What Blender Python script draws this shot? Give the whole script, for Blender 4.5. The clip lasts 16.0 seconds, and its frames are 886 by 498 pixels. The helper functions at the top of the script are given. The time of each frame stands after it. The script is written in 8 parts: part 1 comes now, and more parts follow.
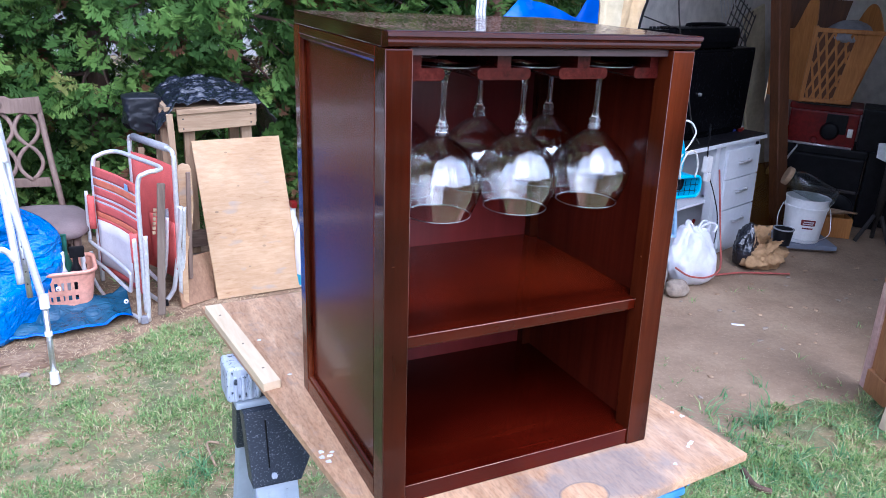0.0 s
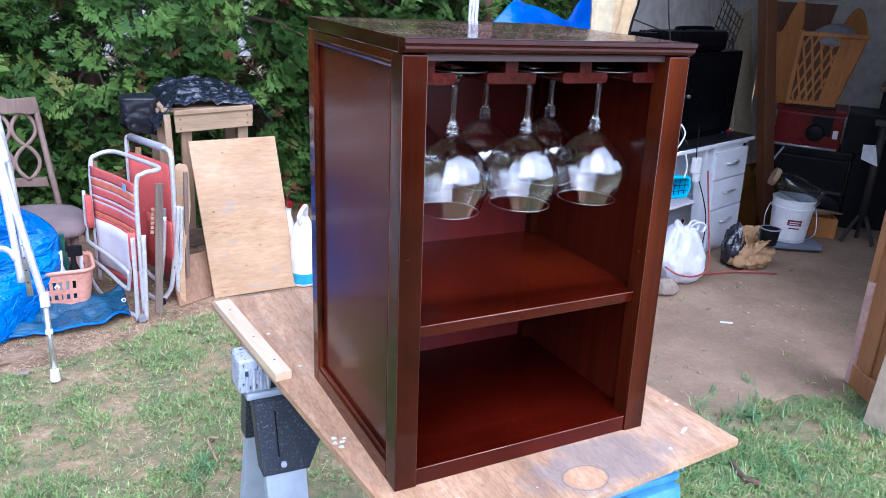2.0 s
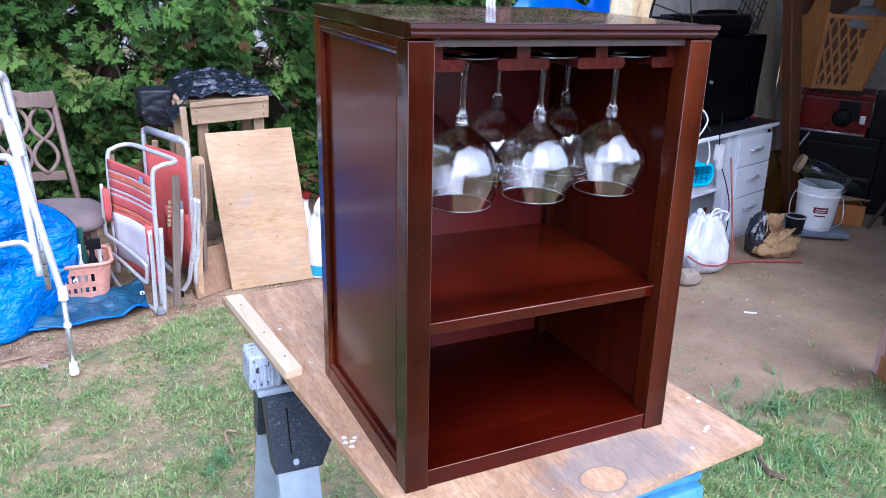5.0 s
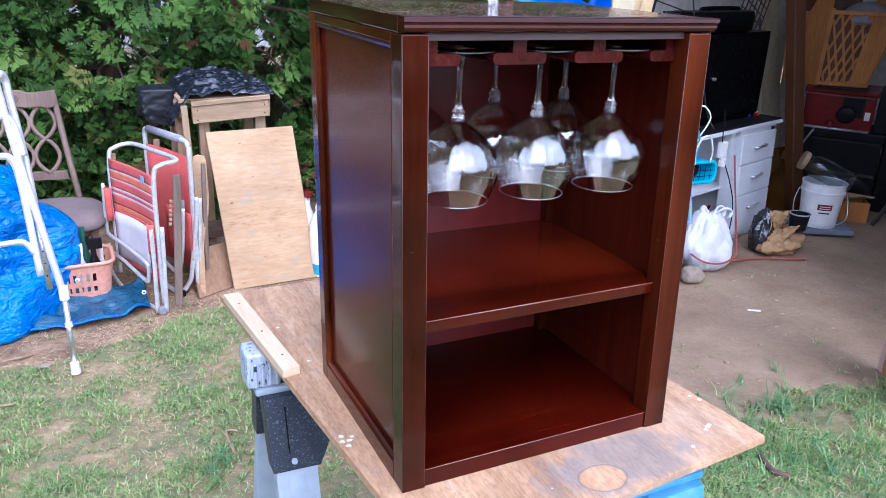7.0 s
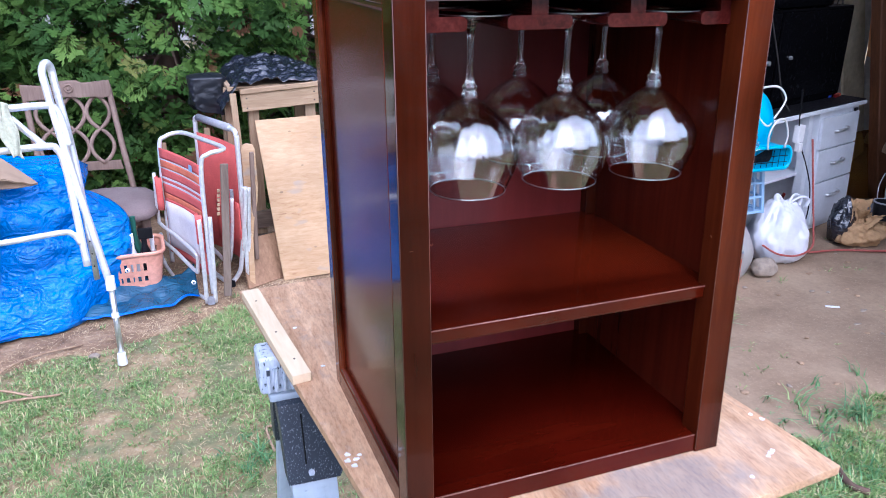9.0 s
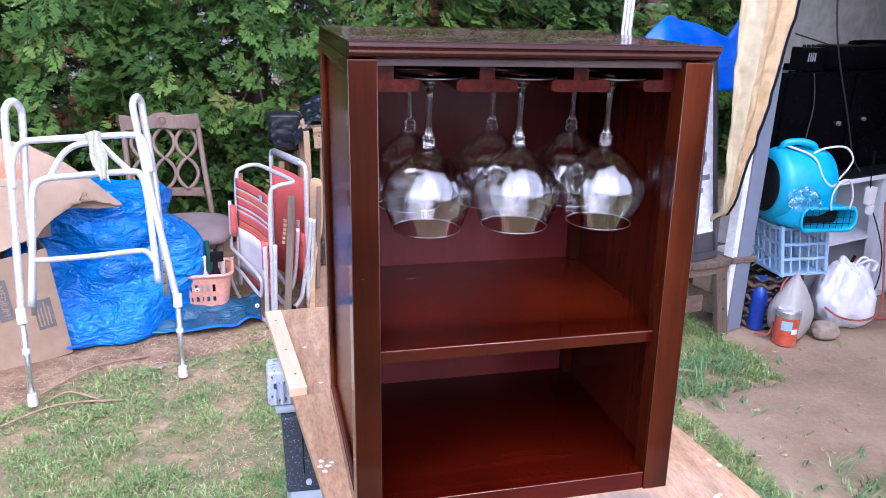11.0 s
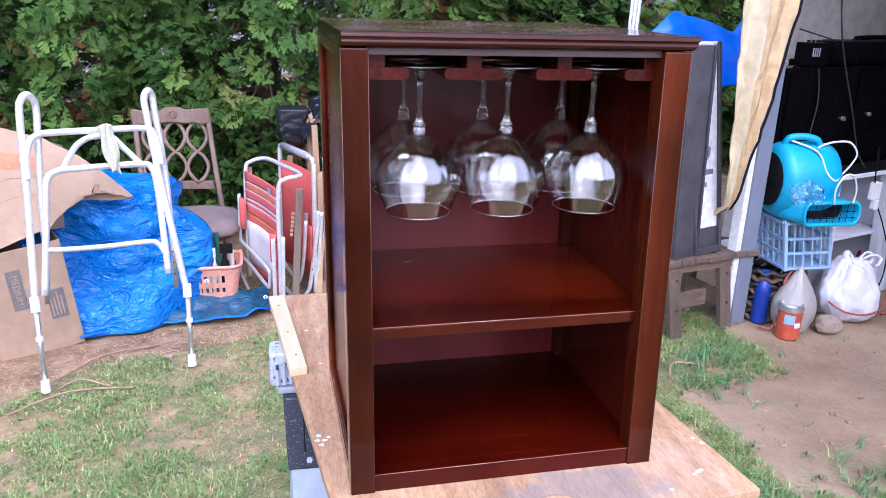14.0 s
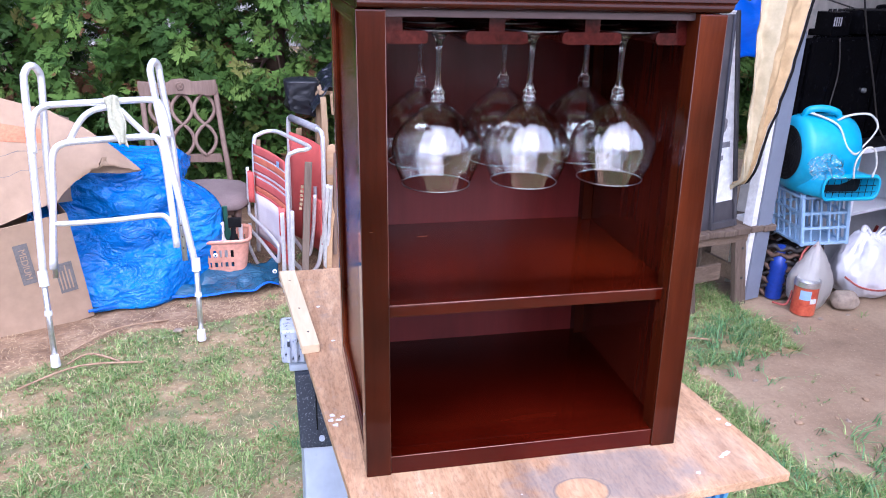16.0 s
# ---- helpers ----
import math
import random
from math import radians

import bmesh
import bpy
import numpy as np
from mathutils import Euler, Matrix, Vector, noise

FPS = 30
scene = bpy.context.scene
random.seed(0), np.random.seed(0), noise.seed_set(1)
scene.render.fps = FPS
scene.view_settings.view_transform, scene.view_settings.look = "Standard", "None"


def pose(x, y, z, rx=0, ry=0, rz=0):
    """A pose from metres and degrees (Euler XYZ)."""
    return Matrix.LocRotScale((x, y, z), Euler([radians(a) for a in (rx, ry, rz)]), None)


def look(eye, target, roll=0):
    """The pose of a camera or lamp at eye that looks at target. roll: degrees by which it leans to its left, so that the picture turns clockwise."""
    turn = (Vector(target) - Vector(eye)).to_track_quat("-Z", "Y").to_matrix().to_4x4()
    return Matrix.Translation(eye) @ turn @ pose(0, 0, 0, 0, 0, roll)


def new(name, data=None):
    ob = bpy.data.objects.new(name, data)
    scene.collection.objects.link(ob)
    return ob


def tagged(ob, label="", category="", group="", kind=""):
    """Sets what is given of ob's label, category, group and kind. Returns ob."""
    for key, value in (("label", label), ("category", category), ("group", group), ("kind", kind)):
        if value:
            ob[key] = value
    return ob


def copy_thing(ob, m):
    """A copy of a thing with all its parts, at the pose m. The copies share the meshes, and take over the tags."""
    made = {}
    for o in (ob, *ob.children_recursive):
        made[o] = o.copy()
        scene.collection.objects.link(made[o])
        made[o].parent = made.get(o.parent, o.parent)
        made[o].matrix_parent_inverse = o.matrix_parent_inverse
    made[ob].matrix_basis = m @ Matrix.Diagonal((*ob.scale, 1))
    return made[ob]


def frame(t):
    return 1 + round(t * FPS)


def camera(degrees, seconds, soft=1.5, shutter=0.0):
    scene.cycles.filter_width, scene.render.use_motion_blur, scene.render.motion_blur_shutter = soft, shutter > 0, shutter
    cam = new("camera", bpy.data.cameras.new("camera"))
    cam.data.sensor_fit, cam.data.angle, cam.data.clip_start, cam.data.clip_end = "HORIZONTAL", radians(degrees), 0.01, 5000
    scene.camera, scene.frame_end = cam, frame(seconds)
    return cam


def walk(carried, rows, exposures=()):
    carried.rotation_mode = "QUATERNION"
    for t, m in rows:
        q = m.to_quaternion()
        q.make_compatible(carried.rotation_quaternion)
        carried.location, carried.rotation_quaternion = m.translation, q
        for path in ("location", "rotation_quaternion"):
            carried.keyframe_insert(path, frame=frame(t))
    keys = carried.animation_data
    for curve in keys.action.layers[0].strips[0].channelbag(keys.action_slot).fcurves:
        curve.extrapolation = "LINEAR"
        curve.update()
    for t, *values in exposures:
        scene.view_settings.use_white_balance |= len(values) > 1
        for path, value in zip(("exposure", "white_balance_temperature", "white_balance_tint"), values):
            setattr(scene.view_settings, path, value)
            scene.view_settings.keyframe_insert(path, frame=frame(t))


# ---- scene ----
# The plan is drawn in units of U metres.
U = 1.18
cam = camera(59.7, 16.0, soft=0.5, shutter=0.4)
PATH = [
    (0, (0.015, 0.018, 1.359), (0.886, 1.69, 0.69), 3.2),
    (0.5, (-0.01, -0.004, 1.367), (0.863, 1.665, 0.696), 2.2),
    (1, (-0.027, -0.011, 1.366), (0.866, 1.65, 0.699), 2.4),
    (1.5, (-0.03, -0.017, 1.367), (0.879, 1.636, 0.703), 3.2),
    (2, (-0.03, -0.014, 1.367), (0.868, 1.645, 0.702), 3.5),
    (2.5, (-0.025, -0.012, 1.367), (0.872, 1.647, 0.703), 3.5),
    (3, (-0.022, -0.008, 1.366), (0.863, 1.656, 0.697), 3.4),
    (3.5, (-0.012, 0.002, 1.365), (0.86, 1.668, 0.686), 3.2),
    (4, (-0.007, 0.009, 1.364), (0.857, 1.678, 0.679), 2.9),
    (6.5, (0.004, 0.012, 1.357), (0.836, 1.69, 0.657), 2.5),
    (7, (0.008, 0.014, 1.356), (0.845, 1.692, 0.66), 2.3),
    (7.5, (0.008, 0.016, 1.359), (0.857, 1.702, 0.696), 2.3),
    (8, (0.017, 0.025, 1.352), (0.827, 1.724, 0.677), 1.7),
    (8.5, (0.052, 0.041, 1.335), (0.725, 1.79, 0.637), 1.2),
    (9, (0.11, 0.095, 1.325), (0.785, 1.832, 0.596), 0.6),
    (9.2, (0.126, 0.118, 1.331), (0.76, 1.876, 0.619), -0.3),
    (11.3, (0.216, -0.052, 1.355), (0.648, 1.798, 0.731), 1.7),
    (11.5, (0.217, -0.058, 1.356), (0.626, 1.799, 0.737), 1.4),
    (12, (0.222, -0.081, 1.347), (0.683, 1.754, 0.699), 1.6),
    (12.5, (0.223, -0.091, 1.349), (0.664, 1.753, 0.711), 1.8),
    (13, (0.225, -0.088, 1.349), (0.682, 1.749, 0.704), 2.1),
    (13.5, (0.226, -0.084, 1.349), (0.683, 1.753, 0.705), 2.0),
    (14, (0.226, -0.083, 1.35), (0.667, 1.76, 0.709), 1.8),
    (14.5, (0.224, -0.083, 1.348), (0.672, 1.756, 0.702), 2.1),
    (15, (0.223, -0.079, 1.346), (0.661, 1.76, 0.695), 1.9),
    (15.5, (0.222, -0.072, 1.345), (0.662, 1.765, 0.686), 2.2),
    (16, (0.222, -0.044, 1.337), (0.64, 1.78, 0.633), 1.7),
]
walk(cam, [(t, look(Vector(eye) * U, Vector(target) * U, roll)) for t, eye, target, roll in PATH], [(0.0, 1.60, 4880, 21), (9.0, 1.57, 4980, 22), (11.5, 1.59, 5180, 29), (16.0, 1.64, 5200, 29)])

# ---- daylight: a bright overcast sky ----
world = bpy.data.worlds.new("sky")
scene.world = world
world.use_nodes = True
wn = world.node_tree
sky = wn.nodes.new("ShaderNodeTexSky")
sky.sky_type = "NISHITA"
sky.sun_disc = False
sky.sun_elevation, sky.sun_rotation = radians(46), radians(187)
sky.air_density, sky.dust_density, sky.ozone_density = 1.6, 5.0, 1.0
desat = wn.nodes.new("ShaderNodeHueSaturation")
desat.inputs["Saturation"].default_value = 0.6
wn.links.new(sky.outputs[0], desat.inputs["Color"])
wn.links.new(desat.outputs[0], wn.nodes["Background"].inputs["Color"])
wn.nodes["Background"].inputs["Strength"].default_value = 0.075
sun = new("sun", bpy.data.lights.new("sun", "SUN"))
sun.data.energy, sun.data.angle, sun.data.color = 1.5, radians(112), (1.0, 0.985, 0.96)
sun.matrix_world = look(Vector((0.8, -7.5, 8.0)), Vector((0, 0, 0)))


# ---- materials ----
def nodes_of(name):
    m = bpy.data.materials.new(name)
    m.use_nodes = True
    nt = m.node_tree
    return m, nt, nt.nodes["Principled BSDF"]


def coords(nt, stretch=(1, 1, 1), turn=(0, 0, 0)):
    tc = nt.nodes.new("ShaderNodeTexCoord")
    mp = nt.nodes.new("ShaderNodeMapping")
    mp.inputs["Scale"].default_value = stretch
    mp.inputs["Rotation"].default_value = turn
    nt.links.new(tc.outputs["Object"], mp.inputs["Vector"])
    return mp.outputs[0]


def noise_of(nt, vec, scale, detail=4.0, rough=0.55, distort=0.0):
    n = nt.nodes.new("ShaderNodeTexNoise")
    n.inputs["Scale"].default_value, n.inputs["Detail"].default_value = scale, detail
    n.inputs["Roughness"].default_value, n.inputs["Distortion"].default_value = rough, distort
    nt.links.new(vec, n.inputs["Vector"])
    return n.outputs["Fac"]


def ramp(nt, fac, stops):
    r = nt.nodes.new("ShaderNodeValToRGB")
    while len(r.color_ramp.elements) < len(stops):
        r.color_ramp.elements.new(0.5)
    for e, (p, c) in zip(r.color_ramp.elements, stops):
        e.position = p
        e.color = (*c, 1) if len(c) == 3 else c
    nt.links.new(fac, r.inputs["Fac"])
    return r.outputs["Color"]


def mix(nt, fac, a, b, mode="MIX"):
    m = nt.nodes.new("ShaderNodeMix")
    m.data_type, m.blend_type = "RGBA", mode
    for key, v in (("Factor", fac), ("A", a), ("B", b)):
        sock = next(s for s in m.inputs if s.name == key and s.type == ("VALUE" if key == "Factor" else "RGBA"))
        if isinstance(v, (int, float)):
            sock.default_value = v
        elif isinstance(v, tuple):
            sock.default_value = (*v, 1)
        else:
            nt.links.new(v, sock)
    return next(s for s in m.outputs if s.type == "RGBA")


def math_node(nt, op, a, b=0.0):
    m = nt.nodes.new("ShaderNodeMath")
    m.operation = op
    for i, v in enumerate((a, b)):
        if isinstance(v, (int, float)):
            m.inputs[i].default_value = v
        else:
            nt.links.new(v, m.inputs[i])
    return m.outputs[0]


def bump(nt, bsdf, height, strength, dist=0.003):
    b = nt.nodes.new("ShaderNodeBump")
    b.inputs["Strength"].default_value, b.inputs["Distance"].default_value = strength, dist
    nt.links.new(height, b.inputs["Height"])
    nt.links.new(b.outputs[0], bsdf.inputs["Normal"])


def surf(name, c1, c2, scale=12, rough=0.5, rough2=None, bumps=0.3, metal=0.0, coat=0.0, stretch=(1, 1, 1), spread=0.15, fine=6.0, spec=None, dist=0.003, mottle=0.35):
    """A worn surface: two colours mixed at two scales, uneven gloss, fine relief."""
    m, nt, b = nodes_of(name)
    v = coords(nt, stretch)
    big = noise_of(nt, v, scale, 5, 0.6)
    small = noise_of(nt, v, scale * fine, 4, 0.6)
    col = ramp(nt, big, [(0.5 - spread, c1), (0.5 + spread, c2)])
    col = mix(nt, mottle, col, ramp(nt, small, [(0.3, tuple(0.55 * c for c in c1)), (0.7, tuple(min(1, 1.25 * c) for c in c2))]), "MIX")
    nt.links.new(col, b.inputs["Base Color"])
    rr = nt.nodes.new("ShaderNodeMapRange")
    rr.inputs["To Min"].default_value, rr.inputs["To Max"].default_value = rough, rough2 if rough2 is not None else min(1, rough + 0.15)
    rr.inputs["From Min"].default_value, rr.inputs["From Max"].default_value = 0.3, 0.7
    nt.links.new(small, rr.inputs["Value"])
    nt.links.new(rr.outputs[0], b.inputs["Roughness"])
    b.inputs["Metallic"].default_value = metal
    b.inputs["Coat Weight"].default_value = coat
    b.inputs["Coat Roughness"].default_value = 0.06
    if spec is not None:
        b.inputs["Specular IOR Level"].default_value = spec
    if bumps:
        bump(nt, b, small, bumps, dist)
    return m


def wood(name, stops, axis="z", scale=5.0, rough=0.6, bumps=0.25, coat=0.0, coat_rough=0.1, knots=True, stretch=9.0, spec=0.5, grain_part=0.5, drift=0.62, smudge=None, scratch=None):
    """Grain drawn out along one axis, with a slower drift of tone."""
    m, nt, b = nodes_of(name)
    st = {"x": (1 / stretch, 1, 1), "y": (1, 1 / stretch, 1), "z": (1, 1, 1 / stretch)}[axis]
    v = coords(nt, st)
    warp = noise_of(nt, v, scale, 3, 0.5, 0.6)
    grain = noise_of(nt, v, scale * 14, 5, 0.65, 0.5 if knots else 0.2)
    slow = noise_of(nt, coords(nt), 3.0, 3, 0.5)
    f = math_node(nt, "ADD", math_node(nt, "MULTIPLY", warp, 1 - grain_part), math_node(nt, "MULTIPLY", grain, grain_part))
    col = ramp(nt, f, stops)
    col = mix(nt, 0.45 if drift > 0.6 else 1.0, col, ramp(nt, slow, [(0.32, (drift, drift, drift)), (0.66, (1.0, 1.0, 1.0))]), "MULTIPLY")
    if smudge:
        spots = noise_of(nt, coords(nt, (1, 2, 2.4)), 6.5, 2, 0.5)
        col = mix(nt, mix(nt, 0.45, ramp(nt, spots, [(0.64, (0, 0, 0)), (0.72, (1, 1, 1))]), (0, 0, 0)), col, smudge)
    if scratch:
        nicks = noise_of(nt, coords(nt, (0.3, 1.3, 1.3), (0, 0, 0.4)), 46, 2, 0.5)
        col = mix(nt, ramp(nt, nicks, [(0.755, (0, 0, 0)), (0.775, (1, 1, 1))]), col, scratch)
    nt.links.new(col, b.inputs["Base Color"])
    b.inputs["Roughness"].default_value = rough
    b.inputs["Coat Weight"].default_value, b.inputs["Coat Roughness"].default_value = coat, coat_rough
    b.inputs["Specular IOR Level"].default_value = spec
    bump(nt, b, grain, bumps, 0.002)
    return m


MAHOG = ((0.30, (0.014, 0.0020, 0.0007)), (0.5, (0.066, 0.0100, 0.0026)), (0.70, (0.205, 0.040, 0.010)))
SHINE = dict(rough=0.13, bumps=0.02, coat=0.32, coat_rough=0.05, knots=False, stretch=12, spec=0.10, grain_part=0.22, drift=0.30)
mahogany_floor = wood("mahogany_floor", ((0.30, (0.030, 0.0020, 0.0005)), (0.5, (0.118, 0.0105, 0.0020)), (0.70, (0.25, 0.034, 0.0056))), "x", 3, scratch=(0.30, 0.12, 0.06), **{**SHINE, "coat": 0.7, "grain_part": 0.12})
# Darker copy of the shelf wood: the lower compartment's shade is in the colour.
mahogany_low = wood("mahogany_low_shaded", ((0.30, (0.010, 0.0005, 0.0002)), (0.5, (0.046, 0.0026, 0.0006)), (0.70, (0.11, 0.010, 0.0017))), "x", 3, scratch=(0.28, 0.13, 0.07), **{**SHINE, "grain_part": 0.12})
mahogany_z = wood("mahogany_upright", MAHOG, "z", 4, scratch=(0.26, 0.12, 0.06), **SHINE)
mahogany_y = wood("mahogany_deep", MAHOG, "y", 4, **SHINE)
mahogany_top = wood("mahogany_top", ((0.3, (0.014, 0.003, 0.0014)), (0.5, (0.036, 0.007, 0.003)), (0.72, (0.065, 0.014, 0.006))), "x", 5, 0.10, 0.03, 0.4, 0.04, False, 3, 0.03, 0.4)


def speckled_top_material():
    """The lacquered top with drops and dust dried on it."""
    m, nt, b = nodes_of("speckled_mahogany_top")
    v = coords(nt)
    drops = noise_of(nt, v, 210, 3, 0.6)
    zone = noise_of(nt, v, 9, 3, 0.6)
    mask = math_node(nt, "ADD", drops, math_node(nt, "MULTIPLY", zone, 0.35))
    geo = nt.nodes.new("ShaderNodeNewGeometry")
    axes = nt.nodes.new("ShaderNodeSeparateXYZ")
    nt.links.new(geo.outputs["True Normal"], axes.inputs[0])
    mask = math_node(nt, "MULTIPLY", mask, math_node(nt, "GREATER_THAN", axes.outputs["Z"], 0.9))
    spots = ramp(nt, mask, [(0.72, (0, 0, 0)), (0.78, (1, 1, 1))])
    nt.links.new(mix(nt, spots, (0.030, 0.007, 0.0035), (0.15, 0.075, 0.038)), b.inputs["Base Color"])
    nt.links.new(ramp(nt, mask, [(0.68, (0.07, 0.07, 0.07)), (0.80, (0.4, 0.4, 0.4))]), b.inputs["Roughness"])
    b.inputs["Specular IOR Level"].default_value = 0.3
    bump(nt, b, spots, 0.5, 0.0012)
    return m


speckled_top = speckled_top_material()
mahogany_panel = wood("mahogany_panel", ((0.3, (0.036, 0.0040, 0.0018)), (0.55, (0.11, 0.014, 0.005)), (0.75, (0.19, 0.031, 0.010))), "z", 3, 0.24, 0.03, 0.30, 0.13, False, 26, 0.08, 0.4, 0.5)
# Base lifted and tinted purple to carry the sky's reflection on the back.
mahogany_back = wood("mahogany_back_board", ((0.3, (0.085, 0.011, 0.010)), (0.55, (0.17, 0.022, 0.019)), (0.75, (0.23, 0.034, 0.028))), "z", 3, 0.35, 0.01, 0.25, 0.25, False, 14, 0.15, 0.25, 0.6)
mahogany_red = wood("mahogany_rail", ((0.32, (0.020, 0.0026, 0.002)), (0.52, (0.060, 0.0085, 0.0062)), (0.72, (0.12, 0.022, 0.016))), "y", 7, 0.2, 0.03, 0.3, 0.1, False, 4, 0.1, 0.6)
# Pale pinkish tone that paints the gloss highlight on the front edges.
edge_highlight = surf("edge_highlight", (0.10, 0.028, 0.02), (0.36, 0.19, 0.15), 40, 0.3, 0.4, 0.05, stretch=(0.25, 1, 1))
post_corner_tone = surf("post_corner_lacquer", (0.020, 0.005, 0.0025), (0.10, 0.034, 0.018), 26, 0.3, 0.4, 0.05, stretch=(1, 1, 0.2), spread=0.08)
# Grey base colour paints the sky's reflection on the glossy apron rail.
apron_sky_tone = wood("mahogany_sky_grey", ((0.3, (0.060, 0.036, 0.034)), (0.55, (0.105, 0.066, 0.064)), (0.75, (0.14, 0.092, 0.09))), "x", 4, 0.35, 0.03, 0.2, 0.2, False, 10, 0.3, 0.3)
PINE = ((0.30, (0.22, 0.11, 0.045)), (0.40, (0.44, 0.27, 0.135)), (0.5, (0.50, 0.325, 0.175)), (0.72, (0.62, 0.45, 0.28)))
pine_y = wood("pine_strip", ((0.28, (0.58, 0.43, 0.25)), (0.5, (0.76, 0.60, 0.39)), (0.72, (0.84, 0.70, 0.5))), "y", 4, 0.65)
plywood = wood("plywood", PINE, "x", 5, 0.7, 0.25, stretch=5, smudge=(0.3, 0.27, 0.24))
pallet = wood("weathered_pine", ((0.28, (0.19, 0.115, 0.06)), (0.5, (0.35, 0.235, 0.135)), (0.72, (0.49, 0.36, 0.225))), "x", 5, 0.75)
pallet_z = wood("weathered_pine_upright", ((0.28, (0.19, 0.115, 0.06)), (0.5, (0.35, 0.235, 0.135)), (0.72, (0.49, 0.36, 0.225))), "z", 5, 0.75)
grey_wood = wood("grey_weathered_wood", ((0.28, (0.07, 0.046, 0.03)), (0.5, (0.16, 0.112, 0.078)), (0.72, (0.27, 0.20, 0.15))), "x", 6, 0.85, 0.5)
grey_wood_z = wood("grey_weathered_wood_upright", ((0.28, (0.062, 0.041, 0.028)), (0.5, (0.132, 0.095, 0.070)), (0.72, (0.22, 0.168, 0.13))), "z", 6, 0.85, 0.5)
dark_post_wood = wood("stained_post", ((0.28, (0.050, 0.015, 0.004)), (0.5, (0.10, 0.034, 0.010)), (0.72, (0.17, 0.060, 0.018))), "z", 5, 0.6)
hamper_wood = wood("honey_wood", ((0.28, (0.27, 0.10, 0.020)), (0.5, (0.44, 0.18, 0.040)), (0.72, (0.58, 0.27, 0.072))), "z", 5, 0.55)
door_wood = wood("orange_door_wood", ((0.28, (0.26, 0.11, 0.040)), (0.5, (0.42, 0.185, 0.068)), (0.72, (0.54, 0.27, 0.11))), "z", 5, 0.55)
chair_wood = wood("faded_chair_wood", ((0.28, (0.095, 0.060, 0.044)), (0.5, (0.185, 0.122, 0.090)), (0.72, (0.28, 0.195, 0.148))), "z", 6, 0.7)
alu = surf("brushed_aluminium", (0.62, 0.63, 0.65), (0.78, 0.79, 0.80), 14, 0.28, 0.42, 0.06, 0.9)
alu_white = surf("anodised_aluminium", (0.72, 0.73, 0.75), (0.86, 0.87, 0.89), 10, 0.3, 0.45, 0.05, 0.55)
white_plastic = surf("white_plastic", (0.72, 0.72, 0.72), (0.84, 0.84, 0.83), 9, 0.35, 0.5, 0.06, mottle=0.12)
grey_plastic = surf("grey_foam", (0.2, 0.2, 0.22), (0.28, 0.28, 0.3), 20, 0.8, 0.9, 0.3)
dark_plastic = surf("black_plastic", (0.005, 0.005, 0.006), (0.012, 0.012, 0.014), 14, 0.35, 0.55, 0.1, spec=0.12)
tv_black = surf("black_casing", (0.0018, 0.0018, 0.0022), (0.003, 0.003, 0.004), 6, 0.16, 0.3, 0.02, spec=0.04)
steel_paint = surf("pale_grey_enamel", (0.58, 0.61, 0.66), (0.66, 0.69, 0.74), 5, 0.4, 0.6, 0.05, mottle=0.12)
jamb_grey = surf("grey_jamb_paint", (0.165, 0.19, 0.245), (0.195, 0.22, 0.28), 6, 0.55, 0.7, 0.1, mottle=0.12)
white_paint = surf("white_trim_paint", (0.68, 0.69, 0.71), (0.77, 0.78, 0.79), 6, 0.5, 0.65, 0.08)
wall_paint = surf("stained_white_wall", (0.58, 0.55, 0.50), (0.76, 0.73, 0.67), 2.2, 0.75, 0.9, 0.12, spread=0.25)
dark_metal = surf("dark_iron", (0.03, 0.028, 0.027), (0.07, 0.062, 0.058), 16, 0.5, 0.7, 0.15, 0.5)
turquoise = surf("turquoise_plastic", (0.012, 0.30, 0.52), (0.03, 0.40, 0.62), 6, 0.3, 0.45, 0.04, mottle=0.12)
pale_blue = surf("pale_blue_plastic", (0.26, 0.42, 0.62), (0.34, 0.5, 0.7), 8, 0.4, 0.55, 0.05, mottle=0.12)
navy_jug = surf("deep_blue_plastic", (0.008, 0.03, 0.22), (0.015, 0.05, 0.34), 8, 0.3, 0.45, 0.05)
horse_blue = surf("bright_blue_plastic", (0.07, 0.27, 0.55), (0.17, 0.42, 0.68), 14, 0.4, 0.55, 0.05, mottle=0.12)
red_plastic = surf("red_enamel", (0.08, 0.004, 0.004), (0.16, 0.008, 0.007), 6, 0.3, 0.45, 0.06, spec=0.2)
salmon = surf("salmon_plastic", (0.66, 0.30, 0.20), (0.76, 0.38, 0.27), 8, 0.4, 0.55, 0.05)
cardboard = surf("cardboard", (0.35, 0.24, 0.155), (0.43, 0.305, 0.205), 3.0, 0.85, 0.95, 0.2, spread=0.22, mottle=0.22)
box_print = surf("grey_box_print", (0.14, 0.13, 0.125), (0.2, 0.19, 0.18), 25, 0.85, 0.95, 0.1)
orange_tape = surf("orange_print", (0.5, 0.17, 0.08), (0.58, 0.24, 0.13), 12, 0.8, 0.9, 0.05)
kraft = surf("kraft_paper", (0.47, 0.335, 0.165), (0.60, 0.45, 0.255), 3.5, 0.7, 0.85, 0.4, dist=0.006)
cream_paper = surf("cream_paper", (0.5, 0.42, 0.26), (0.60, 0.52, 0.35), 3.5, 0.7, 0.85, 0.3, dist=0.006)
bag_white = surf("white_bag_film", (0.60, 0.61, 0.67), (0.70, 0.71, 0.76), 6, 0.3, 0.5, 0.2, dist=0.004, mottle=0.12)
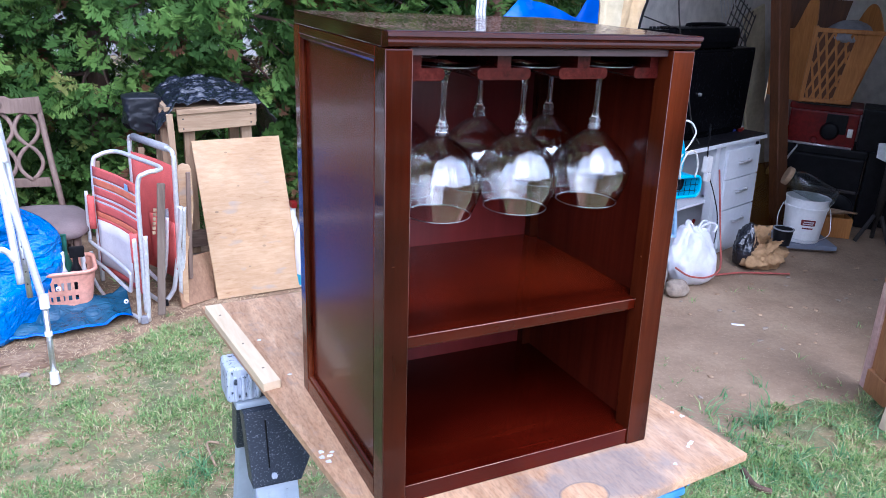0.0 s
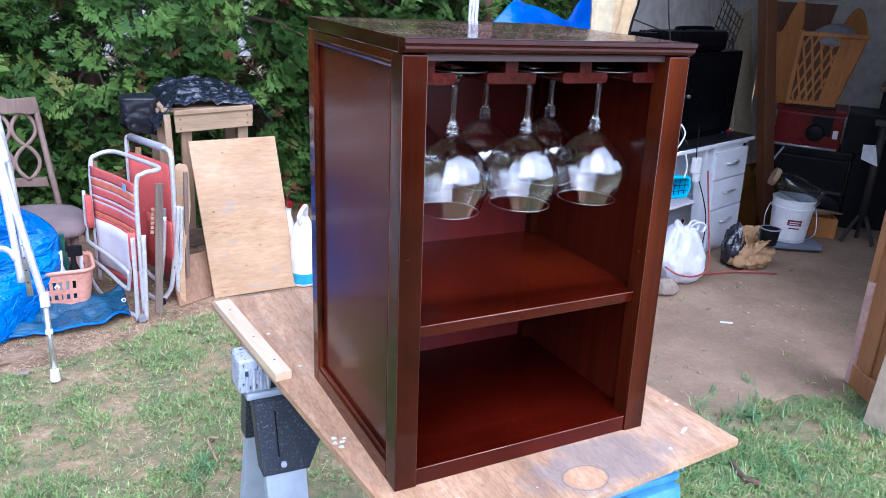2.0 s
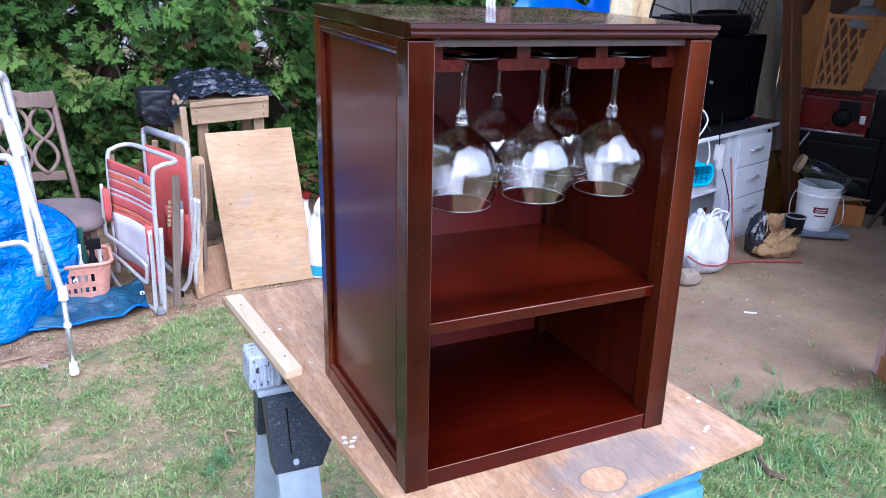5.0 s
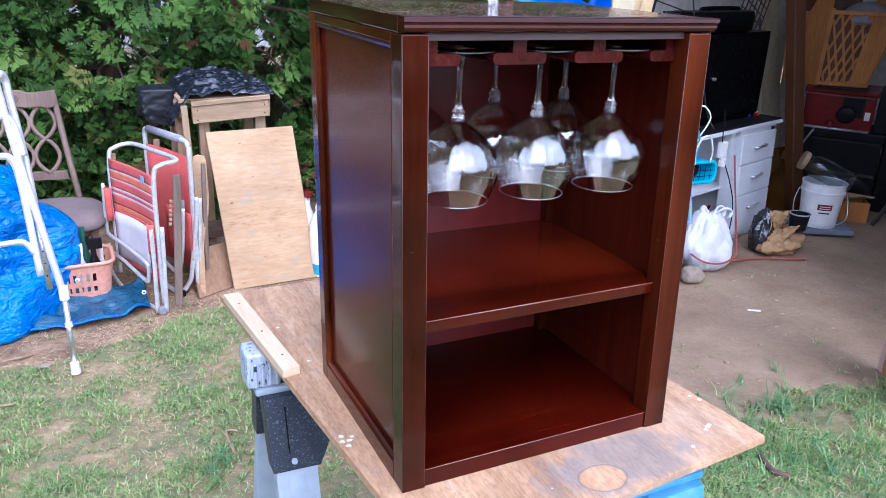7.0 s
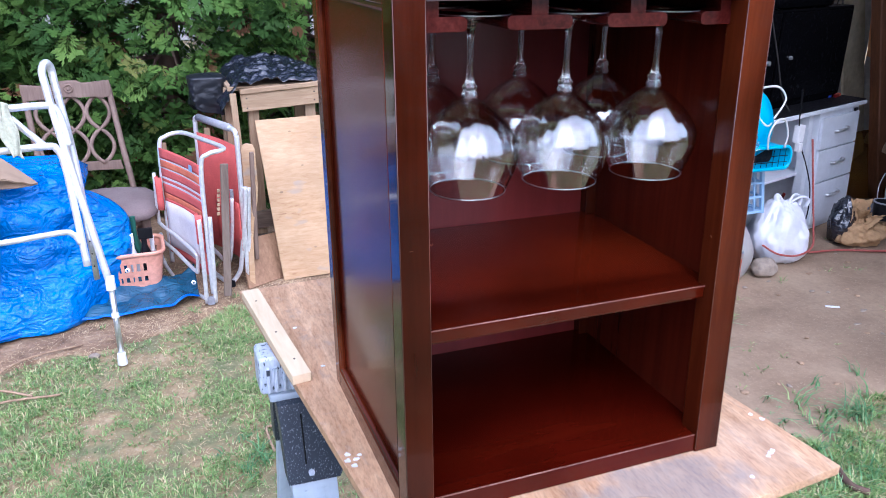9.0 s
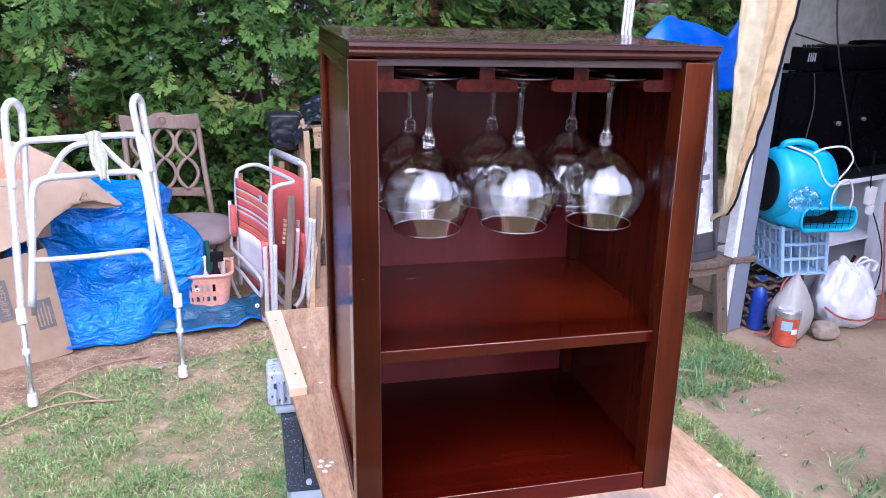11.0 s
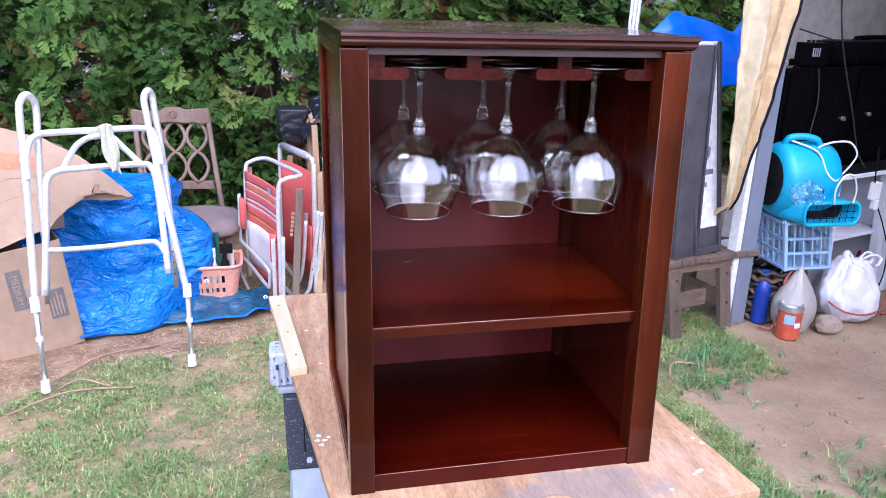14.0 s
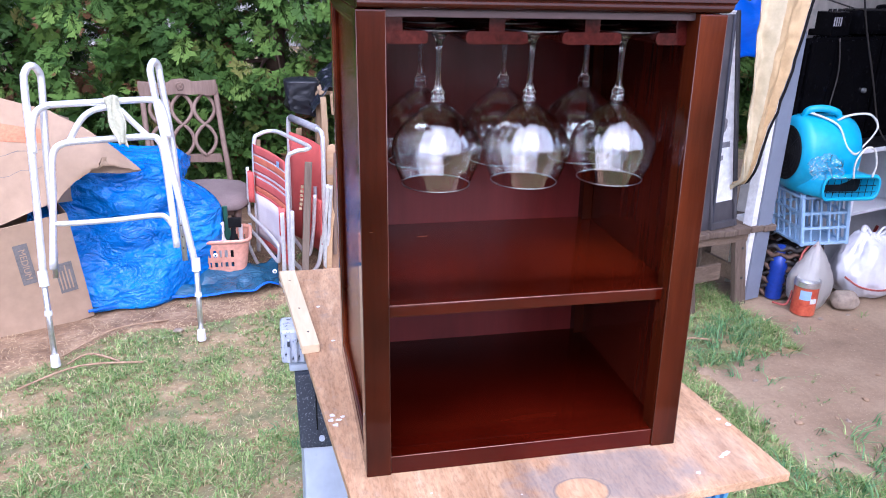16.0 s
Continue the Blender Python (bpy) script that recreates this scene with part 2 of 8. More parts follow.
seat_cloth = surf("mauve_grey_seat_cloth", (0.15, 0.11, 0.105), (0.22, 0.17, 0.16), 6, 0.9, 1.0, 0.4, fine=30)
red_cloth = surf("red_canvas", (0.52, 0.085, 0.075), (0.66, 0.13, 0.11), 10, 0.85, 0.95, 0.3, fine=20)
white_mesh = surf("faded_white_canvas", (0.58, 0.53, 0.55), (0.70, 0.66, 0.67), 10, 0.85, 0.95, 0.3, fine=20)
orange_stripe = surf("orange_webbing", (0.6, 0.11, 0.06), (0.7, 0.22, 0.11), 14, 0.85, 0.95, 0.3, fine=20)
sack_paper = surf("brown_paper_sack", (0.32, 0.19, 0.085), (0.46, 0.29, 0.14), 8, 0.8, 0.95, 0.6, dist=0.006)
rock_stone = surf("dusty_stone", (0.24, 0.19, 0.145), (0.36, 0.295, 0.23), 9, 0.9, 1.0, 0.5)
twig_bark = surf("brown_bark", (0.06, 0.035, 0.024), (0.14, 0.085, 0.06), 10, 0.9, 1.0, 0.6, stretch=(1, 1, 0.2))
red_bark = surf("reddish_bark", (0.13, 0.06, 0.04), (0.24, 0.13, 0.09), 10, 0.9, 1.0, 0.8, stretch=(1, 1, 0.15))
straw_mat = surf("dry_straw", (0.50, 0.35, 0.18), (0.72, 0.56, 0.34), 10, 0.8, 0.95, 0.1)
dry_twig = surf("dry_twig", (0.27, 0.17, 0.10), (0.42, 0.29, 0.18), 10, 0.8, 0.95, 0.1)
rope_red = surf("red_hose_rubber", (0.28, 0.05, 0.04), (0.38, 0.09, 0.07), 10, 0.5, 0.65, 0.1)
cable_white = surf("ivory_cable", (0.55, 0.54, 0.5), (0.68, 0.67, 0.63), 10, 0.45, 0.6, 0.05)
rag = surf("khaki_rag", (0.36, 0.36, 0.25), (0.48, 0.48, 0.36), 14, 0.9, 1.0, 0.4)
slate_frame = surf("slate_grey_frame", (0.040, 0.038, 0.044), (0.075, 0.071, 0.080), 7, 0.45, 0.65, 0.15, mottle=0.12)
print_paper = surf("glossy_print", (0.62, 0.64, 0.67), (0.74, 0.76, 0.78), 4, 0.2, 0.3, 0.02)
print_dark = surf("print_ink", (0.10, 0.10, 0.12), (0.2, 0.2, 0.22), 18, 0.3, 0.4, 0.02)
can_red = surf("orange_can_print", (0.42, 0.05, 0.025), (0.55, 0.13, 0.06), 12, 0.35, 0.5, 0.05)
label_red = surf("dark_red_label", (0.12, 0.01, 0.012), (0.18, 0.02, 0.02), 12, 0.4, 0.5, 0.02)
far_grey = surf("far_weathered_siding", (0.26, 0.27, 0.26), (0.38, 0.39, 0.38), 1.5, 0.7, 0.8, 0.05)
far_white = surf("far_siding", (0.7, 0.71, 0.73), (0.8, 0.81, 0.83), 1.5, 0.7, 0.8, 0.05)


def tarp_material(name, a, b, rough=0.2, deep=0.015, fine=1.1):
    """Woven plastic film: sharp crinkles of several sizes over a slow drift of tone."""
    m, nt, p = nodes_of(name)
    v = coords(nt, (0.8, 1, 1.4), (0.3, 0.75, 0.3))
    nt.links.new(ramp(nt, noise_of(nt, v, 4, 4, 0.6, 0.8), [(0.3, a), (0.7, b)]), p.inputs["Base Color"])
    p.inputs["Roughness"].default_value = rough
    h = None
    for scale, weight in ((5.0 * fine, 1.0), (13.0 * fine, 0.6), (34.0 * fine, 0.2)):
        n = noise_of(nt, v, scale, 2, 0.5, 1.2)
        ridge = math_node(nt, "MULTIPLY", math_node(nt, "ABSOLUTE", math_node(nt, "SUBTRACT", n, 0.5)), -2.0 * weight)
        h = ridge if h is None else math_node(nt, "ADD", h, ridge)
    bump(nt, p, h, 1.0, deep)
    return m


tarp_blue = tarp_material("blue_tarpaulin", (0.006, 0.125, 0.50), (0.018, 0.235, 0.74), 0.18, 0.030, 0.9)
tarp_teal = tarp_material("dirty_tarpaulin", (0.012, 0.06, 0.12), (0.03, 0.14, 0.24))
tarp_bright = tarp_material("bright_tarpaulin", (0.006, 0.10, 0.60), (0.012, 0.17, 0.80), 0.35, 0.008, 0.5)
bin_bag = tarp_material("black_bag_film", (0.006, 0.007, 0.012), (0.014, 0.016, 0.026), 0.14, 0.009, 0.8)
slack_bag = tarp_material("slack_bag_film", (0.004, 0.005, 0.008), (0.010, 0.011, 0.016), 0.4, 0.003, 0.7)
bin_bag.node_tree.nodes["Principled BSDF"].inputs["Specular IOR Level"].default_value = 0.9


def glass_material(name, tint=(1, 1, 1), ior=1.5):
    m, nt, b = nodes_of(name)
    b.inputs["Base Color"].default_value = (*tint, 1)
    b.inputs["Roughness"].default_value = 0.0
    b.inputs["IOR"].default_value = ior
    b.inputs["Transmission Weight"].default_value = 1.0
    return m


def thin_glass_material(name="blown_glass", rough=0.0, base=0.10):
    """Glass or film so thin that it bends nothing: clear straight through, with the gloss of its two faces."""
    m, nt, b = nodes_of(name)
    clear = nt.nodes.new("ShaderNodeBsdfTransparent")
    clear.inputs["Color"].default_value = (0.99, 0.992, 0.992, 1)
    gloss = nt.nodes.new("ShaderNodeBsdfGlossy")
    gloss.inputs["Roughness"].default_value = rough
    facing = nt.nodes.new("ShaderNodeLayerWeight")
    facing.inputs["Blend"].default_value = 0.5
    sheen = math_node(nt, "ADD", math_node(nt, "MULTIPLY", math_node(nt, "POWER", facing.outputs["Facing"], 2.6), 0.6), base)
    mx = nt.nodes.new("ShaderNodeMixShader")
    nt.links.new(sheen, mx.inputs[0])
    nt.links.new(clear.outputs[0], mx.inputs[1])
    nt.links.new(gloss.outputs[0], mx.inputs[2])
    nt.links.new(mx.outputs[0], nt.nodes["Material Output"].inputs["Surface"])
    nt.nodes.remove(b)
    return m


blown_glass = thin_glass_material(base=0.12)
glass_edge = thin_glass_material("glass_edge", 0.3, 0.3)
crystal = glass_material("crystal_glass", (0.985, 0.99, 0.99), 1.6)
clear_film = thin_glass_material("clear_film", 0.3, 0.06)
jar_plastic = glass_material("clear_jar", (0.85, 0.9, 0.92), 1.4)


def bag_clear_material():
    m, nt, b = nodes_of("milky_film")
    v = coords(nt)
    n = noise_of(nt, v, 14, 4, 0.6)
    b.inputs["Base Color"].default_value = (0.62, 0.60, 0.56, 1)
    b.inputs["Roughness"].default_value = 0.3
    b.inputs["Transmission Weight"].default_value = 0.5
    bump(nt, b, n, 0.5, 0.006)
    return m


milky = bag_clear_material()


def leaf_material():
    m, nt, b = nodes_of("arborvitae_spray")
    g = nt.nodes.new("ShaderNodeNewGeometry")
    r = g.outputs["Random Per Island"]
    col = ramp(nt, r, [(0.0, (0.040, 0.092, 0.019)), (0.35, (0.074, 0.152, 0.031)), (0.72, (0.112, 0.212, 0.042)), (0.97, (0.175, 0.285, 0.058)), (0.995, (0.22, 0.20, 0.06))])
    dead = math_node(nt, "ADD", noise_of(nt, coords(nt), 3.2, 3, 0.6), math_node(nt, "MULTIPLY", r, 0.22))
    col = mix(nt, ramp(nt, dead, [(0.765, (0, 0, 0)), (0.785, (1, 1, 1))]), col, (0.15, 0.072, 0.034))
    col = mix(nt, 0.5, col, ramp(nt, noise_of(nt, coords(nt), 2.5, 3), [(0.3, (0.5, 0.56, 0.5)), (0.65, (1.0, 1.0, 1.0))]), "MULTIPLY")
    nt.links.new(col, b.inputs["Base Color"])
    b.inputs["Roughness"].default_value = 0.6
    b.inputs["Specular IOR Level"].default_value = 0.14
    tr = nt.nodes.new("ShaderNodeBsdfTranslucent")
    nt.links.new(col, tr.inputs["Color"])
    mx = nt.nodes.new("ShaderNodeMixShader")
    mx.inputs[0].default_value = 0.3
    nt.links.new(b.outputs[0], mx.inputs[1])
    nt.links.new(tr.outputs[0], mx.inputs[2])
    nt.links.new(mx.outputs[0], nt.nodes["Material Output"].inputs["Surface"])
    return m


spray_green = leaf_material()


def grass_material(name="grass_blade", stops=None):
    m, nt, b = nodes_of(name)
    g = nt.nodes.new("ShaderNodeNewGeometry")
    col = ramp(nt, g.outputs["Random Per Island"], stops or [(0.0, (0.11, 0.20, 0.055)), (0.42, (0.212, 0.335, 0.100)), (0.78, (0.335, 0.45, 0.158)), (0.87, (0.48, 0.42, 0.22)), (1.0, (0.66, 0.55, 0.35))])
    col = mix(nt, 0.8, col, ramp(nt, noise_of(nt, coords(nt), 3.4, 4, 0.6), [(0.32, (0.55, 0.66, 0.5)), (0.62, (1.05, 1.0, 0.95))]), "MULTIPLY")
    nt.links.new(col, b.inputs["Base Color"])
    b.inputs["Roughness"].default_value = 0.5
    return m


grass_mat = grass_material()
weed_mat = grass_material("weed_leaf", [(0.0, (0.065, 0.17, 0.065)), (0.5, (0.125, 0.27, 0.105)), (0.9, (0.20, 0.36, 0.15)), (1.0, (0.34, 0.36, 0.17))])


def soil_material(name, stops, scale, speck, wet=0.9, grit=0.7):
    m, nt, b = nodes_of(name)
    v = coords(nt)
    n1 = noise_of(nt, v, scale, 6, 0.65)
    n2 = noise_of(nt, v, 45, 5, 0.7)
    n3 = noise_of(nt, v, 160, 3, 0.6)
    col = ramp(nt, n1, stops)
    col = mix(nt, grit, col, ramp(nt, n2, [(0.32, (0.5, 0.47, 0.44)), (0.66, (1.12, 1.1, 1.06))]), "MULTIPLY")
    col = mix(nt, ramp(nt, n3, [(0.62, (0, 0, 0)), (0.68, (1, 1, 1))]), col, speck)
    nt.links.new(col, b.inputs["Base Color"])
    b.inputs["Roughness"].default_value = wet
    bump(nt, b, math_node(nt, "ADD", n2, n3), 0.86 * grit, 0.008)
    return m


lawn_soil = soil_material("lawn_soil", [(0.3, (0.13, 0.16, 0.06)), (0.43, (0.22, 0.21, 0.10)), (0.56, (0.33, 0.24, 0.125)), (0.72, (0.48, 0.36, 0.215))], 5.0, (0.5, 0.43, 0.31))
bare_soil_mat = soil_material("bare_soil", [(0.3, (0.15, 0.088, 0.046)), (0.5, (0.285, 0.182, 0.105)), (0.7, (0.45, 0.315, 0.195))], 6.0, (0.42, 0.34, 0.25))
packed_dirt = soil_material("packed_dirt", [(0.3, (0.205, 0.138, 0.084)), (0.5, (0.295, 0.207, 0.131)), (0.7, (0.385, 0.283, 0.184))], 1.8, (0.40, 0.30, 0.20), 0.85, 0.35)


def bench_board_material():
    """Plywood worktop: grain, a spilt blue-grey paint film with a round bare patch, small splashes."""
    m, nt, b = nodes_of("stained_plywood_top")
    v = coords(nt, (1, 0.14, 1), (0, 0, radians(-6)))
    grain = noise_of(nt, v, 60, 8, 0.75, 0.8)
    slow = noise_of(nt, coords(nt), 7, 4, 0.6)
    col = ramp(nt, grain, [(0.28, (0.30, 0.145, 0.068)), (0.40, (0.53, 0.31, 0.165)), (0.56, (0.67, 0.445, 0.265)), (0.72, (0.78, 0.60, 0.42))])
    col = mix(nt, 0.35, col, (0.55, 0.335, 0.185))
    streak = noise_of(nt, coords(nt, (1, 0.1, 1), (0, 0, radians(-6))), 14, 4, 0.7)
    col = mix(nt, 0.55, col, ramp(nt, streak, [(0.36, (0.55, 0.48, 0.42)), (0.56, (1.0, 1.0, 1.0))]), "MULTIPLY")
    col = mix(nt, 0.6, col, ramp(nt, slow, [(0.34, (0.62, 0.57, 0.53)), (0.62, (1.0, 1.0, 1.0))]), "MULTIPLY")
    fleck = noise_of(nt, coords(nt, (1, 0.3, 1), (0, 0, radians(-6))), 260, 3, 0.6)
    col = mix(nt, 0.45, col, ramp(nt, fleck, [(0.36, (0.52, 0.45, 0.40)), (0.52, (1.0, 1.0, 1.0)), (0.70, (1.18, 1.15, 1.1))]), "MULTIPLY")
    grime = noise_of(nt, coords(nt), 22, 5, 0.7, 0.6)
    col = mix(nt, mix(nt, 0.55, ramp(nt, grime, [(0.56, (0, 0, 0)), (0.7, (1, 1, 1))]), (0, 0, 0)), col, (0.30, 0.25, 0.22))
    tc = nt.nodes.new("ShaderNodeTexCoord")

    def blob(cx, cy, sx, sy, wob):
        mp = nt.nodes.new("ShaderNodeMapping")
        mp.vector_type = "TEXTURE"
        mp.inputs["Location"].default_value = (cx * U, cy * U, 0)
        mp.inputs["Scale"].default_value = (sx * U, sy * U, 10)
        nt.links.new(tc.outputs["Object"], mp.inputs["Vector"])
        ln = nt.nodes.new("ShaderNodeVectorMath")
        ln.operation = "LENGTH"
        nt.links.new(mp.outputs[0], ln.inputs[0])
        return math_node(nt, "ADD", ln.outputs["Value"], math_node(nt, "MULTIPLY", math_node(nt, "SUBTRACT", noise_of(nt, coords(nt), 16, 4, 0.6), 0.5), wob))
    bare = mix(nt, 0.35, col, (0.47, 0.27, 0.14))
    film = ramp(nt, blob(0.06, -0.21, 0.125, 0.062, 1.5), [(0.66, (1, 1, 1)), (1.05, (0, 0, 0))])
    col = mix(nt, mix(nt, math_node(nt, "ADD", math_node(nt, "MULTIPLY", grime, -0.75), 0.95), (0, 0, 0), film), col, (0.19, 0.195, 0.205))
    patch = ramp(nt, blob(0.022, -0.232, 0.034, 0.026, 0.35), [(0.85, (1, 1, 1)), (0.95, (0, 0, 0))])
    ring = ramp(nt, blob(0.022, -0.232, 0.034, 0.026, 0.35), [(0.98, (1, 1, 1)), (1.35, (0, 0, 0))])
    col = mix(nt, mix(nt, 0.45, (0, 0, 0), ring), col, (0.14, 0.12, 0.11))
    col = mix(nt, patch, col, bare)
    pink = ramp(nt, blob(0.2, -0.18, 0.07, 0.06, 1.4), [(0.5, (1, 1, 1)), (1.1, (0, 0, 0))])
    col = mix(nt, mix(nt, 0.75, pink, (0, 0, 0)), col, (0.44, 0.33, 0.25))
    spl = nt.nodes.new("ShaderNodeTexVoronoi")
    spl.inputs["Scale"].default_value = 26
    nt.links.new(coords(nt, (1, 1, 1)), spl.inputs["Vector"])
    dots = ramp(nt, math_node(nt, "ADD", spl.outputs["Distance"], math_node(nt, "MULTIPLY", noise_of(nt, coords(nt), 9, 2), 0.9)), [(0.37, (1, 1, 1)), (0.40, (0, 0, 0))])
    col = mix(nt, dots, col, (0.74, 0.72, 0.7))
    nt.links.new(col, b.inputs["Base Color"])
    b.inputs["Roughness"].default_value = 0.6
    bump(nt, b, grain, 0.25, 0.002)
    return m


board_top = bench_board_material()


def speckled_material():
    m, nt, b = nodes_of("speckled_black_plastic")
    n = noise_of(nt, coords(nt), 330, 3, 0.6)
    col = ramp(nt, n, [(0.60, (0.022, 0.03, 0.045)), (0.66, (0.25, 0.27, 0.3))])
    nt.links.new(col, b.inputs["Base Color"])
    b.inputs["Roughness"].default_value = 0.45
    bump(nt, b, n, 0.15)
    return m


speckled = speckled_material()


def chipped_material():
    m, nt, b = nodes_of("chipped_blue_grey_plastic")
    v = coords(nt, (1, 1, 0.35))
    n = noise_of(nt, v, 130, 4, 0.65)
    col = ramp(nt, n, [(0.37, (0.03, 0.04, 0.06)), (0.41, (0.40, 0.46, 0.56)), (0.7, (0.56, 0.6, 0.68))])
    nt.links.new(col, b.inputs["Base Color"])
    b.inputs["Roughness"].default_value = 0.4
    bump(nt, b, n, 0.2)
    return m


chipped = chipped_material()
leg_grey = surf("pale_blue_grey_plastic", (0.36, 0.42, 0.5), (0.45, 0.52, 0.6), 8, 0.4, 0.55, 0.05, mottle=0.12)


# ---- mesh helpers (plan units) ----
ORIGIN = {}


def thing(name, at, label, category, group="", kind=""):
    ob = new(name)
    ob.location = Vector(at) * U
    ob.empty_display_size = 0.05
    ORIGIN[ob] = Vector(at)
    return tagged(ob, label, category, group, kind)


def finish(bm, mat, smooth, name):
    bmesh.ops.recalc_face_normals(bm, faces=bm.faces[:])
    me = bpy.data.meshes.new(name)
    bm.to_mesh(me)
    bm.free()
    me.materials.append(mat)
    if smooth:
        me.shade_smooth() if smooth is True else me.shade_smooth()
        if smooth is not True:
            me.set_sharp_from_angle(angle=radians(smooth))
    return me


def part(name, bm, mat, parent, label="", smooth=False, turn=None):
    """One mesh under a thing or a part; the shape is given in the plan's own units and place."""
    root = parent if parent in ORIGIN else parent.parent
    if turn is not None:
        bm.transform(turn)
    bmesh.ops.translate(bm, verts=bm.verts[:], vec=-ORIGIN[root])
    bmesh.ops.scale(bm, verts=bm.verts[:], vec=(U, U, U))
    ob = new(name, finish(bm, mat, smooth, name))
    ob.parent = parent
    return tagged(ob, label) if label else ob


def solo(name, bm, mat, at, label, category, group="", kind="", smooth=False, turn=None):
    if turn is not None:
        bm.transform(turn)
    bmesh.ops.translate(bm, verts=bm.verts[:], vec=-Vector(at))
    bmesh.ops.scale(bm, verts=bm.verts[:], vec=(U, U, U))
    ob = new(name, finish(bm, mat, smooth, name))
    ob.location = Vector(at) * U
    ORIGIN[ob] = Vector(at)
    return tagged(ob, label, category, group, kind)


def box(x0, x1, y0, y1, z0, z1, bev=0.0, bm=None, seg=2, m=None):
    """A block with worn edges."""
    b = bmesh.new()
    bmesh.ops.create_cube(b, size=1)
    for v in b.verts:
        v.co = Vector(((x0 + x1) / 2 + v.co.x * (x1 - x0), (y0 + y1) / 2 + v.co.y * (y1 - y0), (z0 + z1) / 2 + v.co.z * (z1 - z0)))
    if bev:
        bmesh.ops.bevel(b, geom=b.edges[:], offset=bev, segments=seg, affect="EDGES", profile=0.7)
    if m is not None:
        b.transform(m)
    return add(bm, b)


def add(bm, b):
    if bm is None:
        return b
    me = bpy.data.meshes.new("scratch")
    b.to_mesh(me)
    b.free()
    bm.from_mesh(me)
    bpy.data.meshes.remove(me)
    return bm


def prism(outline, z0, z1, bev=0.0, bm=None, m=None, seg=2):
    """A flat outline in x, y drawn up from z0 to z1."""
    b = bmesh.new()
    f = b.faces.new([b.verts.new((x, y, z0)) for x, y in outline])
    r = bmesh.ops.extrude_face_region(b, geom=[f])
    for v in r["geom"]:
        if isinstance(v, bmesh.types.BMVert):
            v.co.z = z1
    if bev:
        bmesh.ops.bevel(b, geom=b.edges[:], offset=bev, segments=seg, affect="EDGES", profile=0.7)
    if m is not None:
        b.transform(m)
    return add(bm, b)


def smooth_path(pts, n=6, closed=False):
    pts = [Vector(p) for p in pts]
    out = []
    k = len(pts)
    last = k if closed else k - 1
    for i in range(last):
        p0, p1, p2, p3 = (pts[(i + d) % k] if closed else pts[min(max(i + d, 0), k - 1)] for d in (-1, 0, 1, 2))
        for j in range(n):
            s = j / n
            out.append(0.5 * ((2 * p1) + (p2 - p0) * s + (2 * p0 - 5 * p1 + 4 * p2 - p3) * s * s + (3 * p1 - p0 - 3 * p2 + p3) * s ** 3))
    if not closed:
        out.append(pts[-1])
    return out


def tube(pts, r, n=10, bm=None, closed=False, flat=1.0, radii=None):
    """A round bar along a path."""
    b = bmesh.new()
    pts = [Vector(p) for p in pts]
    k = len(pts)
    rings = []
    side = None
    for i, p in enumerate(pts):
        a = pts[(i - 1) % k] if closed or i else p
        c = pts[(i + 1) % k] if closed or i < k - 1 else p
        d = (c - a).normalized()
        if side is None:
            side = d.orthogonal().normalized()
        side = (side - d * side.dot(d)).normalized()
        other = d.cross(side)
        rr = radii[i] if radii else r
        rings.append([b.verts.new(p + side * (rr * math.cos(q)) + other * (rr * flat * math.sin(q))) for q in (2 * math.pi * j / n for j in range(n))])
    for i in range(k if closed else k - 1):
        u, v = rings[i], rings[(i + 1) % k]
        for j in range(n):
            b.faces.new((u[j], u[(j + 1) % n], v[(j + 1) % n], v[j]))
    if not closed:
        b.faces.new(rings[0][::-1])
        b.faces.new(rings[-1])
    return add(bm, b)


def bar(p0, p1, w, t, bm=None, bev=0.002, up=(0, 0, 1)):
    """A straight batten of width w and thickness t from p0 to p1; w lies across up."""
    p0, p1 = Vector(p0), Vector(p1)
    d = (p1 - p0)
    z = d.normalized()
    x = z.cross(Vector(up)).normalized() if abs(z.dot(Vector(up))) < 0.99 else Vector((1, 0, 0))
    y = z.cross(x)
    m = Matrix((x, y, z)).transposed().to_4x4()
    m.translation = (p0 + p1) / 2
    return box(-w / 2, w / 2, -t / 2, t / 2, -d.length / 2, d.length / 2, bev, bm, 1, m)


def lathe(profile, at=(0, 0, 0), n=32, bm=None, m=None, close=False):
    """A turned shape from (radius, height) pairs."""
    b = bmesh.new()
    rings = []
    for r, z in profile:
        rings.append([b.verts.new((r * math.cos(2 * math.pi * j / n), r * math.sin(2 * math.pi * j / n), z)) for j in range(n)] if r > 1e-6 else [b.verts.new((0, 0, z))])
    pairs = list(zip(rings, rings[1:])) + ([(rings[-1], rings[0])] if close else [])
    for u, v in pairs:
        for j in range(n):
            q = [u[j % len(u)], u[(j + 1) % len(u)], v[(j + 1) % len(v)], v[j % len(v)]]
            q = [x for i, x in enumerate(q) if x not in q[:i]]
            if len(q) > 2:
                b.faces.new(q)
    b.transform(Matrix.Translation(at) if m is None else m)
    return add(bm, b)


def sheet(fn, nu, nv, thick=0.0, bm=None):
    """A draped sheet: fn(u, v) with u, v from 0 to 1."""
    b = bmesh.new()
    grid = [[b.verts.new(fn(i / nu, j / nv)) for j in range(nv + 1)] for i in range(nu + 1)]
    for i in range(nu):
        for j in range(nv):
            b.faces.new((grid[i][j], grid[i + 1][j], grid[i + 1][j + 1], grid[i][j + 1]))
    if thick:
        bmesh.ops.recalc_face_normals(b, faces=b.faces[:])
        bmesh.ops.solidify(b, geom=b.faces[:], thickness=thick)
    return add(bm, b)


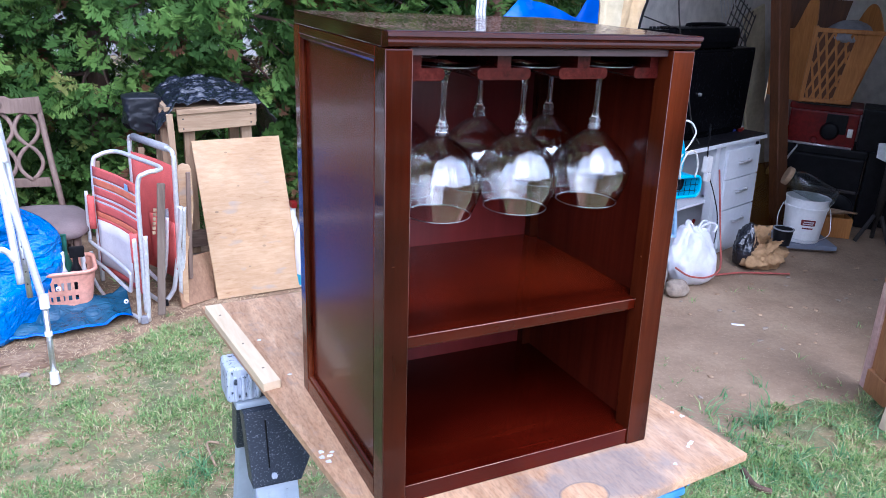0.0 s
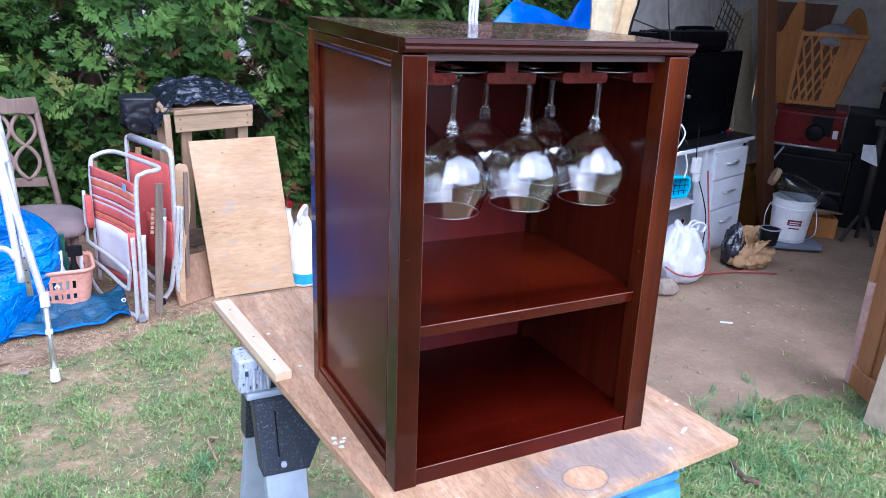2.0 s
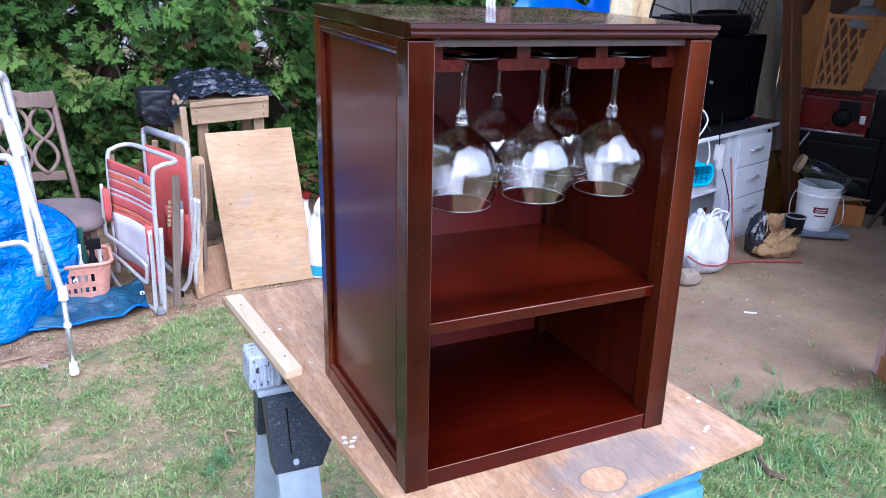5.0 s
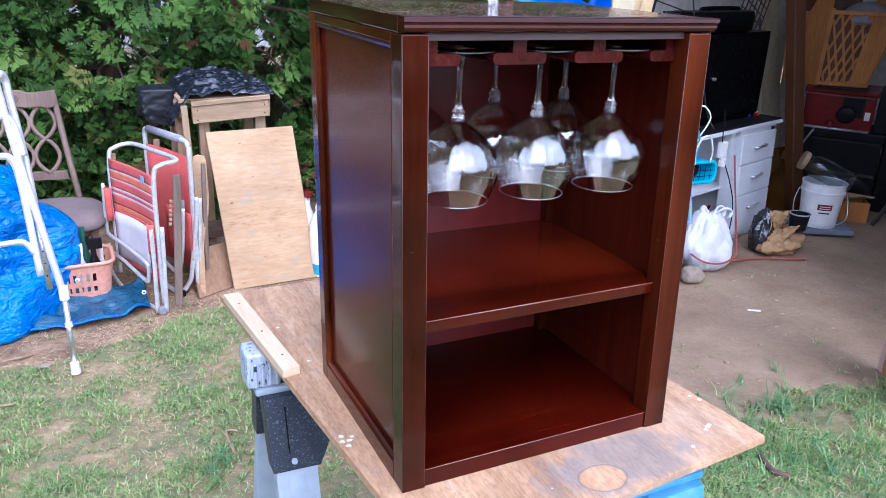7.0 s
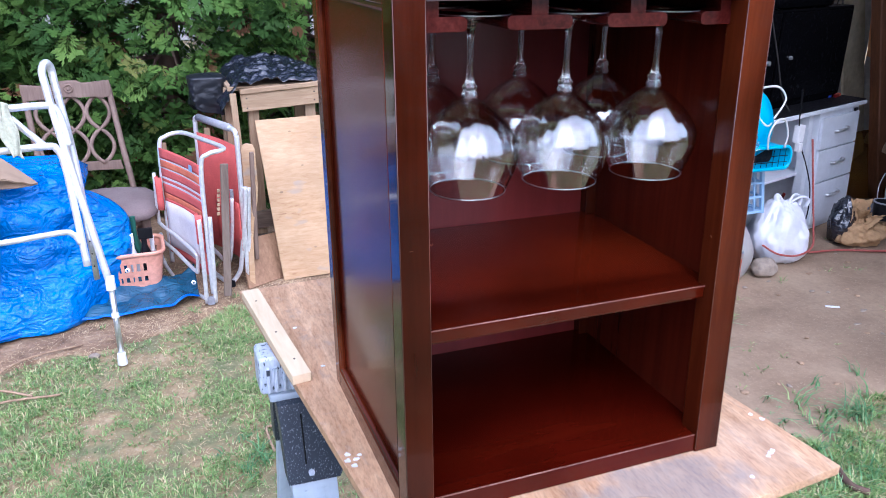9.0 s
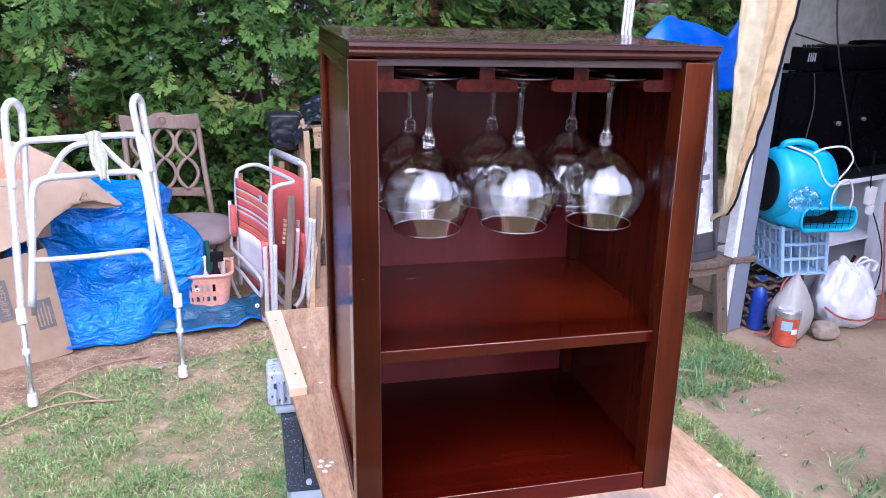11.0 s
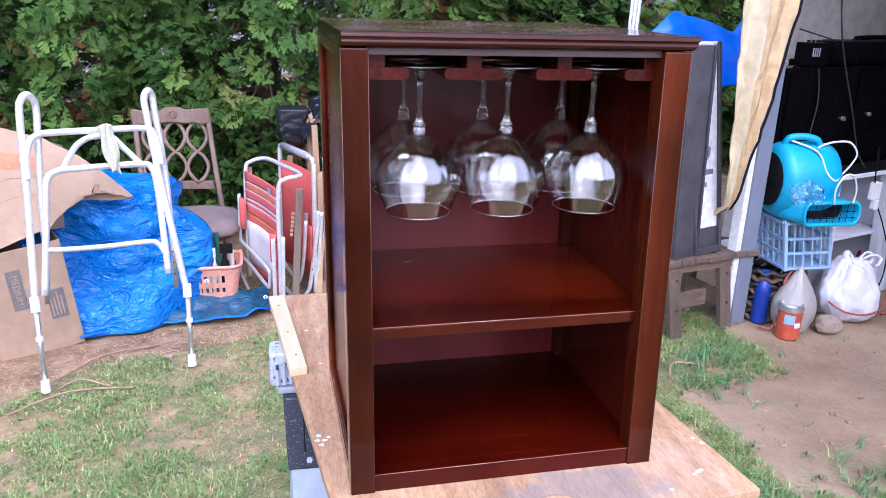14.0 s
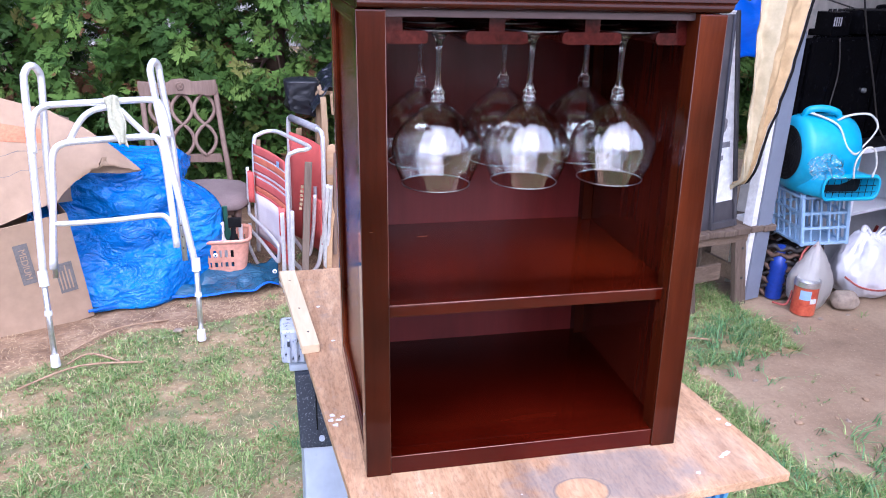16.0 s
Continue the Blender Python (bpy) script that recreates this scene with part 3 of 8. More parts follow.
def nz(x, y=0.0, z=0.0, s=1.0):
    return noise.noise(Vector((x * s, y * s, z * s)))


def raw(name, verts, faces, mat):
    me = bpy.data.meshes.new(name)
    me.from_pydata(verts, [], faces)
    me.materials.append(mat)
    return me


# ---- ground ----
def ground_height(x, y):
    near = max(0.0, 1.0 - (abs(x) + abs(y)) / 14.0)
    return near * (0.012 * nz(x, y, 0, 1.3) + 0.006 * nz(x, y, 4, 4.0)) - 0.012


def build_ground():
    xs = [-900, -200, -60, -20, -9] + [-6 + 0.1 * i for i in range(131)] + [9, 20, 60, 200, 900]
    ys = [-900, -200, -60, -20, -9, -6, -3] + [0.1 * i for i in range(71)] + [9, 20, 60, 200, 900]
    verts = [(x * U, y * U, ground_height(x, y) * U) for x in xs for y in ys]
    n = len(ys)
    faces = [(i * n + j, (i + 1) * n + j, (i + 1) * n + j + 1, i * n + j + 1) for i in range(len(xs) - 1) for j in range(n - 1)]
    me = raw("ground", verts, faces, lawn_soil)
    me.shade_smooth()
    tagged(new("ground", me), "patchy lawn over brown soil", "ground", kind="structure")


build_ground()


def patch(name, inside, x0, x1, y0, y1, step, mat, label, lift=0.006):
    """A bare stretch of ground lying just over the lawn's soil, its ragged edge dipping under it."""
    nx, ny = round((x1 - x0) / step), round((y1 - y0) / step)
    cells = {(i, j) for i in range(nx) for j in range(ny) if inside(x0 + (i + 0.5) * step, y0 + (j + 0.5) * step)}
    verts, index, faces = [], {}, []

    def vert(i, j):
        if (i, j) not in index:
            x, y = x0 + i * step, y0 + j * step
            index[i, j] = len(verts)
            open_sides = sum((i - a, j - b) not in cells for a in (0, 1) for b in (0, 1))
            dip = 0.0 if not open_sides else 0.008 + 0.004 * open_sides
            verts.append((x * U, y * U, (ground_height(x, y) + lift + 0.004 * nz(x, y, 9, 9) + 0.002 * nz(x, y, 3, 40) - dip) * U))
        return index[i, j]
    for i, j in sorted(cells):
        faces.append((vert(i, j), vert(i + 1, j), vert(i + 1, j + 1), vert(i, j + 1)))
    me = raw(name, verts, faces, mat)
    me.shade_smooth()
    return tagged(new(name, me), label, "ground", kind="structure")


def is_dirt(x, y):
    w = 0.10 * nz(x, y, 2, 3.0) + 0.04 * nz(x, y, 5, 11)
    if y > 2.18 + w and x < 2.12 + w:
        return False
    return x > 1.68 + w - 0.05 * (y - 1.7) and y > 1.50 + w * 1.4 + 0.03 * (x - 2)


def is_soil(x, y):
    w = 0.16 * nz(x, y, 7, 2.2) + 0.06 * nz(x, y, 3, 8)
    return y > 2.72 + 0.36 * min(1.0, max(0.0, x + 0.1)) - 0.85 * min(0.9, max(0.0, -0.35 - x)) + w and x < 1.6


patch("dirt_floor", is_dirt, 1.4, 6.6, 1.2, 5.0, 0.03, packed_dirt, "trodden brown dirt floor running into the shed")
patch("bare_soil", is_soil, -3.5, 1.8, 1.6, 5.6, 0.025, bare_soil_mat, "bare brown soil strewn with straw under the hedge")


def blades(name, spots, mat, label, category, height, width, lean):
    """Thin curved blades on the given spots (x, y, size and, in a tuft, the way that the blade leans), three faces each."""
    rnd = random.Random(5)
    verts, faces = [], []
    for x, y, s, *way in spots:
        a = way[0] + rnd.gauss(0, 0.5) if way else rnd.uniform(0, 2 * math.pi)
        h = height * s * rnd.uniform(0.5, 1.3)
        l = lean * h * rnd.uniform(0.3, 1.3)
        w = width * rnd.uniform(0.6, 1.25)
        dx, dy = math.cos(a), math.sin(a)
        z = ground_height(x, y) + 0.001
        b = len(verts)
        for k, q in ((0.0, 1.0), (0.5, 0.85)):
            cx, cy, cz = x + dx * l * k * k, y + dy * l * k * k, z + h * k * (1.15 - 0.3 * k)
            verts.append(((cx - dy * w * q) * U, (cy + dx * w * q) * U, cz * U))
            verts.append(((cx + dy * w * q) * U, (cy - dx * w * q) * U, cz * U))
        verts.append(((x + dx * l) * U, (y + dy * l) * U, (z + h * rnd.uniform(0.45, 0.85)) * U))
        faces += [(b, b + 1, b + 3, b + 2), (b + 2, b + 3, b + 4)]
    tagged(new(name, raw(name, verts, faces, mat)), label, category, kind="stuff")


def grass_spots():
    """Tufts that crowd together where the lawn is lush, and stray blades between them."""
    rnd = random.Random(11)
    out = []
    for _ in range(50000):
        x, y = rnd.uniform(-1.6, 3.3), rnd.uniform(0.6, 3.3)
        if is_dirt(x, y) and rnd.random() > (0.004 if x > 2.0 + 0.1 * nz(x, y, 8, 5) and y > 1.62 else 0.05):
            continue
        lush = 0.75 * nz(x, y, 1, 2.0) + 0.7 * nz(x, y, 6, 5.0) + 0.4 * nz(x, y, 2, 13.0)
        chance = 0.80 + 2.3 * lush
        if x > 1.3:
            chance += 0.25
        else:
            chance = max(0.34, chance)
        if is_soil(x, y):
            chance = -0.20 + 0.7 * lush
        if rnd.random() > chance:
            continue
        size = 0.45 + 0.9 * max(0.0, lush + 0.1) + (0.35 if x > 1.3 and y < 2.0 else 0.0) + (0.45 if x > 1.5 and y > 2.15 else 0.0)
        size *= rnd.uniform(0.7, 1.35)
        spread = 0.012 * rnd.uniform(0.6, 1.5)
        for _ in range(rnd.randint(5, 10)):
            ang, rr = rnd.uniform(0, 2 * math.pi), spread * math.sqrt(rnd.random())
            out.append((x + rr * math.cos(ang), y + rr * math.sin(ang), size, ang))
    return out


blades("grass", grass_spots(), grass_mat, "short patchy green and straw-coloured grass", "grass", 0.026, 0.0016, 1.2)


def long_grass_spots():
    """Long drooping blades by the bench and in the corner before the dirt floor."""
    rnd = random.Random(17)
    out = []
    for cx, cy, sx, sy, n, size in ((1.72, 1.42, 0.30, 0.14, 60, 1.0), (1.98, 1.50, 0.12, 0.08, 26, 1.15), (1.55, 1.22, 0.18, 0.16, 34, 0.8), (1.93, 2.36, 0.10, 0.07, 46, 1.0), (1.80, 2.22, 0.12, 0.10, 40, 0.75), (0.30, 1.95, 0.06, 0.05, 10, 0.8), (-0.35, 1.45, 0.3, 0.25, 26, 0.55)):
        for _ in range(n):
            x, y, a = rnd.gauss(cx, sx), rnd.gauss(cy, sy), rnd.uniform(0, 2 * math.pi)
            for _ in range(rnd.randint(5, 10)):
                out.append((x + rnd.gauss(0, 0.012), y + rnd.gauss(0, 0.012), size * rnd.uniform(0.5, 1.2), a + rnd.gauss(0, 0.7)))
    return out


blades("long_grass", long_grass_spots(), weed_mat, "long drooping blue-green grass blades", "grass", 0.062, 0.0021, 1.5)


def build_clover():
    """Low clover leaves, three to a stalk, over the near corner of the lawn."""
    rnd = random.Random(23)
    verts, faces = [], []
    for _ in range(16000):
        x, y = rnd.uniform(1.0, 2.6), rnd.uniform(0.75, 1.65)
        if nz(x, y, 14, 2.5) + 0.5 * nz(x, y, 3, 7) < -0.05 or (is_dirt(x, y) and rnd.random() > 0.12):
            continue
        z, r, a = ground_height(x, y) + rnd.uniform(0.006, 0.020), rnd.uniform(0.003, 0.0058), rnd.uniform(0, 6.28)
        for k in range(3):
            q = a + 2.094 * k
            dx, dy, t = math.cos(q), math.sin(q), rnd.uniform(-0.002, 0.003)
            b = len(verts)
            for f, w, h in ((0.1, 0.0, 0.0), (0.75, 0.45, 0.5), (1.0, 0.0, 1.0), (0.75, -0.45, 0.5)):
                verts.append(((x + r * (dx * f - dy * w)) * U, (y + r * (dy * f + dx * w)) * U, (z + t * h) * U))
            faces.append((b, b + 1, b + 2, b + 3))
    tagged(new("clover", raw("clover", verts, faces, weed_mat)), "low clover and weeds in the lawn corner", "clover", kind="stuff")


build_clover()


def outer_grass_spots():
    rnd = random.Random(12)
    out = []
    while len(out) < 50000:
        x, y = rnd.uniform(-5.5, 5.0), rnd.uniform(-4.2, 3.6)
        if -1.6 < x < 3.4 and 0.55 < y < 3.35 or is_dirt(x, y):
            continue
        if rnd.random() < (0.5 + 1.4 * (0.8 * nz(x, y, 1, 2.2) + 0.5 * nz(x, y, 6, 6.0))) * (0.3 if is_soil(x, y) else 1.0):
            out.append((x, y, 1.0))
    return out


blades("grass", outer_grass_spots(), grass_mat, "short patchy green and straw-coloured grass", "grass", 0.036, 0.0045, 1.5)


def straw_spots():
    rnd = random.Random(3)
    out = []
    for _ in range(120000):
        x, y = rnd.uniform(-1.5, 1.9), rnd.uniform(0.9, 3.5)
        if (is_soil(x, y) and x < 1.2 and rnd.random() < 0.75) or rnd.random() < 0.02 + 0.25 * nz(x, y, 12, 3.0):
            if is_dirt(x, y) and rnd.random() > 0.06:
                continue
            if rnd.random() < 0.4 + nz(x, y, 3, 4) + 0.5 * math.exp(-((x - 0.2) ** 2 + (y - 3.0) ** 2) * 6):
                out.append((x, y))
    return out


def build_straw():
    rnd = random.Random(9)
    verts, faces = [], []
    for x, y in straw_spots():
        a, l, w = rnd.uniform(0, math.pi), rnd.uniform(0.004, 0.015), rnd.uniform(0.0004, 0.0008)
        z = ground_height(x, y) + rnd.uniform(0.006, 0.014)
        dx, dy, tilt = math.cos(a), math.sin(a), rnd.uniform(-0.004, 0.004)
        b = len(verts)
        for s in (-1, 1):
            verts.append(((x + dx * l * s - dy * w) * U, (y + dy * l * s + dx * w) * U, (z + tilt * s) * U))
            verts.append(((x + dx * l * s + dy * w) * U, (y + dy * l * s - dx * w) * U, (z + tilt * s) * U))
        faces.append((b, b + 1, b + 3, b + 2))
    tagged(new("straw", raw("straw", verts, faces, straw_mat)), "dry straw scattered over the bare soil", "straw", kind="stuff")


build_straw()


# ---- the mahogany wine cabinet ----
CX0, CX1, CY0, CY1, CZ0, CZ1 = 0.31, 0.70, 0.70, 1.008, 0.77, 1.307
RAKE = Matrix(((1, 0, -0.0115, 0.0115 * CZ0), (0, 1, 0.026, -0.026 * CZ0), (0, 0, 1, 0), (0, 0, 0, 1)))


def build_cabinet():
    cab = thing("wine_cabinet", (0.505, 0.854, CZ0), "glossy dark mahogany wine cabinet with stemware rack on plywood", "cabinet")

    def piece(name, bm, mat, label="", smooth=False):
        return part(name, bm, mat, cab, label, smooth, RAKE)
    for x0, x1 in ((CX0, 0.339), (0.668, CX1)):
        piece("front_post", box(x0, x1, CY0, 0.728, CZ0, 1.2903, 0.0016), mahogany_z)
    # Rail and floor take the mahogany with the shade mixed into its colour.
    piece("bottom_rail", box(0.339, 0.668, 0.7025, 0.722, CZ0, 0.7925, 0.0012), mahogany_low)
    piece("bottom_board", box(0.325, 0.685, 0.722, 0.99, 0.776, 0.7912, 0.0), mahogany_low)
    shelf = [(0.339, 0.7145), (0.668, 0.7145), (0.668, 0.728), (0.685, 0.728), (0.685, 0.99), (0.325, 0.99), (0.325, 0.728), (0.339, 0.728)]
    piece("shelf", prism(shelf, 0.9637, 0.9780, 0.0022), mahogany_floor)
    # Thin pale tubes stand in for the highlight on shelf and rail edges.
    for x0, x1, yf, z in ((0.3392, 0.6678, 0.7146, 0.9776), (0.3392, 0.6678, 0.7026, 0.7921)):
        piece("edge_line", tube([(x0, yf + 0.0006, z), (x1, yf + 0.0006, z)], 0.00065, 6), edge_highlight, "pale line painting the gloss highlight along the front edge", smooth=True)
    for xe in (CX0 + 0.0006, 0.3384, 0.6686, CX1 - 0.0006):
        piece("edge_line", tube([(xe, CY0 + 0.0006, CZ0 + 0.004), (xe, CY0 + 0.0006, 1.2895)], 0.0006, 6), post_corner_tone, "thin mottled corner line of the post", smooth=True)
    piece("back_panel", box(0.325, 0.685, 0.99, 1.0, 0.776, 1.29), mahogany_back)
    for s, xo, xi, xp in ((1, CX0, 0.325, 0.3175), (-1, CX1, 0.685, 0.6925)):
        lo, hi = min(xi, xp), max(xi, xp)
        piece("side_panel", box(lo, hi, 0.728, 0.986, 0.78, 1.287), mahogany_panel)
        a, b = min(xo, xp), max(xo, xp)
        piece("back_post", box(min(xo, xi), max(xo, xi), 0.986, CY1, CZ0, 1.2903, 0.0014), mahogany_z)
        piece("lower_side_rail", box(a, b, 0.728, 0.986, CZ0, 0.795, 0.0012), mahogany_y)
        piece("upper_side_rail", box(a, b, 0.728, 0.986, 1.280, 1.2903, 0.001), mahogany_y)
        xm = xo + s * 0.0045
        for y0, z0, y1, z1 in ((0.731, 0.798, 0.983, 0.798), (0.731, 1.277, 0.983, 1.277), (0.731, 0.798, 0.731, 1.277), (0.983, 0.798, 0.983, 1.277)):
            piece("panel_bead", tube([(xm, y0, z0), (xm, y1, z1)], 0.0038, 8), mahogany_y, smooth=40)
    piece("top", box(CX0 + 0.001, CX1, 0.712, CY1, 1.2905, CZ1, 0.0014), speckled_top, "glossy top board with dried drops")
    prof = [(0.713, 1.307), (0.7000, 1.307), (0.6975, 1.3055), (0.697, 1.302), (0.6985, 1.3005), (0.6985, 1.2995), (0.697, 1.2985), (0.6965, 1.2955), (0.6985, 1.2930), (0.702, 1.2912), (0.713, 1.2905)]
    b = bmesh.new()
    rows = [[b.verts.new((x0 + (0.0 if not k else -0.009 * (1.307 - z) / 0.0165), y, z)) for y, z in prof] for k, x0 in ((0, CX0 + 0.0015), (1, 0.7095))]
    for i in range(len(prof)):
        j = (i + 1) % len(prof)
        b.faces.new((rows[0][i], rows[0][j], rows[1][j], rows[1][i]))
    b.faces.new(rows[0])
    b.faces.new(rows[1][::-1])
    piece("cornice", b, mahogany_top, "moulded front edge of the top", smooth=50)
    piece("inner_top_rail", box(0.339, 0.668, 0.709, 0.7225, 1.2832, 1.2903, 0.0008), apron_sky_tone, "rail under the cornice, coloured grey for the sky it reflects")
    piece("corner_block", box(0.670, 0.6848, 0.974, 0.9898, 0.9785, 1.2898, 0.001), mahogany_z)
    piece("corner_block", box(0.670, 0.6848, 0.974, 0.9898, 0.7915, 0.9632, 0.001), mahogany_z)

    def rail(x0, x1, s0, s1):
        m = Matrix.Rotation(radians(90), 4, "X")
        f, r, z0, z1 = [], 0.005, 1.2567, 1.2692
        for cx, cz, a0 in ((x1 - r, z1 - r, 0), (x0 + r, z1 - r, 90), (x0 + r, z0 + r, 180), (x1 - r, z0 + r, 270)):
            if (abs(cx - x1) < 0.006 and x1 > 0.667) or (abs(cx - x0) < 0.006 and x0 < 0.340):
                f.append((x1 if cx > (x0 + x1) / 2 else x0, z1 if cz > (z0 + z1) / 2 else z0))
                continue
            for k in range(5):
                q = radians(a0 + 22.5 * k)
                f.append((cx + r * math.cos(q), cz + r * math.sin(q)))
        bm = prism(f, -0.985, -0.7225, 0, None, m)
        box(s0, s1, 0.7232, 0.985, 1.2691, 1.2902, 0.0006, bm)
        piece("stemware_rail", bm, mahogany_red, "reddish wooden rail holding glass feet")
    rail(0.3395, 0.3850, 0.3395, 0.359)
    rail(0.4235, 0.4890, 0.4475, 0.4645)
    rail(0.5265, 0.5925, 0.551, 0.568)
    rail(0.632, 0.6675, 0.655, 0.6675)
    return cab


build_cabinet()


def build_glass(x, y, ob=None):
    base = 1.2702
    if ob is not None:
        return copy_thing(ob, Matrix.Translation(Vector((x, y, base)) * U))
    g = thing("wine_glass", (x, y, base), "clear stemmed wine glass hanging upside down from the rack", "wine glass", "glasses in the rack")

    def turned(name, pts, n=64, flute=False):
        prof = [(p.x, p.y) for p in smooth_path([(r, z, 0) for r, z in pts], 3)]
        bm = lathe(prof, n=n)
        for v in bm.verts:
            r = math.hypot(v.co.x, v.co.y)
            if flute and r > 0.012:
                k = 1 + 0.0065 * math.cos(20 * math.atan2(v.co.y, v.co.x)) * min(1.0, max(0.0, v.co.z - 0.083) / 0.03) * min(1.0, max(0.0, (0.166 - v.co.z) / 0.03))
                v.co.x, v.co.y = v.co.x * k, v.co.y * k
            v.co.z = -v.co.z
        bmesh.ops.translate(bm, verts=bm.verts[:], vec=(x, y, base))
        part(name, bm, blown_glass if flute else crystal, g, smooth=60)
    turned("foot", [(0.0, 0.0), (0.0355, 0.0), (0.0366, 0.0007), (0.0362, 0.0014), (0.030, 0.0026), (0.018, 0.0042), (0.0085, 0.0072), (0.0, 0.0074)], 48)
    turned("stem", [(0.0, 0.0075), (0.0082, 0.0075), (0.0052, 0.0120), (0.0034, 0.021), (0.0028, 0.04), (0.0033, 0.056), (0.0050, 0.064), (0.0076, 0.068), (0.0062, 0.0712), (0.0080, 0.0747), (0.0066, 0.0782), (0.0, 0.0784)], 24)
    turned("bowl", [(0.0, 0.0786), (0.0068, 0.07879), (0.0125, 0.08144), (0.0238, 0.0894), (0.0372, 0.10266), (0.0466, 0.11687), (0.0496, 0.12824), (0.0475, 0.1434), (0.0425, 0.15666), (0.0376, 0.1685), (0.037, 0.16878), (0.0418, 0.15666), (0.0468, 0.1434), (0.0489, 0.12824), (0.0459, 0.11735), (0.0364, 0.10342), (0.0228, 0.09063), (0.0115, 0.08324), (0.0, 0.08182)], 120, True)
    for name, r, z in (("bowl_rim", 0.0374, 0.1687), ("foot_rim", 0.0366, 0.0011)):
        part(name, tube([(x + r * math.cos(2 * math.pi * k / 64), y + r * math.sin(2 * math.pi * k / 64), base - z) for k in range(64)], 0.00055, 8, closed=True), glass_edge, g, smooth=True)
    return g


first_glass = build_glass(0.3985, 0.7725)
for gx, gy in ((0.5015, 0.773), (0.6065, 0.7725), (0.3985, 0.8735), (0.5015, 0.874), (0.6065, 0.873)):
    build_glass(gx, gy, first_glass)


# ---- worktop on two sawhorses ----
def build_worktop():
    w = thing("plywood_worktop", (0.527, 0.865, 0.758), "paint-stained plywood sheet laid over two sawhorses", "worktop")
    part("sheet", prism([(0.297, 0.575), (0.811, 0.62), (0.731, 1.37), (0.222, 1.35)], 0.758, CZ0 - 0.0003, 0.0012), board_top, w)
    rng = random.Random(4)
    for x, y, r in ((0.281, 0.838, 0.004), (0.289, 0.826, 0.0035), (0.284, 0.815, 0.0045), (0.279, 0.826, 0.004), (0.294, 0.833, 0.003), (0.793, 0.728, 0.004), (0.787, 0.741, 0.0028), (0.752, 0.668, 0.0035), (0.758, 0.671, 0.003), (0.745, 0.664, 0.003), (0.745, 0.80, 0.004), (0.30, 1.05, 0.003), (0.285, 1.18, 0.003), (0.70, 0.640, 0.003)):
        n = 12
        out = [(x + r * rng.uniform(0.6, 1.3) * math.cos(2 * math.pi * k / n), y + r * rng.uniform(0.5, 1.1) * math.sin(2 * math.pi * k / n)) for k in range(n)]
        part("paint_splash", prism(out, CZ0 - 0.0003, CZ0 + 0.0004), white_paint, w, "dried white paint splash")
    s = bmesh.new()
    prism([(0.2225, 1.318), (0.251, 1.320), (0.277, 1.016), (0.2505, 1.012)], CZ0, 0.7835, 0.0012, s)
    st = solo("pine_strip", s, pine_y, (0.25, 1.16, CZ0), "pale pine batten lying along the worktop edge", "batten")
    for x, y in ((0.24, 1.27), (0.252, 1.15), (0.262, 1.06)):
        part("nail_hole", lathe([(0, 0), (0.0018, 0), (0.0018, 0.0004), (0, 0.0004)], (x, y, 0.7835), 8), dark_metal, st)


build_worktop()


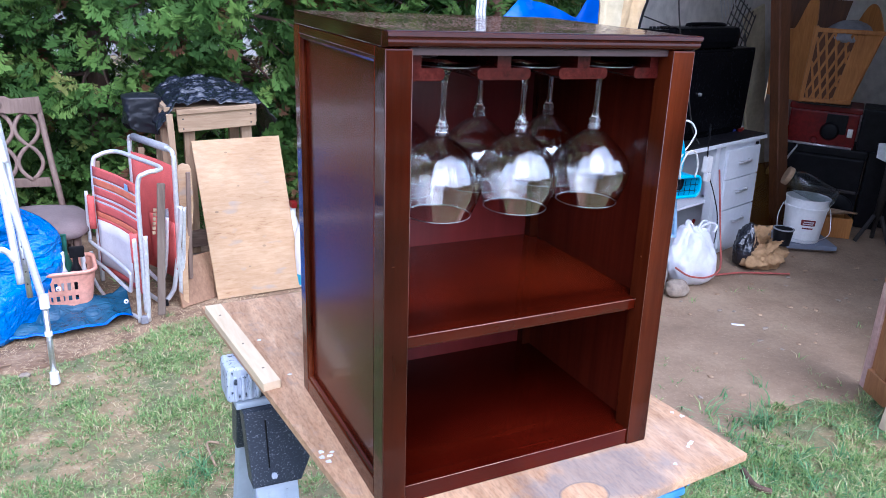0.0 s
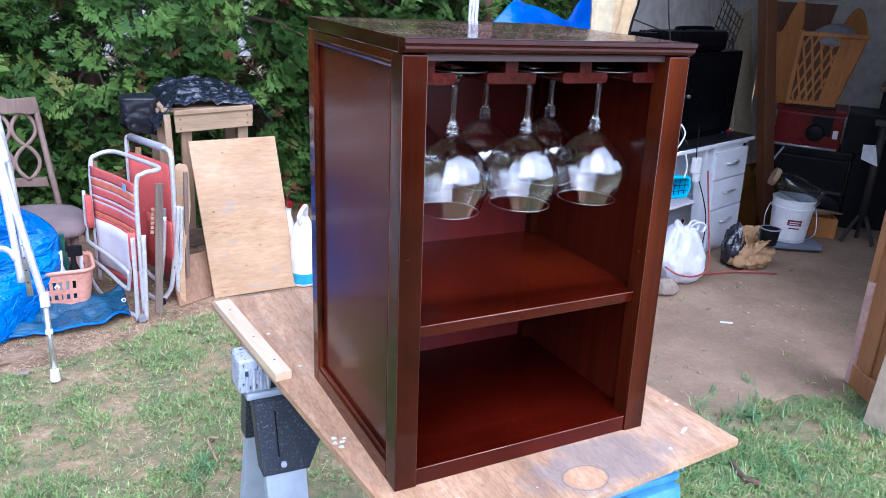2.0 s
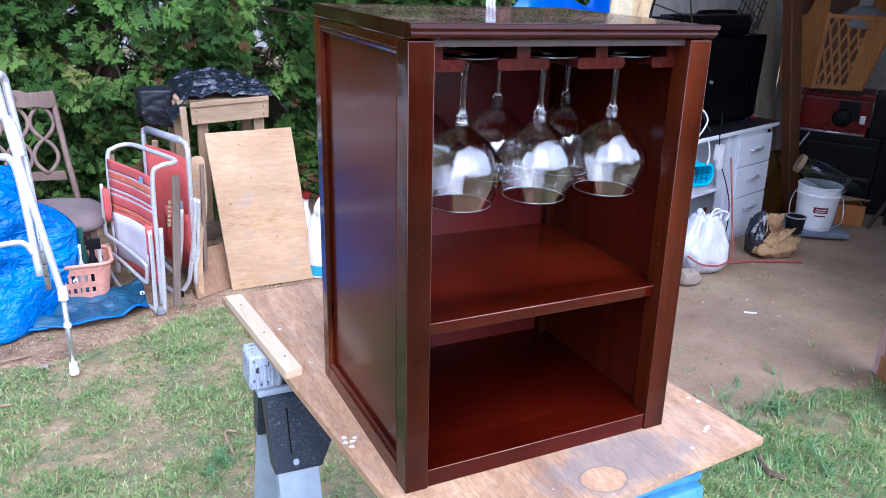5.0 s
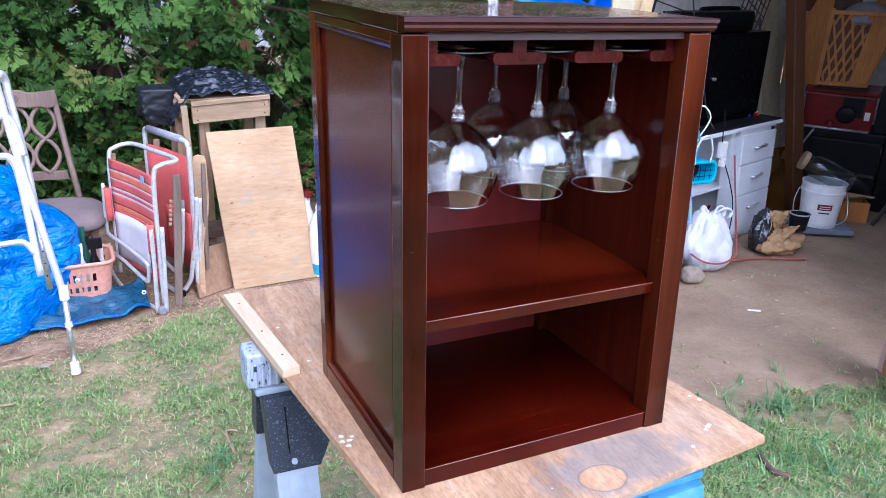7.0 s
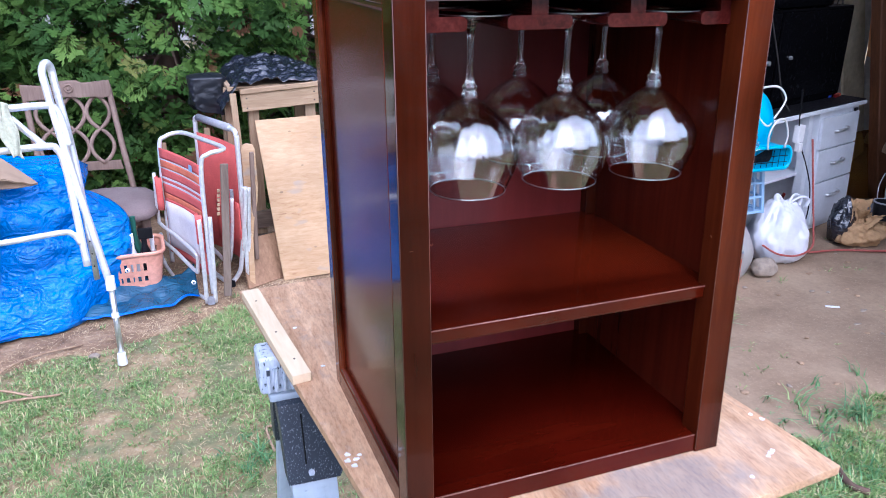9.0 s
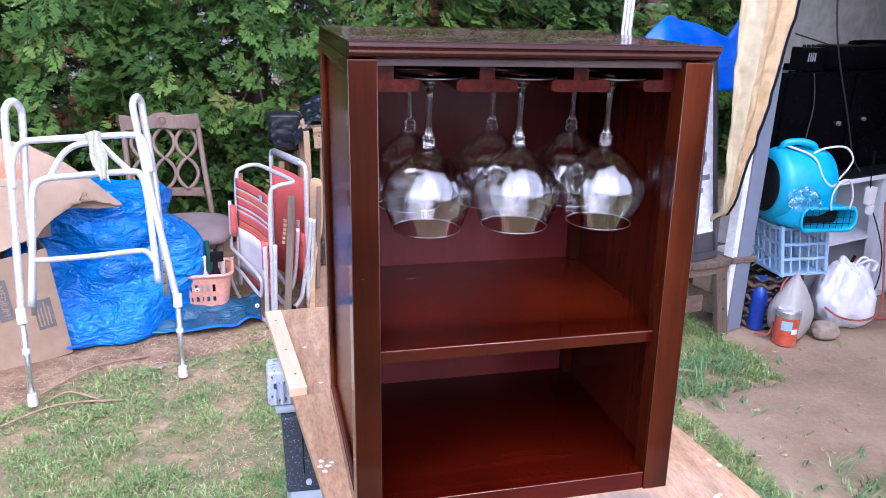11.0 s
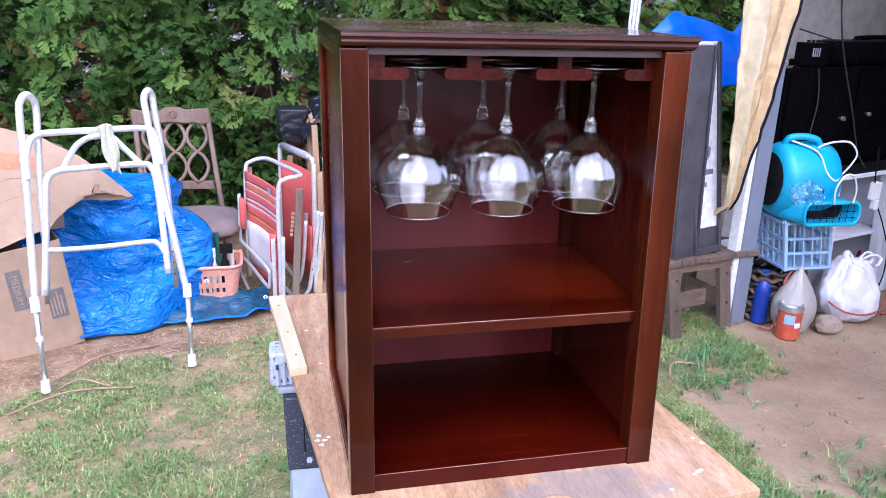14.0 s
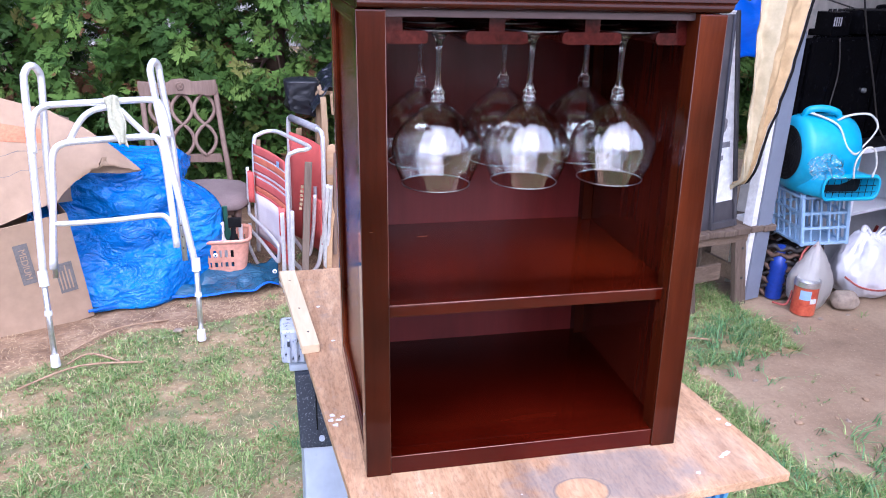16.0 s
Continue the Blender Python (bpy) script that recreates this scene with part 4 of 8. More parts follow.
def build_sawhorse(x0, x1, yc, top, body_mat, cap_mat, leg_mat, label, splay):
    h = thing("sawhorse", ((x0 + x1) / 2, yc, 0), label, "sawhorse", "sawhorses under the worktop")
    part("beam", box(x0 + 0.03, x1 - 0.03, yc - 0.022, yc + 0.022, top - 0.068, top - 0.001, 0.006), body_mat, h)
    k = x0 + 0.066
    while k < x1 - 0.066:
        part("rib", box(k, k + 0.007, yc - 0.026, yc + 0.026, top - 0.058, top - 0.012, 0.002, None, 1), leg_mat, h)
        k += 0.0165
    part("ledge", box(x0 + 0.012, x1 - 0.012, yc - 0.031, yc + 0.031, top - 0.076, top - 0.064, 0.004), leg_mat, h)
    XZ = Matrix(((1, 0, 0, 0), (0, 0, -1, 0), (0, 1, 0, 0), (0, 0, 0, 1)))
    for xe, s in ((x0, 1), (x1, -1)):
        cap = part("end_cap", box(min(xe, xe + s * 0.055), max(xe, xe + s * 0.055), yc - 0.028, yc + 0.028, top - 0.0635, top - 0.001, 0.010, None, 3), cap_mat, h, smooth=40)
        for q in range(4):
            part("cap_rib", box(*sorted((xe + s * (0.010 + 0.0115 * q), xe + s * (0.015 + 0.0115 * q))), yc - 0.0345, yc - 0.027, top - 0.058, top - 0.016, 0.001, None, 1), cap_mat, cap)
        for d in (-1, 1):
            k = splay / (top - 0.08)
            lean = Matrix.Identity(4)
            lean[1][2], lean[1][3] = -d * k, d * k * (top - 0.07) + yc + d * 0.006
            m = lean @ XZ
            fx = lambda v: xe + s * v
            y0, y1 = (0.0, 0.036) if d < 0 else (-0.036, 0.0)
            bs = [(fx(0.020), top - 0.0765), (fx(0.112), top - 0.0765), (fx(0.135), top - 0.142), (fx(0.104), top - 0.199), (fx(0.024), top - 0.197)]
            br = part("leg_bracket", prism(bs, y0, y1, 0.004, None, m), body_mat, h)
            yo = y1 if d < 0 else y0
            part("slot_trim", prism([(fx(0.052), top - 0.092), (fx(0.0545), top - 0.092), (fx(0.0545), top - 0.168), (fx(0.052), top - 0.168)], yo - 0.0018, yo + 0.0018, 0.0, None, m), dark_plastic, br)
            part("bolt", lathe([(0, -0.003), (0.0048, -0.003), (0.0048, 0.003), (0, 0.003)], n=12, m=m @ Matrix.Translation((fx(0.06), top - 0.182, yo))), cap_mat, br)
            lg = part("leg", prism([(fx(0.029), top - 0.196), (fx(0.099), top - 0.198), (fx(0.099), 0.0), (fx(0.029), 0.0)], y0 + 0.004, y1 - 0.004, 0.003, None, m), leg_mat, h)
            for v in (0.048, 0.076):
                part("leg_groove", prism([(fx(v), top - 0.21), (fx(v + 0.004), top - 0.21), (fx(v + 0.004), 0.02), (fx(v), 0.02)], yo - 0.006, yo - 0.0025 if d < 0 else yo + 0.006, 0.0, None, m), leg_mat, lg)


build_sawhorse(0.219, 0.835, 1.150, 0.7576, speckled, chipped, leg_grey, "black speckled plastic sawhorse with chipped pale end caps", 0.20)
build_sawhorse(0.33, 0.775, 0.70, 0.7576, horse_blue, horse_blue, horse_blue, "bright blue plastic sawhorse under the worktop front", 0.14)


# ---- things by the hedge ----
def build_walker():
    w = thing("walking_frame", (-0.31, 2.62, 0), "folding aluminium walking frame with white plastic tips standing before boxes", "walking frame")
    sides = (((-0.536, 2.500), [(-0.553, 2.576, 0.28), (-0.552, 2.656, 0.64), (-0.557, 2.722, 0.905), (-0.553, 2.738, 0.952), (-0.537, 2.752, 0.972), (-0.523, 2.772, 0.955), (-0.519, 2.780, 0.91), (-0.525, 2.735, 0.70), (-0.524, 2.690, 0.50)], (-0.527, 2.625, 0.272)),
             ((-0.067, 2.620), [(-0.071, 2.686, 0.26), (-0.148, 2.780, 0.717), (-0.176, 2.822, 0.915), (-0.178, 2.836, 0.955), (-0.166, 2.850, 0.974), (-0.156, 2.866, 0.955), (-0.152, 2.864, 0.91), (-0.130, 2.828, 0.69), (-0.121, 2.785, 0.50)], (-0.112, 2.733, 0.272)))
    for (fx, fy), path, end in sides:
        part("side_tube", tube(smooth_path(path, 6), 0.0122, 12), alu_white, w, smooth=True)
        foot, low = Vector((fx, fy, 0.0)), Vector(path[0])
        leg = lambda k: foot.lerp(low, k)
        ext = part("leg_extension", tube([leg(0.045), leg(1.06)], 0.0096, 12), alu, w, smooth=True)
        part("tip", lathe([(0, 0), (0.016, 0), (0.0165, 0.004), (0.0138, 0.036), (0.0138, 0.040), (0, 0.040)], foot, 14), white_plastic, w, "white rubber tip", smooth=30)
        part("collar", tube([leg(0.60), leg(0.66)], 0.0125, 12), white_plastic, ext)
        part("sleeve", tube([leg(0.95), leg(1.13)], 0.0158, 12), white_plastic, w, "white plastic sleeve", smooth=30)
        rear = Vector(path[-1])
        rl = part("rear_leg", tube([rear.lerp(Vector(end), -0.15), end], 0.0096, 12), alu, w, smooth=True)
        for k in range(4):
            part("pin_hole", lathe([(0, 0), (0.0028, 0), (0.0028, 0.001), (0, 0.001)], n=8, m=Matrix.Translation(rear.lerp(Vector(end), 0.25 + 0.18 * k) + Vector((0, -0.0098, 0))) @ Matrix.Rotation(radians(90), 4, "X")), dark_metal, rl)
    bow = lambda name, pts, r: part(name, tube(smooth_path(pts, 6), r, 12), alu_white, w, smooth=True)
    bow("front_bow", [(-0.547, 2.670, 0.70), (-0.544, 2.688, 0.78), (-0.532, 2.706, 0.825), (-0.505, 2.718, 0.845), (-0.465, 2.730, 0.849), (-0.322, 2.768, 0.850), (-0.185, 2.803, 0.849), (-0.155, 2.808, 0.832), (-0.142, 2.800, 0.79), (-0.132, 2.785, 0.72)], 0.0115)
    bow("middle_bow", [(-0.520, 2.582, 0.32), (-0.504, 2.644, 0.54), (-0.497, 2.675, 0.66), (-0.487, 2.690, 0.705), (-0.460, 2.700, 0.723), (-0.415, 2.713, 0.727), (-0.206, 2.766, 0.728), (-0.168, 2.772, 0.713), (-0.153, 2.764, 0.66), (-0.143, 2.735, 0.53), (-0.131, 2.690, 0.34)], 0.0115)
    bow("upper_brace", [(-0.445, 2.712, 0.725), (-0.407, 2.731, 0.79), (-0.375, 2.746, 0.819), (-0.337, 2.759, 0.830), (-0.290, 2.771, 0.826), (-0.248, 2.773, 0.780), (-0.195, 2.770, 0.722)], 0.0105)
    bow("lower_bar", [(-0.505, 2.625, 0.468), (-0.458, 2.636, 0.464), (-0.330, 2.668, 0.459), (-0.190, 2.704, 0.459), (-0.158, 2.710, 0.446), (-0.140, 2.706, 0.415)], 0.0095)

    def cloth(u, v):
        x = -0.326 + (0.050 - 0.016 * v) * u + 0.038 * v + 0.005 * math.sin(8 * v + 4 * u)
        z = 0.866 - 0.150 * v + 0.010 * math.sin(3.1 * u) - 0.012 * u * v
        return (x, 2.752 - 0.045 * v - 0.009 * abs(math.sin(6.5 * u + 1.5 * v)) + 0.07 * (u - 0.5) * 0.26, z)
    solo("rag", sheet(cloth, 14, 20, 0.004), rag, (-0.29, 2.74, 0.70), "khaki rag draped over the walking frame crossbar", "cloth", smooth=True)


build_walker()


def build_boxes():
    b = thing("cardboard_box", (-0.68, 2.85, 0), "large brown cardboard moving box with grey print, flaps open", "box")
    m = Matrix.Translation((-0.486, 2.895, 0)) @ Matrix.Rotation(radians(24), 4, "Z")

    def wob(bm):
        for v in bm.verts:
            v.co.x += 0.0012 * nz(v.co.x, v.co.y, v.co.z, 9)
            v.co.y += 0.0012 * nz(v.co.x + 5, v.co.y, v.co.z, 9)
        return bm

    def panel(x0, x1, y0, y1, z0, z1):
        bm = box(x0, x1, y0, y1, z0, z1, 0.0015)
        bmesh.ops.subdivide_edges(bm, edges=[e for e in bm.edges if e.calc_length() > 0.1], cuts=5, use_grid_fill=True)
        return wob(bm)
    lean = Matrix.Rotation(radians(-6), 4, "Y")
    mm = m @ lean
    front = part("front_panel", panel(-0.40, 0.0, 0.0, 0.004, 0.0, 0.43), cardboard, b, turn=mm)
    part("side_panel", panel(-0.004, 0.0, 0.004, 0.30, 0.0, 0.43), cardboard, b, turn=mm)
    part("side_panel", panel(-0.40, -0.396, 0.004, 0.30, 0.0, 0.43), cardboard, b, turn=mm)
    part("back_panel", panel(-0.396, -0.004, 0.296, 0.30, 0.0, 0.43), cardboard, b, turn=mm)
    part("bottom", panel(-0.396, -0.004, 0.004, 0.296, 0.0, 0.004), cardboard, b, turn=mm)

    patch_bm = box(-0.203, -0.155, -0.0030, 0.0, 0.20, 0.355)
    lab = part("print_panel", patch_bm, box_print, front, "grey printed panel", turn=mm)
    wd = bmesh.new()
    cu = bpy.data.curves.new("print", "FONT")
    cu.body, cu.size, cu.extrude, cu.align_x, cu.align_y = "MEDIUM", 0.05, 0.0003, "CENTER", "CENTER"
    o = bpy.data.objects.new("print", cu)
    scene.collection.objects.link(o)
    me = bpy.data.meshes.new_from_object(o.evaluated_get(bpy.context.evaluated_depsgraph_get()))
    bpy.data.objects.remove(o)
    wd.from_mesh(me)
    wd.transform(Matrix.Translation((-0.179, -0.0042, 0.2775)) @ Matrix.Rotation(radians(90), 4, "X") @ Matrix.Rotation(radians(-90), 4, "Z") @ Matrix.Scale(0.64, 4))
    part("lettering", wd, cardboard, front, "the word MEDIUM in bare cardboard colour", turn=mm)
    small = box(-0.090, -0.030, -0.0030, 0.0, 0.128, 0.245)
    part("print_panel", small, box_print, front, turn=mm)
    bars = bmesh.new()
    for k in range(4):
        box(-0.083 + 0.012 * k, -0.078 + 0.012 * k, -0.0042, -0.003, 0.14, 0.235 - 0.02 * (k % 2), 0, bars)
    part("lettering", bars, cardboard, front, turn=mm)

    # a second, crumpled box lying on top with its flaps hanging
    c = thing("cardboard_box", (-0.68, 2.95, 0.40), "crumpled brown cardboard box with an orange printed band, flaps hanging open", "box")

    def upper(u, v):
        low = Vector((-1.02 + 0.47 * u, 2.84, 0.285 + 0.195 * u))
        high = Vector((-1.05 + 0.49 * u, 3.0, 0.935 - 0.161 * u))
        p = low.lerp(high, v)
        return (p.x, p.y - 0.03 * math.sin(math.pi * v) * (1 - 0.5 * u) + 0.014 * nz(u * 3, v * 3, 1, 1.3), p.z)
    part("front_panel", sheet(upper, 20, 16, 0.005), cardboard, c, smooth=30)
    A, B, C, D = Vector((-0.561, 3.0, 0.774)), Vector((-0.258, 2.90, 0.569)), Vector((-0.402, 2.885, 0.618)), Vector((-0.549, 2.838, 0.481))

    def flap(u, v):
        p = A.lerp(B, u).lerp(D.lerp(C, u), v)
        return (p.x, p.y - 0.02 * math.sin(math.pi * v), p.z + 0.022 * math.sin(math.pi * u) * (1 - v) + 0.008 * nz(u * 4, v * 4, 6, 1.4))
    part("flap", sheet(flap, 20, 14, 0.005), cardboard, c, "torn flap hanging open", smooth=30)
    E, G = Vector((-0.470, 2.895, 0.566)), Vector((-0.415, 2.95, 0.635))

    def flap2(u, v):
        p = E.lerp(B, u).lerp(G.lerp(B, u), v)
        return (p.x, p.y + 0.012 + 0.01 * math.sin(6 * u), p.z - 0.006 * math.sin(math.pi * u))
    part("flap", sheet(flap2, 16, 8, 0.005), cardboard, c, smooth=30)
    part("top_panel", sheet(lambda u, v: (-1.05 + 0.485 * u, 3.005 + 0.28 * v, 0.930 - 0.160 * u - 0.10 * v + 0.01 * nz(u, v, 0, 4)), 10, 10, 0.005), cardboard, c, smooth=30)
    part("side_panel", sheet(lambda u, v: (-0.552 - 0.008 * v, 2.845 + 0.155 * v + 0.22 * u, 0.475 + 0.295 * v - 0.06 * u), 8, 8, 0.005), cardboard, c, smooth=30)
    # Crease shade drawn as thin dark tubes on the panel; nothing is dented.
    for u0, v0, u1, v1 in ((0.50, 0.52, 0.95, 0.60), (0.55, 0.36, 0.93, 0.41)):
        part("crease", tube([tuple(Vector(upper(u0 + (u1 - u0) * k / 10, v0 + (v1 - v0) * k / 10 + 0.012 * math.sin(1.3 * k))) + Vector((0, -0.004, 0))) for k in range(11)], 0.0018, 6), box_print, c, "dark line painting the shade of a crease", smooth=True)
    part("printed_band", sheet(lambda u, v: tuple(Vector(upper(0.35 + 0.6 * u, 0.66 + 0.14 * v)) + Vector((0, -0.006, 0))), 14, 4, 0.001), orange_tape, c, smooth=30)


build_boxes()


def build_tarps():
    def heap(u, v):
        x = -0.68 + 0.675 * u
        k = min(1.0, v / 0.62)
        front = 2.92 + 0.16 * u + 0.02 * math.sin(8 * u)
        top = 0.60 - 0.07 * u - 0.03 * math.sin(3 * u)
        z = top * k ** 0.8 + 0.03 * max(0.0, v - 0.62)
        y = front + 0.10 * k + max(0, v - 0.62) * 0.9
        fold = 0.034 * nz(x * 3, v * 5, 0, 1.5) + 0.010 * nz(x * 7, v * 13, 3, 1.2) + 0.006 * nz(x * 16, v * 34, 5, 1.2) + 0.02 * math.sin(11 * u + 7 * v) * max(0, 1 - v)
        lobe = 0.085 * max(0.0, 1 - v / 0.2) * max(0.0, math.sin(math.pi * (0.15 + 1.05 * u)))
        out = max(0.0, u - 0.5) / 0.5
        x -= out ** 1.6 * (0.15 * max(0.0, (k - 0.45) / 0.55) ** 2.2 + 0.04 * max(0.0, 1 - k / 0.25))
        edge = max(0.0, u - 0.9) / 0.1
        return (x + 0.014 * nz(x, v, 7, 4), y - fold * 1.3 - lobe + 0.09 * edge ** 2 + 0.06 * out * max(0.0, k - 0.6), max(0.006, z + fold * 0.5 - 0.10 * out ** 3 * max(0.0, k - 0.5) * 2))
    tp = solo("blue_tarpaulin", sheet(heap, 110, 110, 0.003), tarp_blue, (-0.31, 3.1, 0), "creased blue tarpaulin draped over a stacked heap", "tarpaulin", smooth=True)
    part("hem", tube([heap(0.985, 0.6 * i / 40) for i in range(41)], 0.006, 6, flat=0.6), tarp_blue, tp, "folded hem along the edge", smooth=True)

    def skirt(u, v):
        x = -0.50 + 0.72 * u
        y = 2.87 + 0.20 * u + 0.05 * math.sin(6 * u) + 0.22 * v
        z = 0.012 + 0.05 * abs(nz(x * 4, y * 4, 2, 1.6)) + 0.022 * abs(nz(x * 11, y * 11, 2, 1.3)) + 0.05 * max(0.0, v - 0.35) * (1 if u > 0.55 else 0.5)
        return (x, y, z)
    lt = solo("loose_tarpaulin", sheet(skirt, 80, 26, 0.003), tarp_teal, (-0.14, 3.0, 0), "dirty blue tarpaulin edge spread flat on the soil", "tarpaulin", smooth=True)
    hem = [skirt(i / 60, 0.0) for i in range(61)]
    part("hem", tube([(x, y, z + 0.004) for x, y, z in hem], 0.006, 6, flat=0.5), tarp_bright, lt, "bright blue rolled hem", smooth=True)
    for x, y, z, owner in ((-0.03, 3.052, 0.165, tp), (0.205, 3.10, 0.06, lt)):
        part("eyelet", lathe([(0.004, 0), (0.009, 0), (0.009, 0.002), (0.004, 0.003)], n=16, close=True, m=Matrix.Translation((x, y, z)) @ Matrix.Rotation(radians(70), 4, "X")), alu, owner, "metal eyelet")


build_tarps()


def build_dining_chair():
    c = thing("dining_chair", (-0.17, 3.6, 0), "faded wooden dining chair with a looped back and mauve seat", "chair")
    yb = lambda z: 3.66 + 0.17 * max(0.0, z - 0.30) / 0.46
    stile = lambda xt, xb: smooth_path([(xb, 3.70, 0.0), (xb, 3.66, 0.28), ((xt + xb) / 2, yb(0.5), 0.5), (xt, yb(0.745), 0.745)], 5)
    for xt, xb in ((-0.368, -0.33), (-0.034, 0.02)):
        part("back_post", tube(stile(xt, xb), 0.013, 8), chair_wood, c, smooth=True)
    crest = [(-0.378, 0.735), (-0.376, 0.765), (-0.31, 0.757), (-0.245, 0.759), (-0.225, 0.772), (-0.19, 0.775), (-0.155, 0.773), (-0.135, 0.762), (-0.10, 0.764), (-0.026, 0.77), (-0.022, 0.735), (-0.03, 0.70), (-0.06, 0.695), (-0.10, 0.702), (-0.15, 0.70), (-0.20, 0.706), (-0.25, 0.70), (-0.30, 0.70), (-0.34, 0.695), (-0.37, 0.70)]
    tilt = Matrix.Translation((0, 3.815, 0)) @ Matrix.Rotation(radians(90), 4, "X")
    part("crest_rail", prism(crest, 0.0, 0.022, 0.004, None, tilt), chair_wood, c)
    part("carving", lathe([(0, 0.006), (0.006, 0.006), (0.009, 0.002), (0.013, 0.002), (0.016, 0.006), (0.019, 0.004), (0.020, 0.0), (0, 0.0)], n=24, m=Matrix.Translation((-0.19, 3.7925, 0.742)) @ Matrix.Rotation(radians(90), 4, "X")), chair_wood, c, "round carved medallion", smooth=30)
    part("lower_rail", prism([(-0.362, 0.40), (-0.352, 0.435), (-0.02, 0.43), (-0.012, 0.39)], -0.02 + 0.10, 0.10, 0.003, None, tilt), chair_wood, c)
    for x0 in (-0.285, -0.186, -0.085):
        for s in (-1, 1):
            pts = []
            for i in range(25):
                z = 0.425 + 0.28 * i / 24
                xx = x0 + s * 0.047 * abs(math.sin(math.pi * 2 * i / 24)) ** 0.8 + 0.028 * (z - 0.43) * -1 * 0.4
                pts.append((xx, yb(z) + 0.012 + 0.002 * s, z))
            part("back_loop", tube(pts, 0.0092, 8), chair_wood, c, smooth=True)
    seat = lathe([(0, 0.0), (0.2, 0.0), (0.217, 0.012), (0.217, 0.028), (0.2, 0.05), (0.14, 0.064), (0, 0.07)], n=40)
    for v in seat.verts:
        r = max(abs(v.co.x), abs(v.co.y)) + 1e-6
        q = math.hypot(v.co.x, v.co.y)
        k = 1 + 0.22 * (q / r - 1)
        v.co.x, v.co.y = v.co.x * k, v.co.y * k
    bmesh.ops.translate(seat, verts=seat.verts[:], vec=(-0.09, 3.48, 0.27))
    part("seat", seat, seat_cloth, c, "padded mauve-grey cloth seat", smooth=True)
    part("seat_frame", box(-0.30, 0.04, 3.36, 3.66, 0.235, 0.276, 0.006), chair_wood, c)
    for x, y in ((-0.29, 3.37), (0.055, 3.36)):
        part("front_leg", tube([(x, y, 0.0), (x, y + 0.004, 0.13), (x, y + 0.01, 0.26)], 0.014, 8, radii=[0.010, 0.013, 0.018]), chair_wood, c, smooth=True)


build_dining_chair()


def build_basket():
    b = thing("laundry_basket", (0.01, 3.27, 0), "salmon plastic laundry basket with slotted sides, holding bottles", "basket")

    def ring(x0, x1, y0, y1, r, z, n=8):
        out = []
        for cx, cy, a0 in ((x1 - r, y1 - r, 0), (x0 + r, y1 - r, 90), (x0 + r, y0 + r, 180), (x1 - r, y0 + r, 270)):
            out += [Vector((cx + r * math.cos(radians(a0 + 90 * k / n)), cy + r * math.sin(radians(a0 + 90 * k / n)), z)) for k in range(n + 1)]
        dense = []
        for p, q in zip(out, out[1:] + out[:1]):
            k = max(1, round((q - p).length / 0.012))
            dense += [p.lerp(q, s / k) for s in range(k)]
        return dense
    low, high = ring(-0.08, 0.08, 3.15, 3.31, 0.03, 0.004), ring(-0.104, 0.108, 3.122, 3.338, 0.045, 0.195)
    part("rim", tube(high, 0.0095, 10, closed=True, flat=0.8), salmon, b, smooth=True)
    n = len(high)
    foot = [low[min(range(len(low)), key=lambda k: (low[k].to_2d() - Vector((0.86 * p.x + 0.002, 3.23 + 0.78 * (p.y - 3.23)))).length)] for p in high]
    cuts = (0.0, 0.14, 0.26, 0.38, 0.5, 0.62, 0.8, 1.0)
    wall = bmesh.new()
    vs = [[wall.verts.new(f.lerp(p, q)) for q in cuts] for f, p in zip(foot, high)]
    for k in range(n):
        mid = (high[k] + high[(k + 1) % n]) / 2
        slotted = mid.y < 3.13 and mid.x < 0.04 or mid.x < -0.11 or mid.y > 3.33
        for q in range(len(cuts) - 1):
            if not (slotted and k % 2 and q in (1, 3, 5)):
                wall.faces.new((vs[k][q], vs[(k + 1) % n][q], vs[(k + 1) % n][q + 1], vs[k][q + 1]))
    bmesh.ops.remove_doubles(wall, verts=wall.verts[:], dist=0.0002)
    bmesh.ops.recalc_face_normals(wall, faces=wall.faces[:])
    bmesh.ops.solidify(wall, geom=wall.faces[:], thickness=0.003)
    part("wall", wall, salmon, b)
    part("bottom", box(-0.075, 0.075, 3.155, 3.305, 0.0, 0.006), salmon, b)
    for x, y, z, r, h, mat, lab in ((0.04, 3.20, 0.007, 0.024, 0.27, dark_plastic, "black spray bottle in the basket"), (-0.01, 3.205, 0.007, 0.026, 0.25, white_plastic, "white bottle in the basket"), (0.005, 3.27, 0.007, 0.024, 0.30, surf("green_bottle", (0.01, 0.09, 0.06), (0.02, 0.13, 0.09), 8), "dark green bottle in the basket"), (0.068, 3.25, 0.007, 0.018, 0.22, white_plastic, "small white bottle in the basket")):
        t = thing("bottle", (x, y, z), lab, "bottle", "bottles in the basket")
        part("body", lathe([(0, 0), (r, 0.002), (r, 0.6 * h), (r * 0.45, 0.74 * h), (r * 0.42, 0.84 * h), (0, 0.84 * h)], (x, y, z), 16), mat, t, smooth=40)
        if mat is dark_plastic:
            part("trigger", box(x - 0.02, x + 0.035, y - 0.009, y + 0.009, z + 0.84 * h, z + h, 0.005), mat, t)
        else:
            part("cap", lathe([(0, 0.84 * h), (r * 0.5, 0.84 * h), (r * 0.5, h), (0, h)], (x, y, z), 14), mat, t)


build_basket()


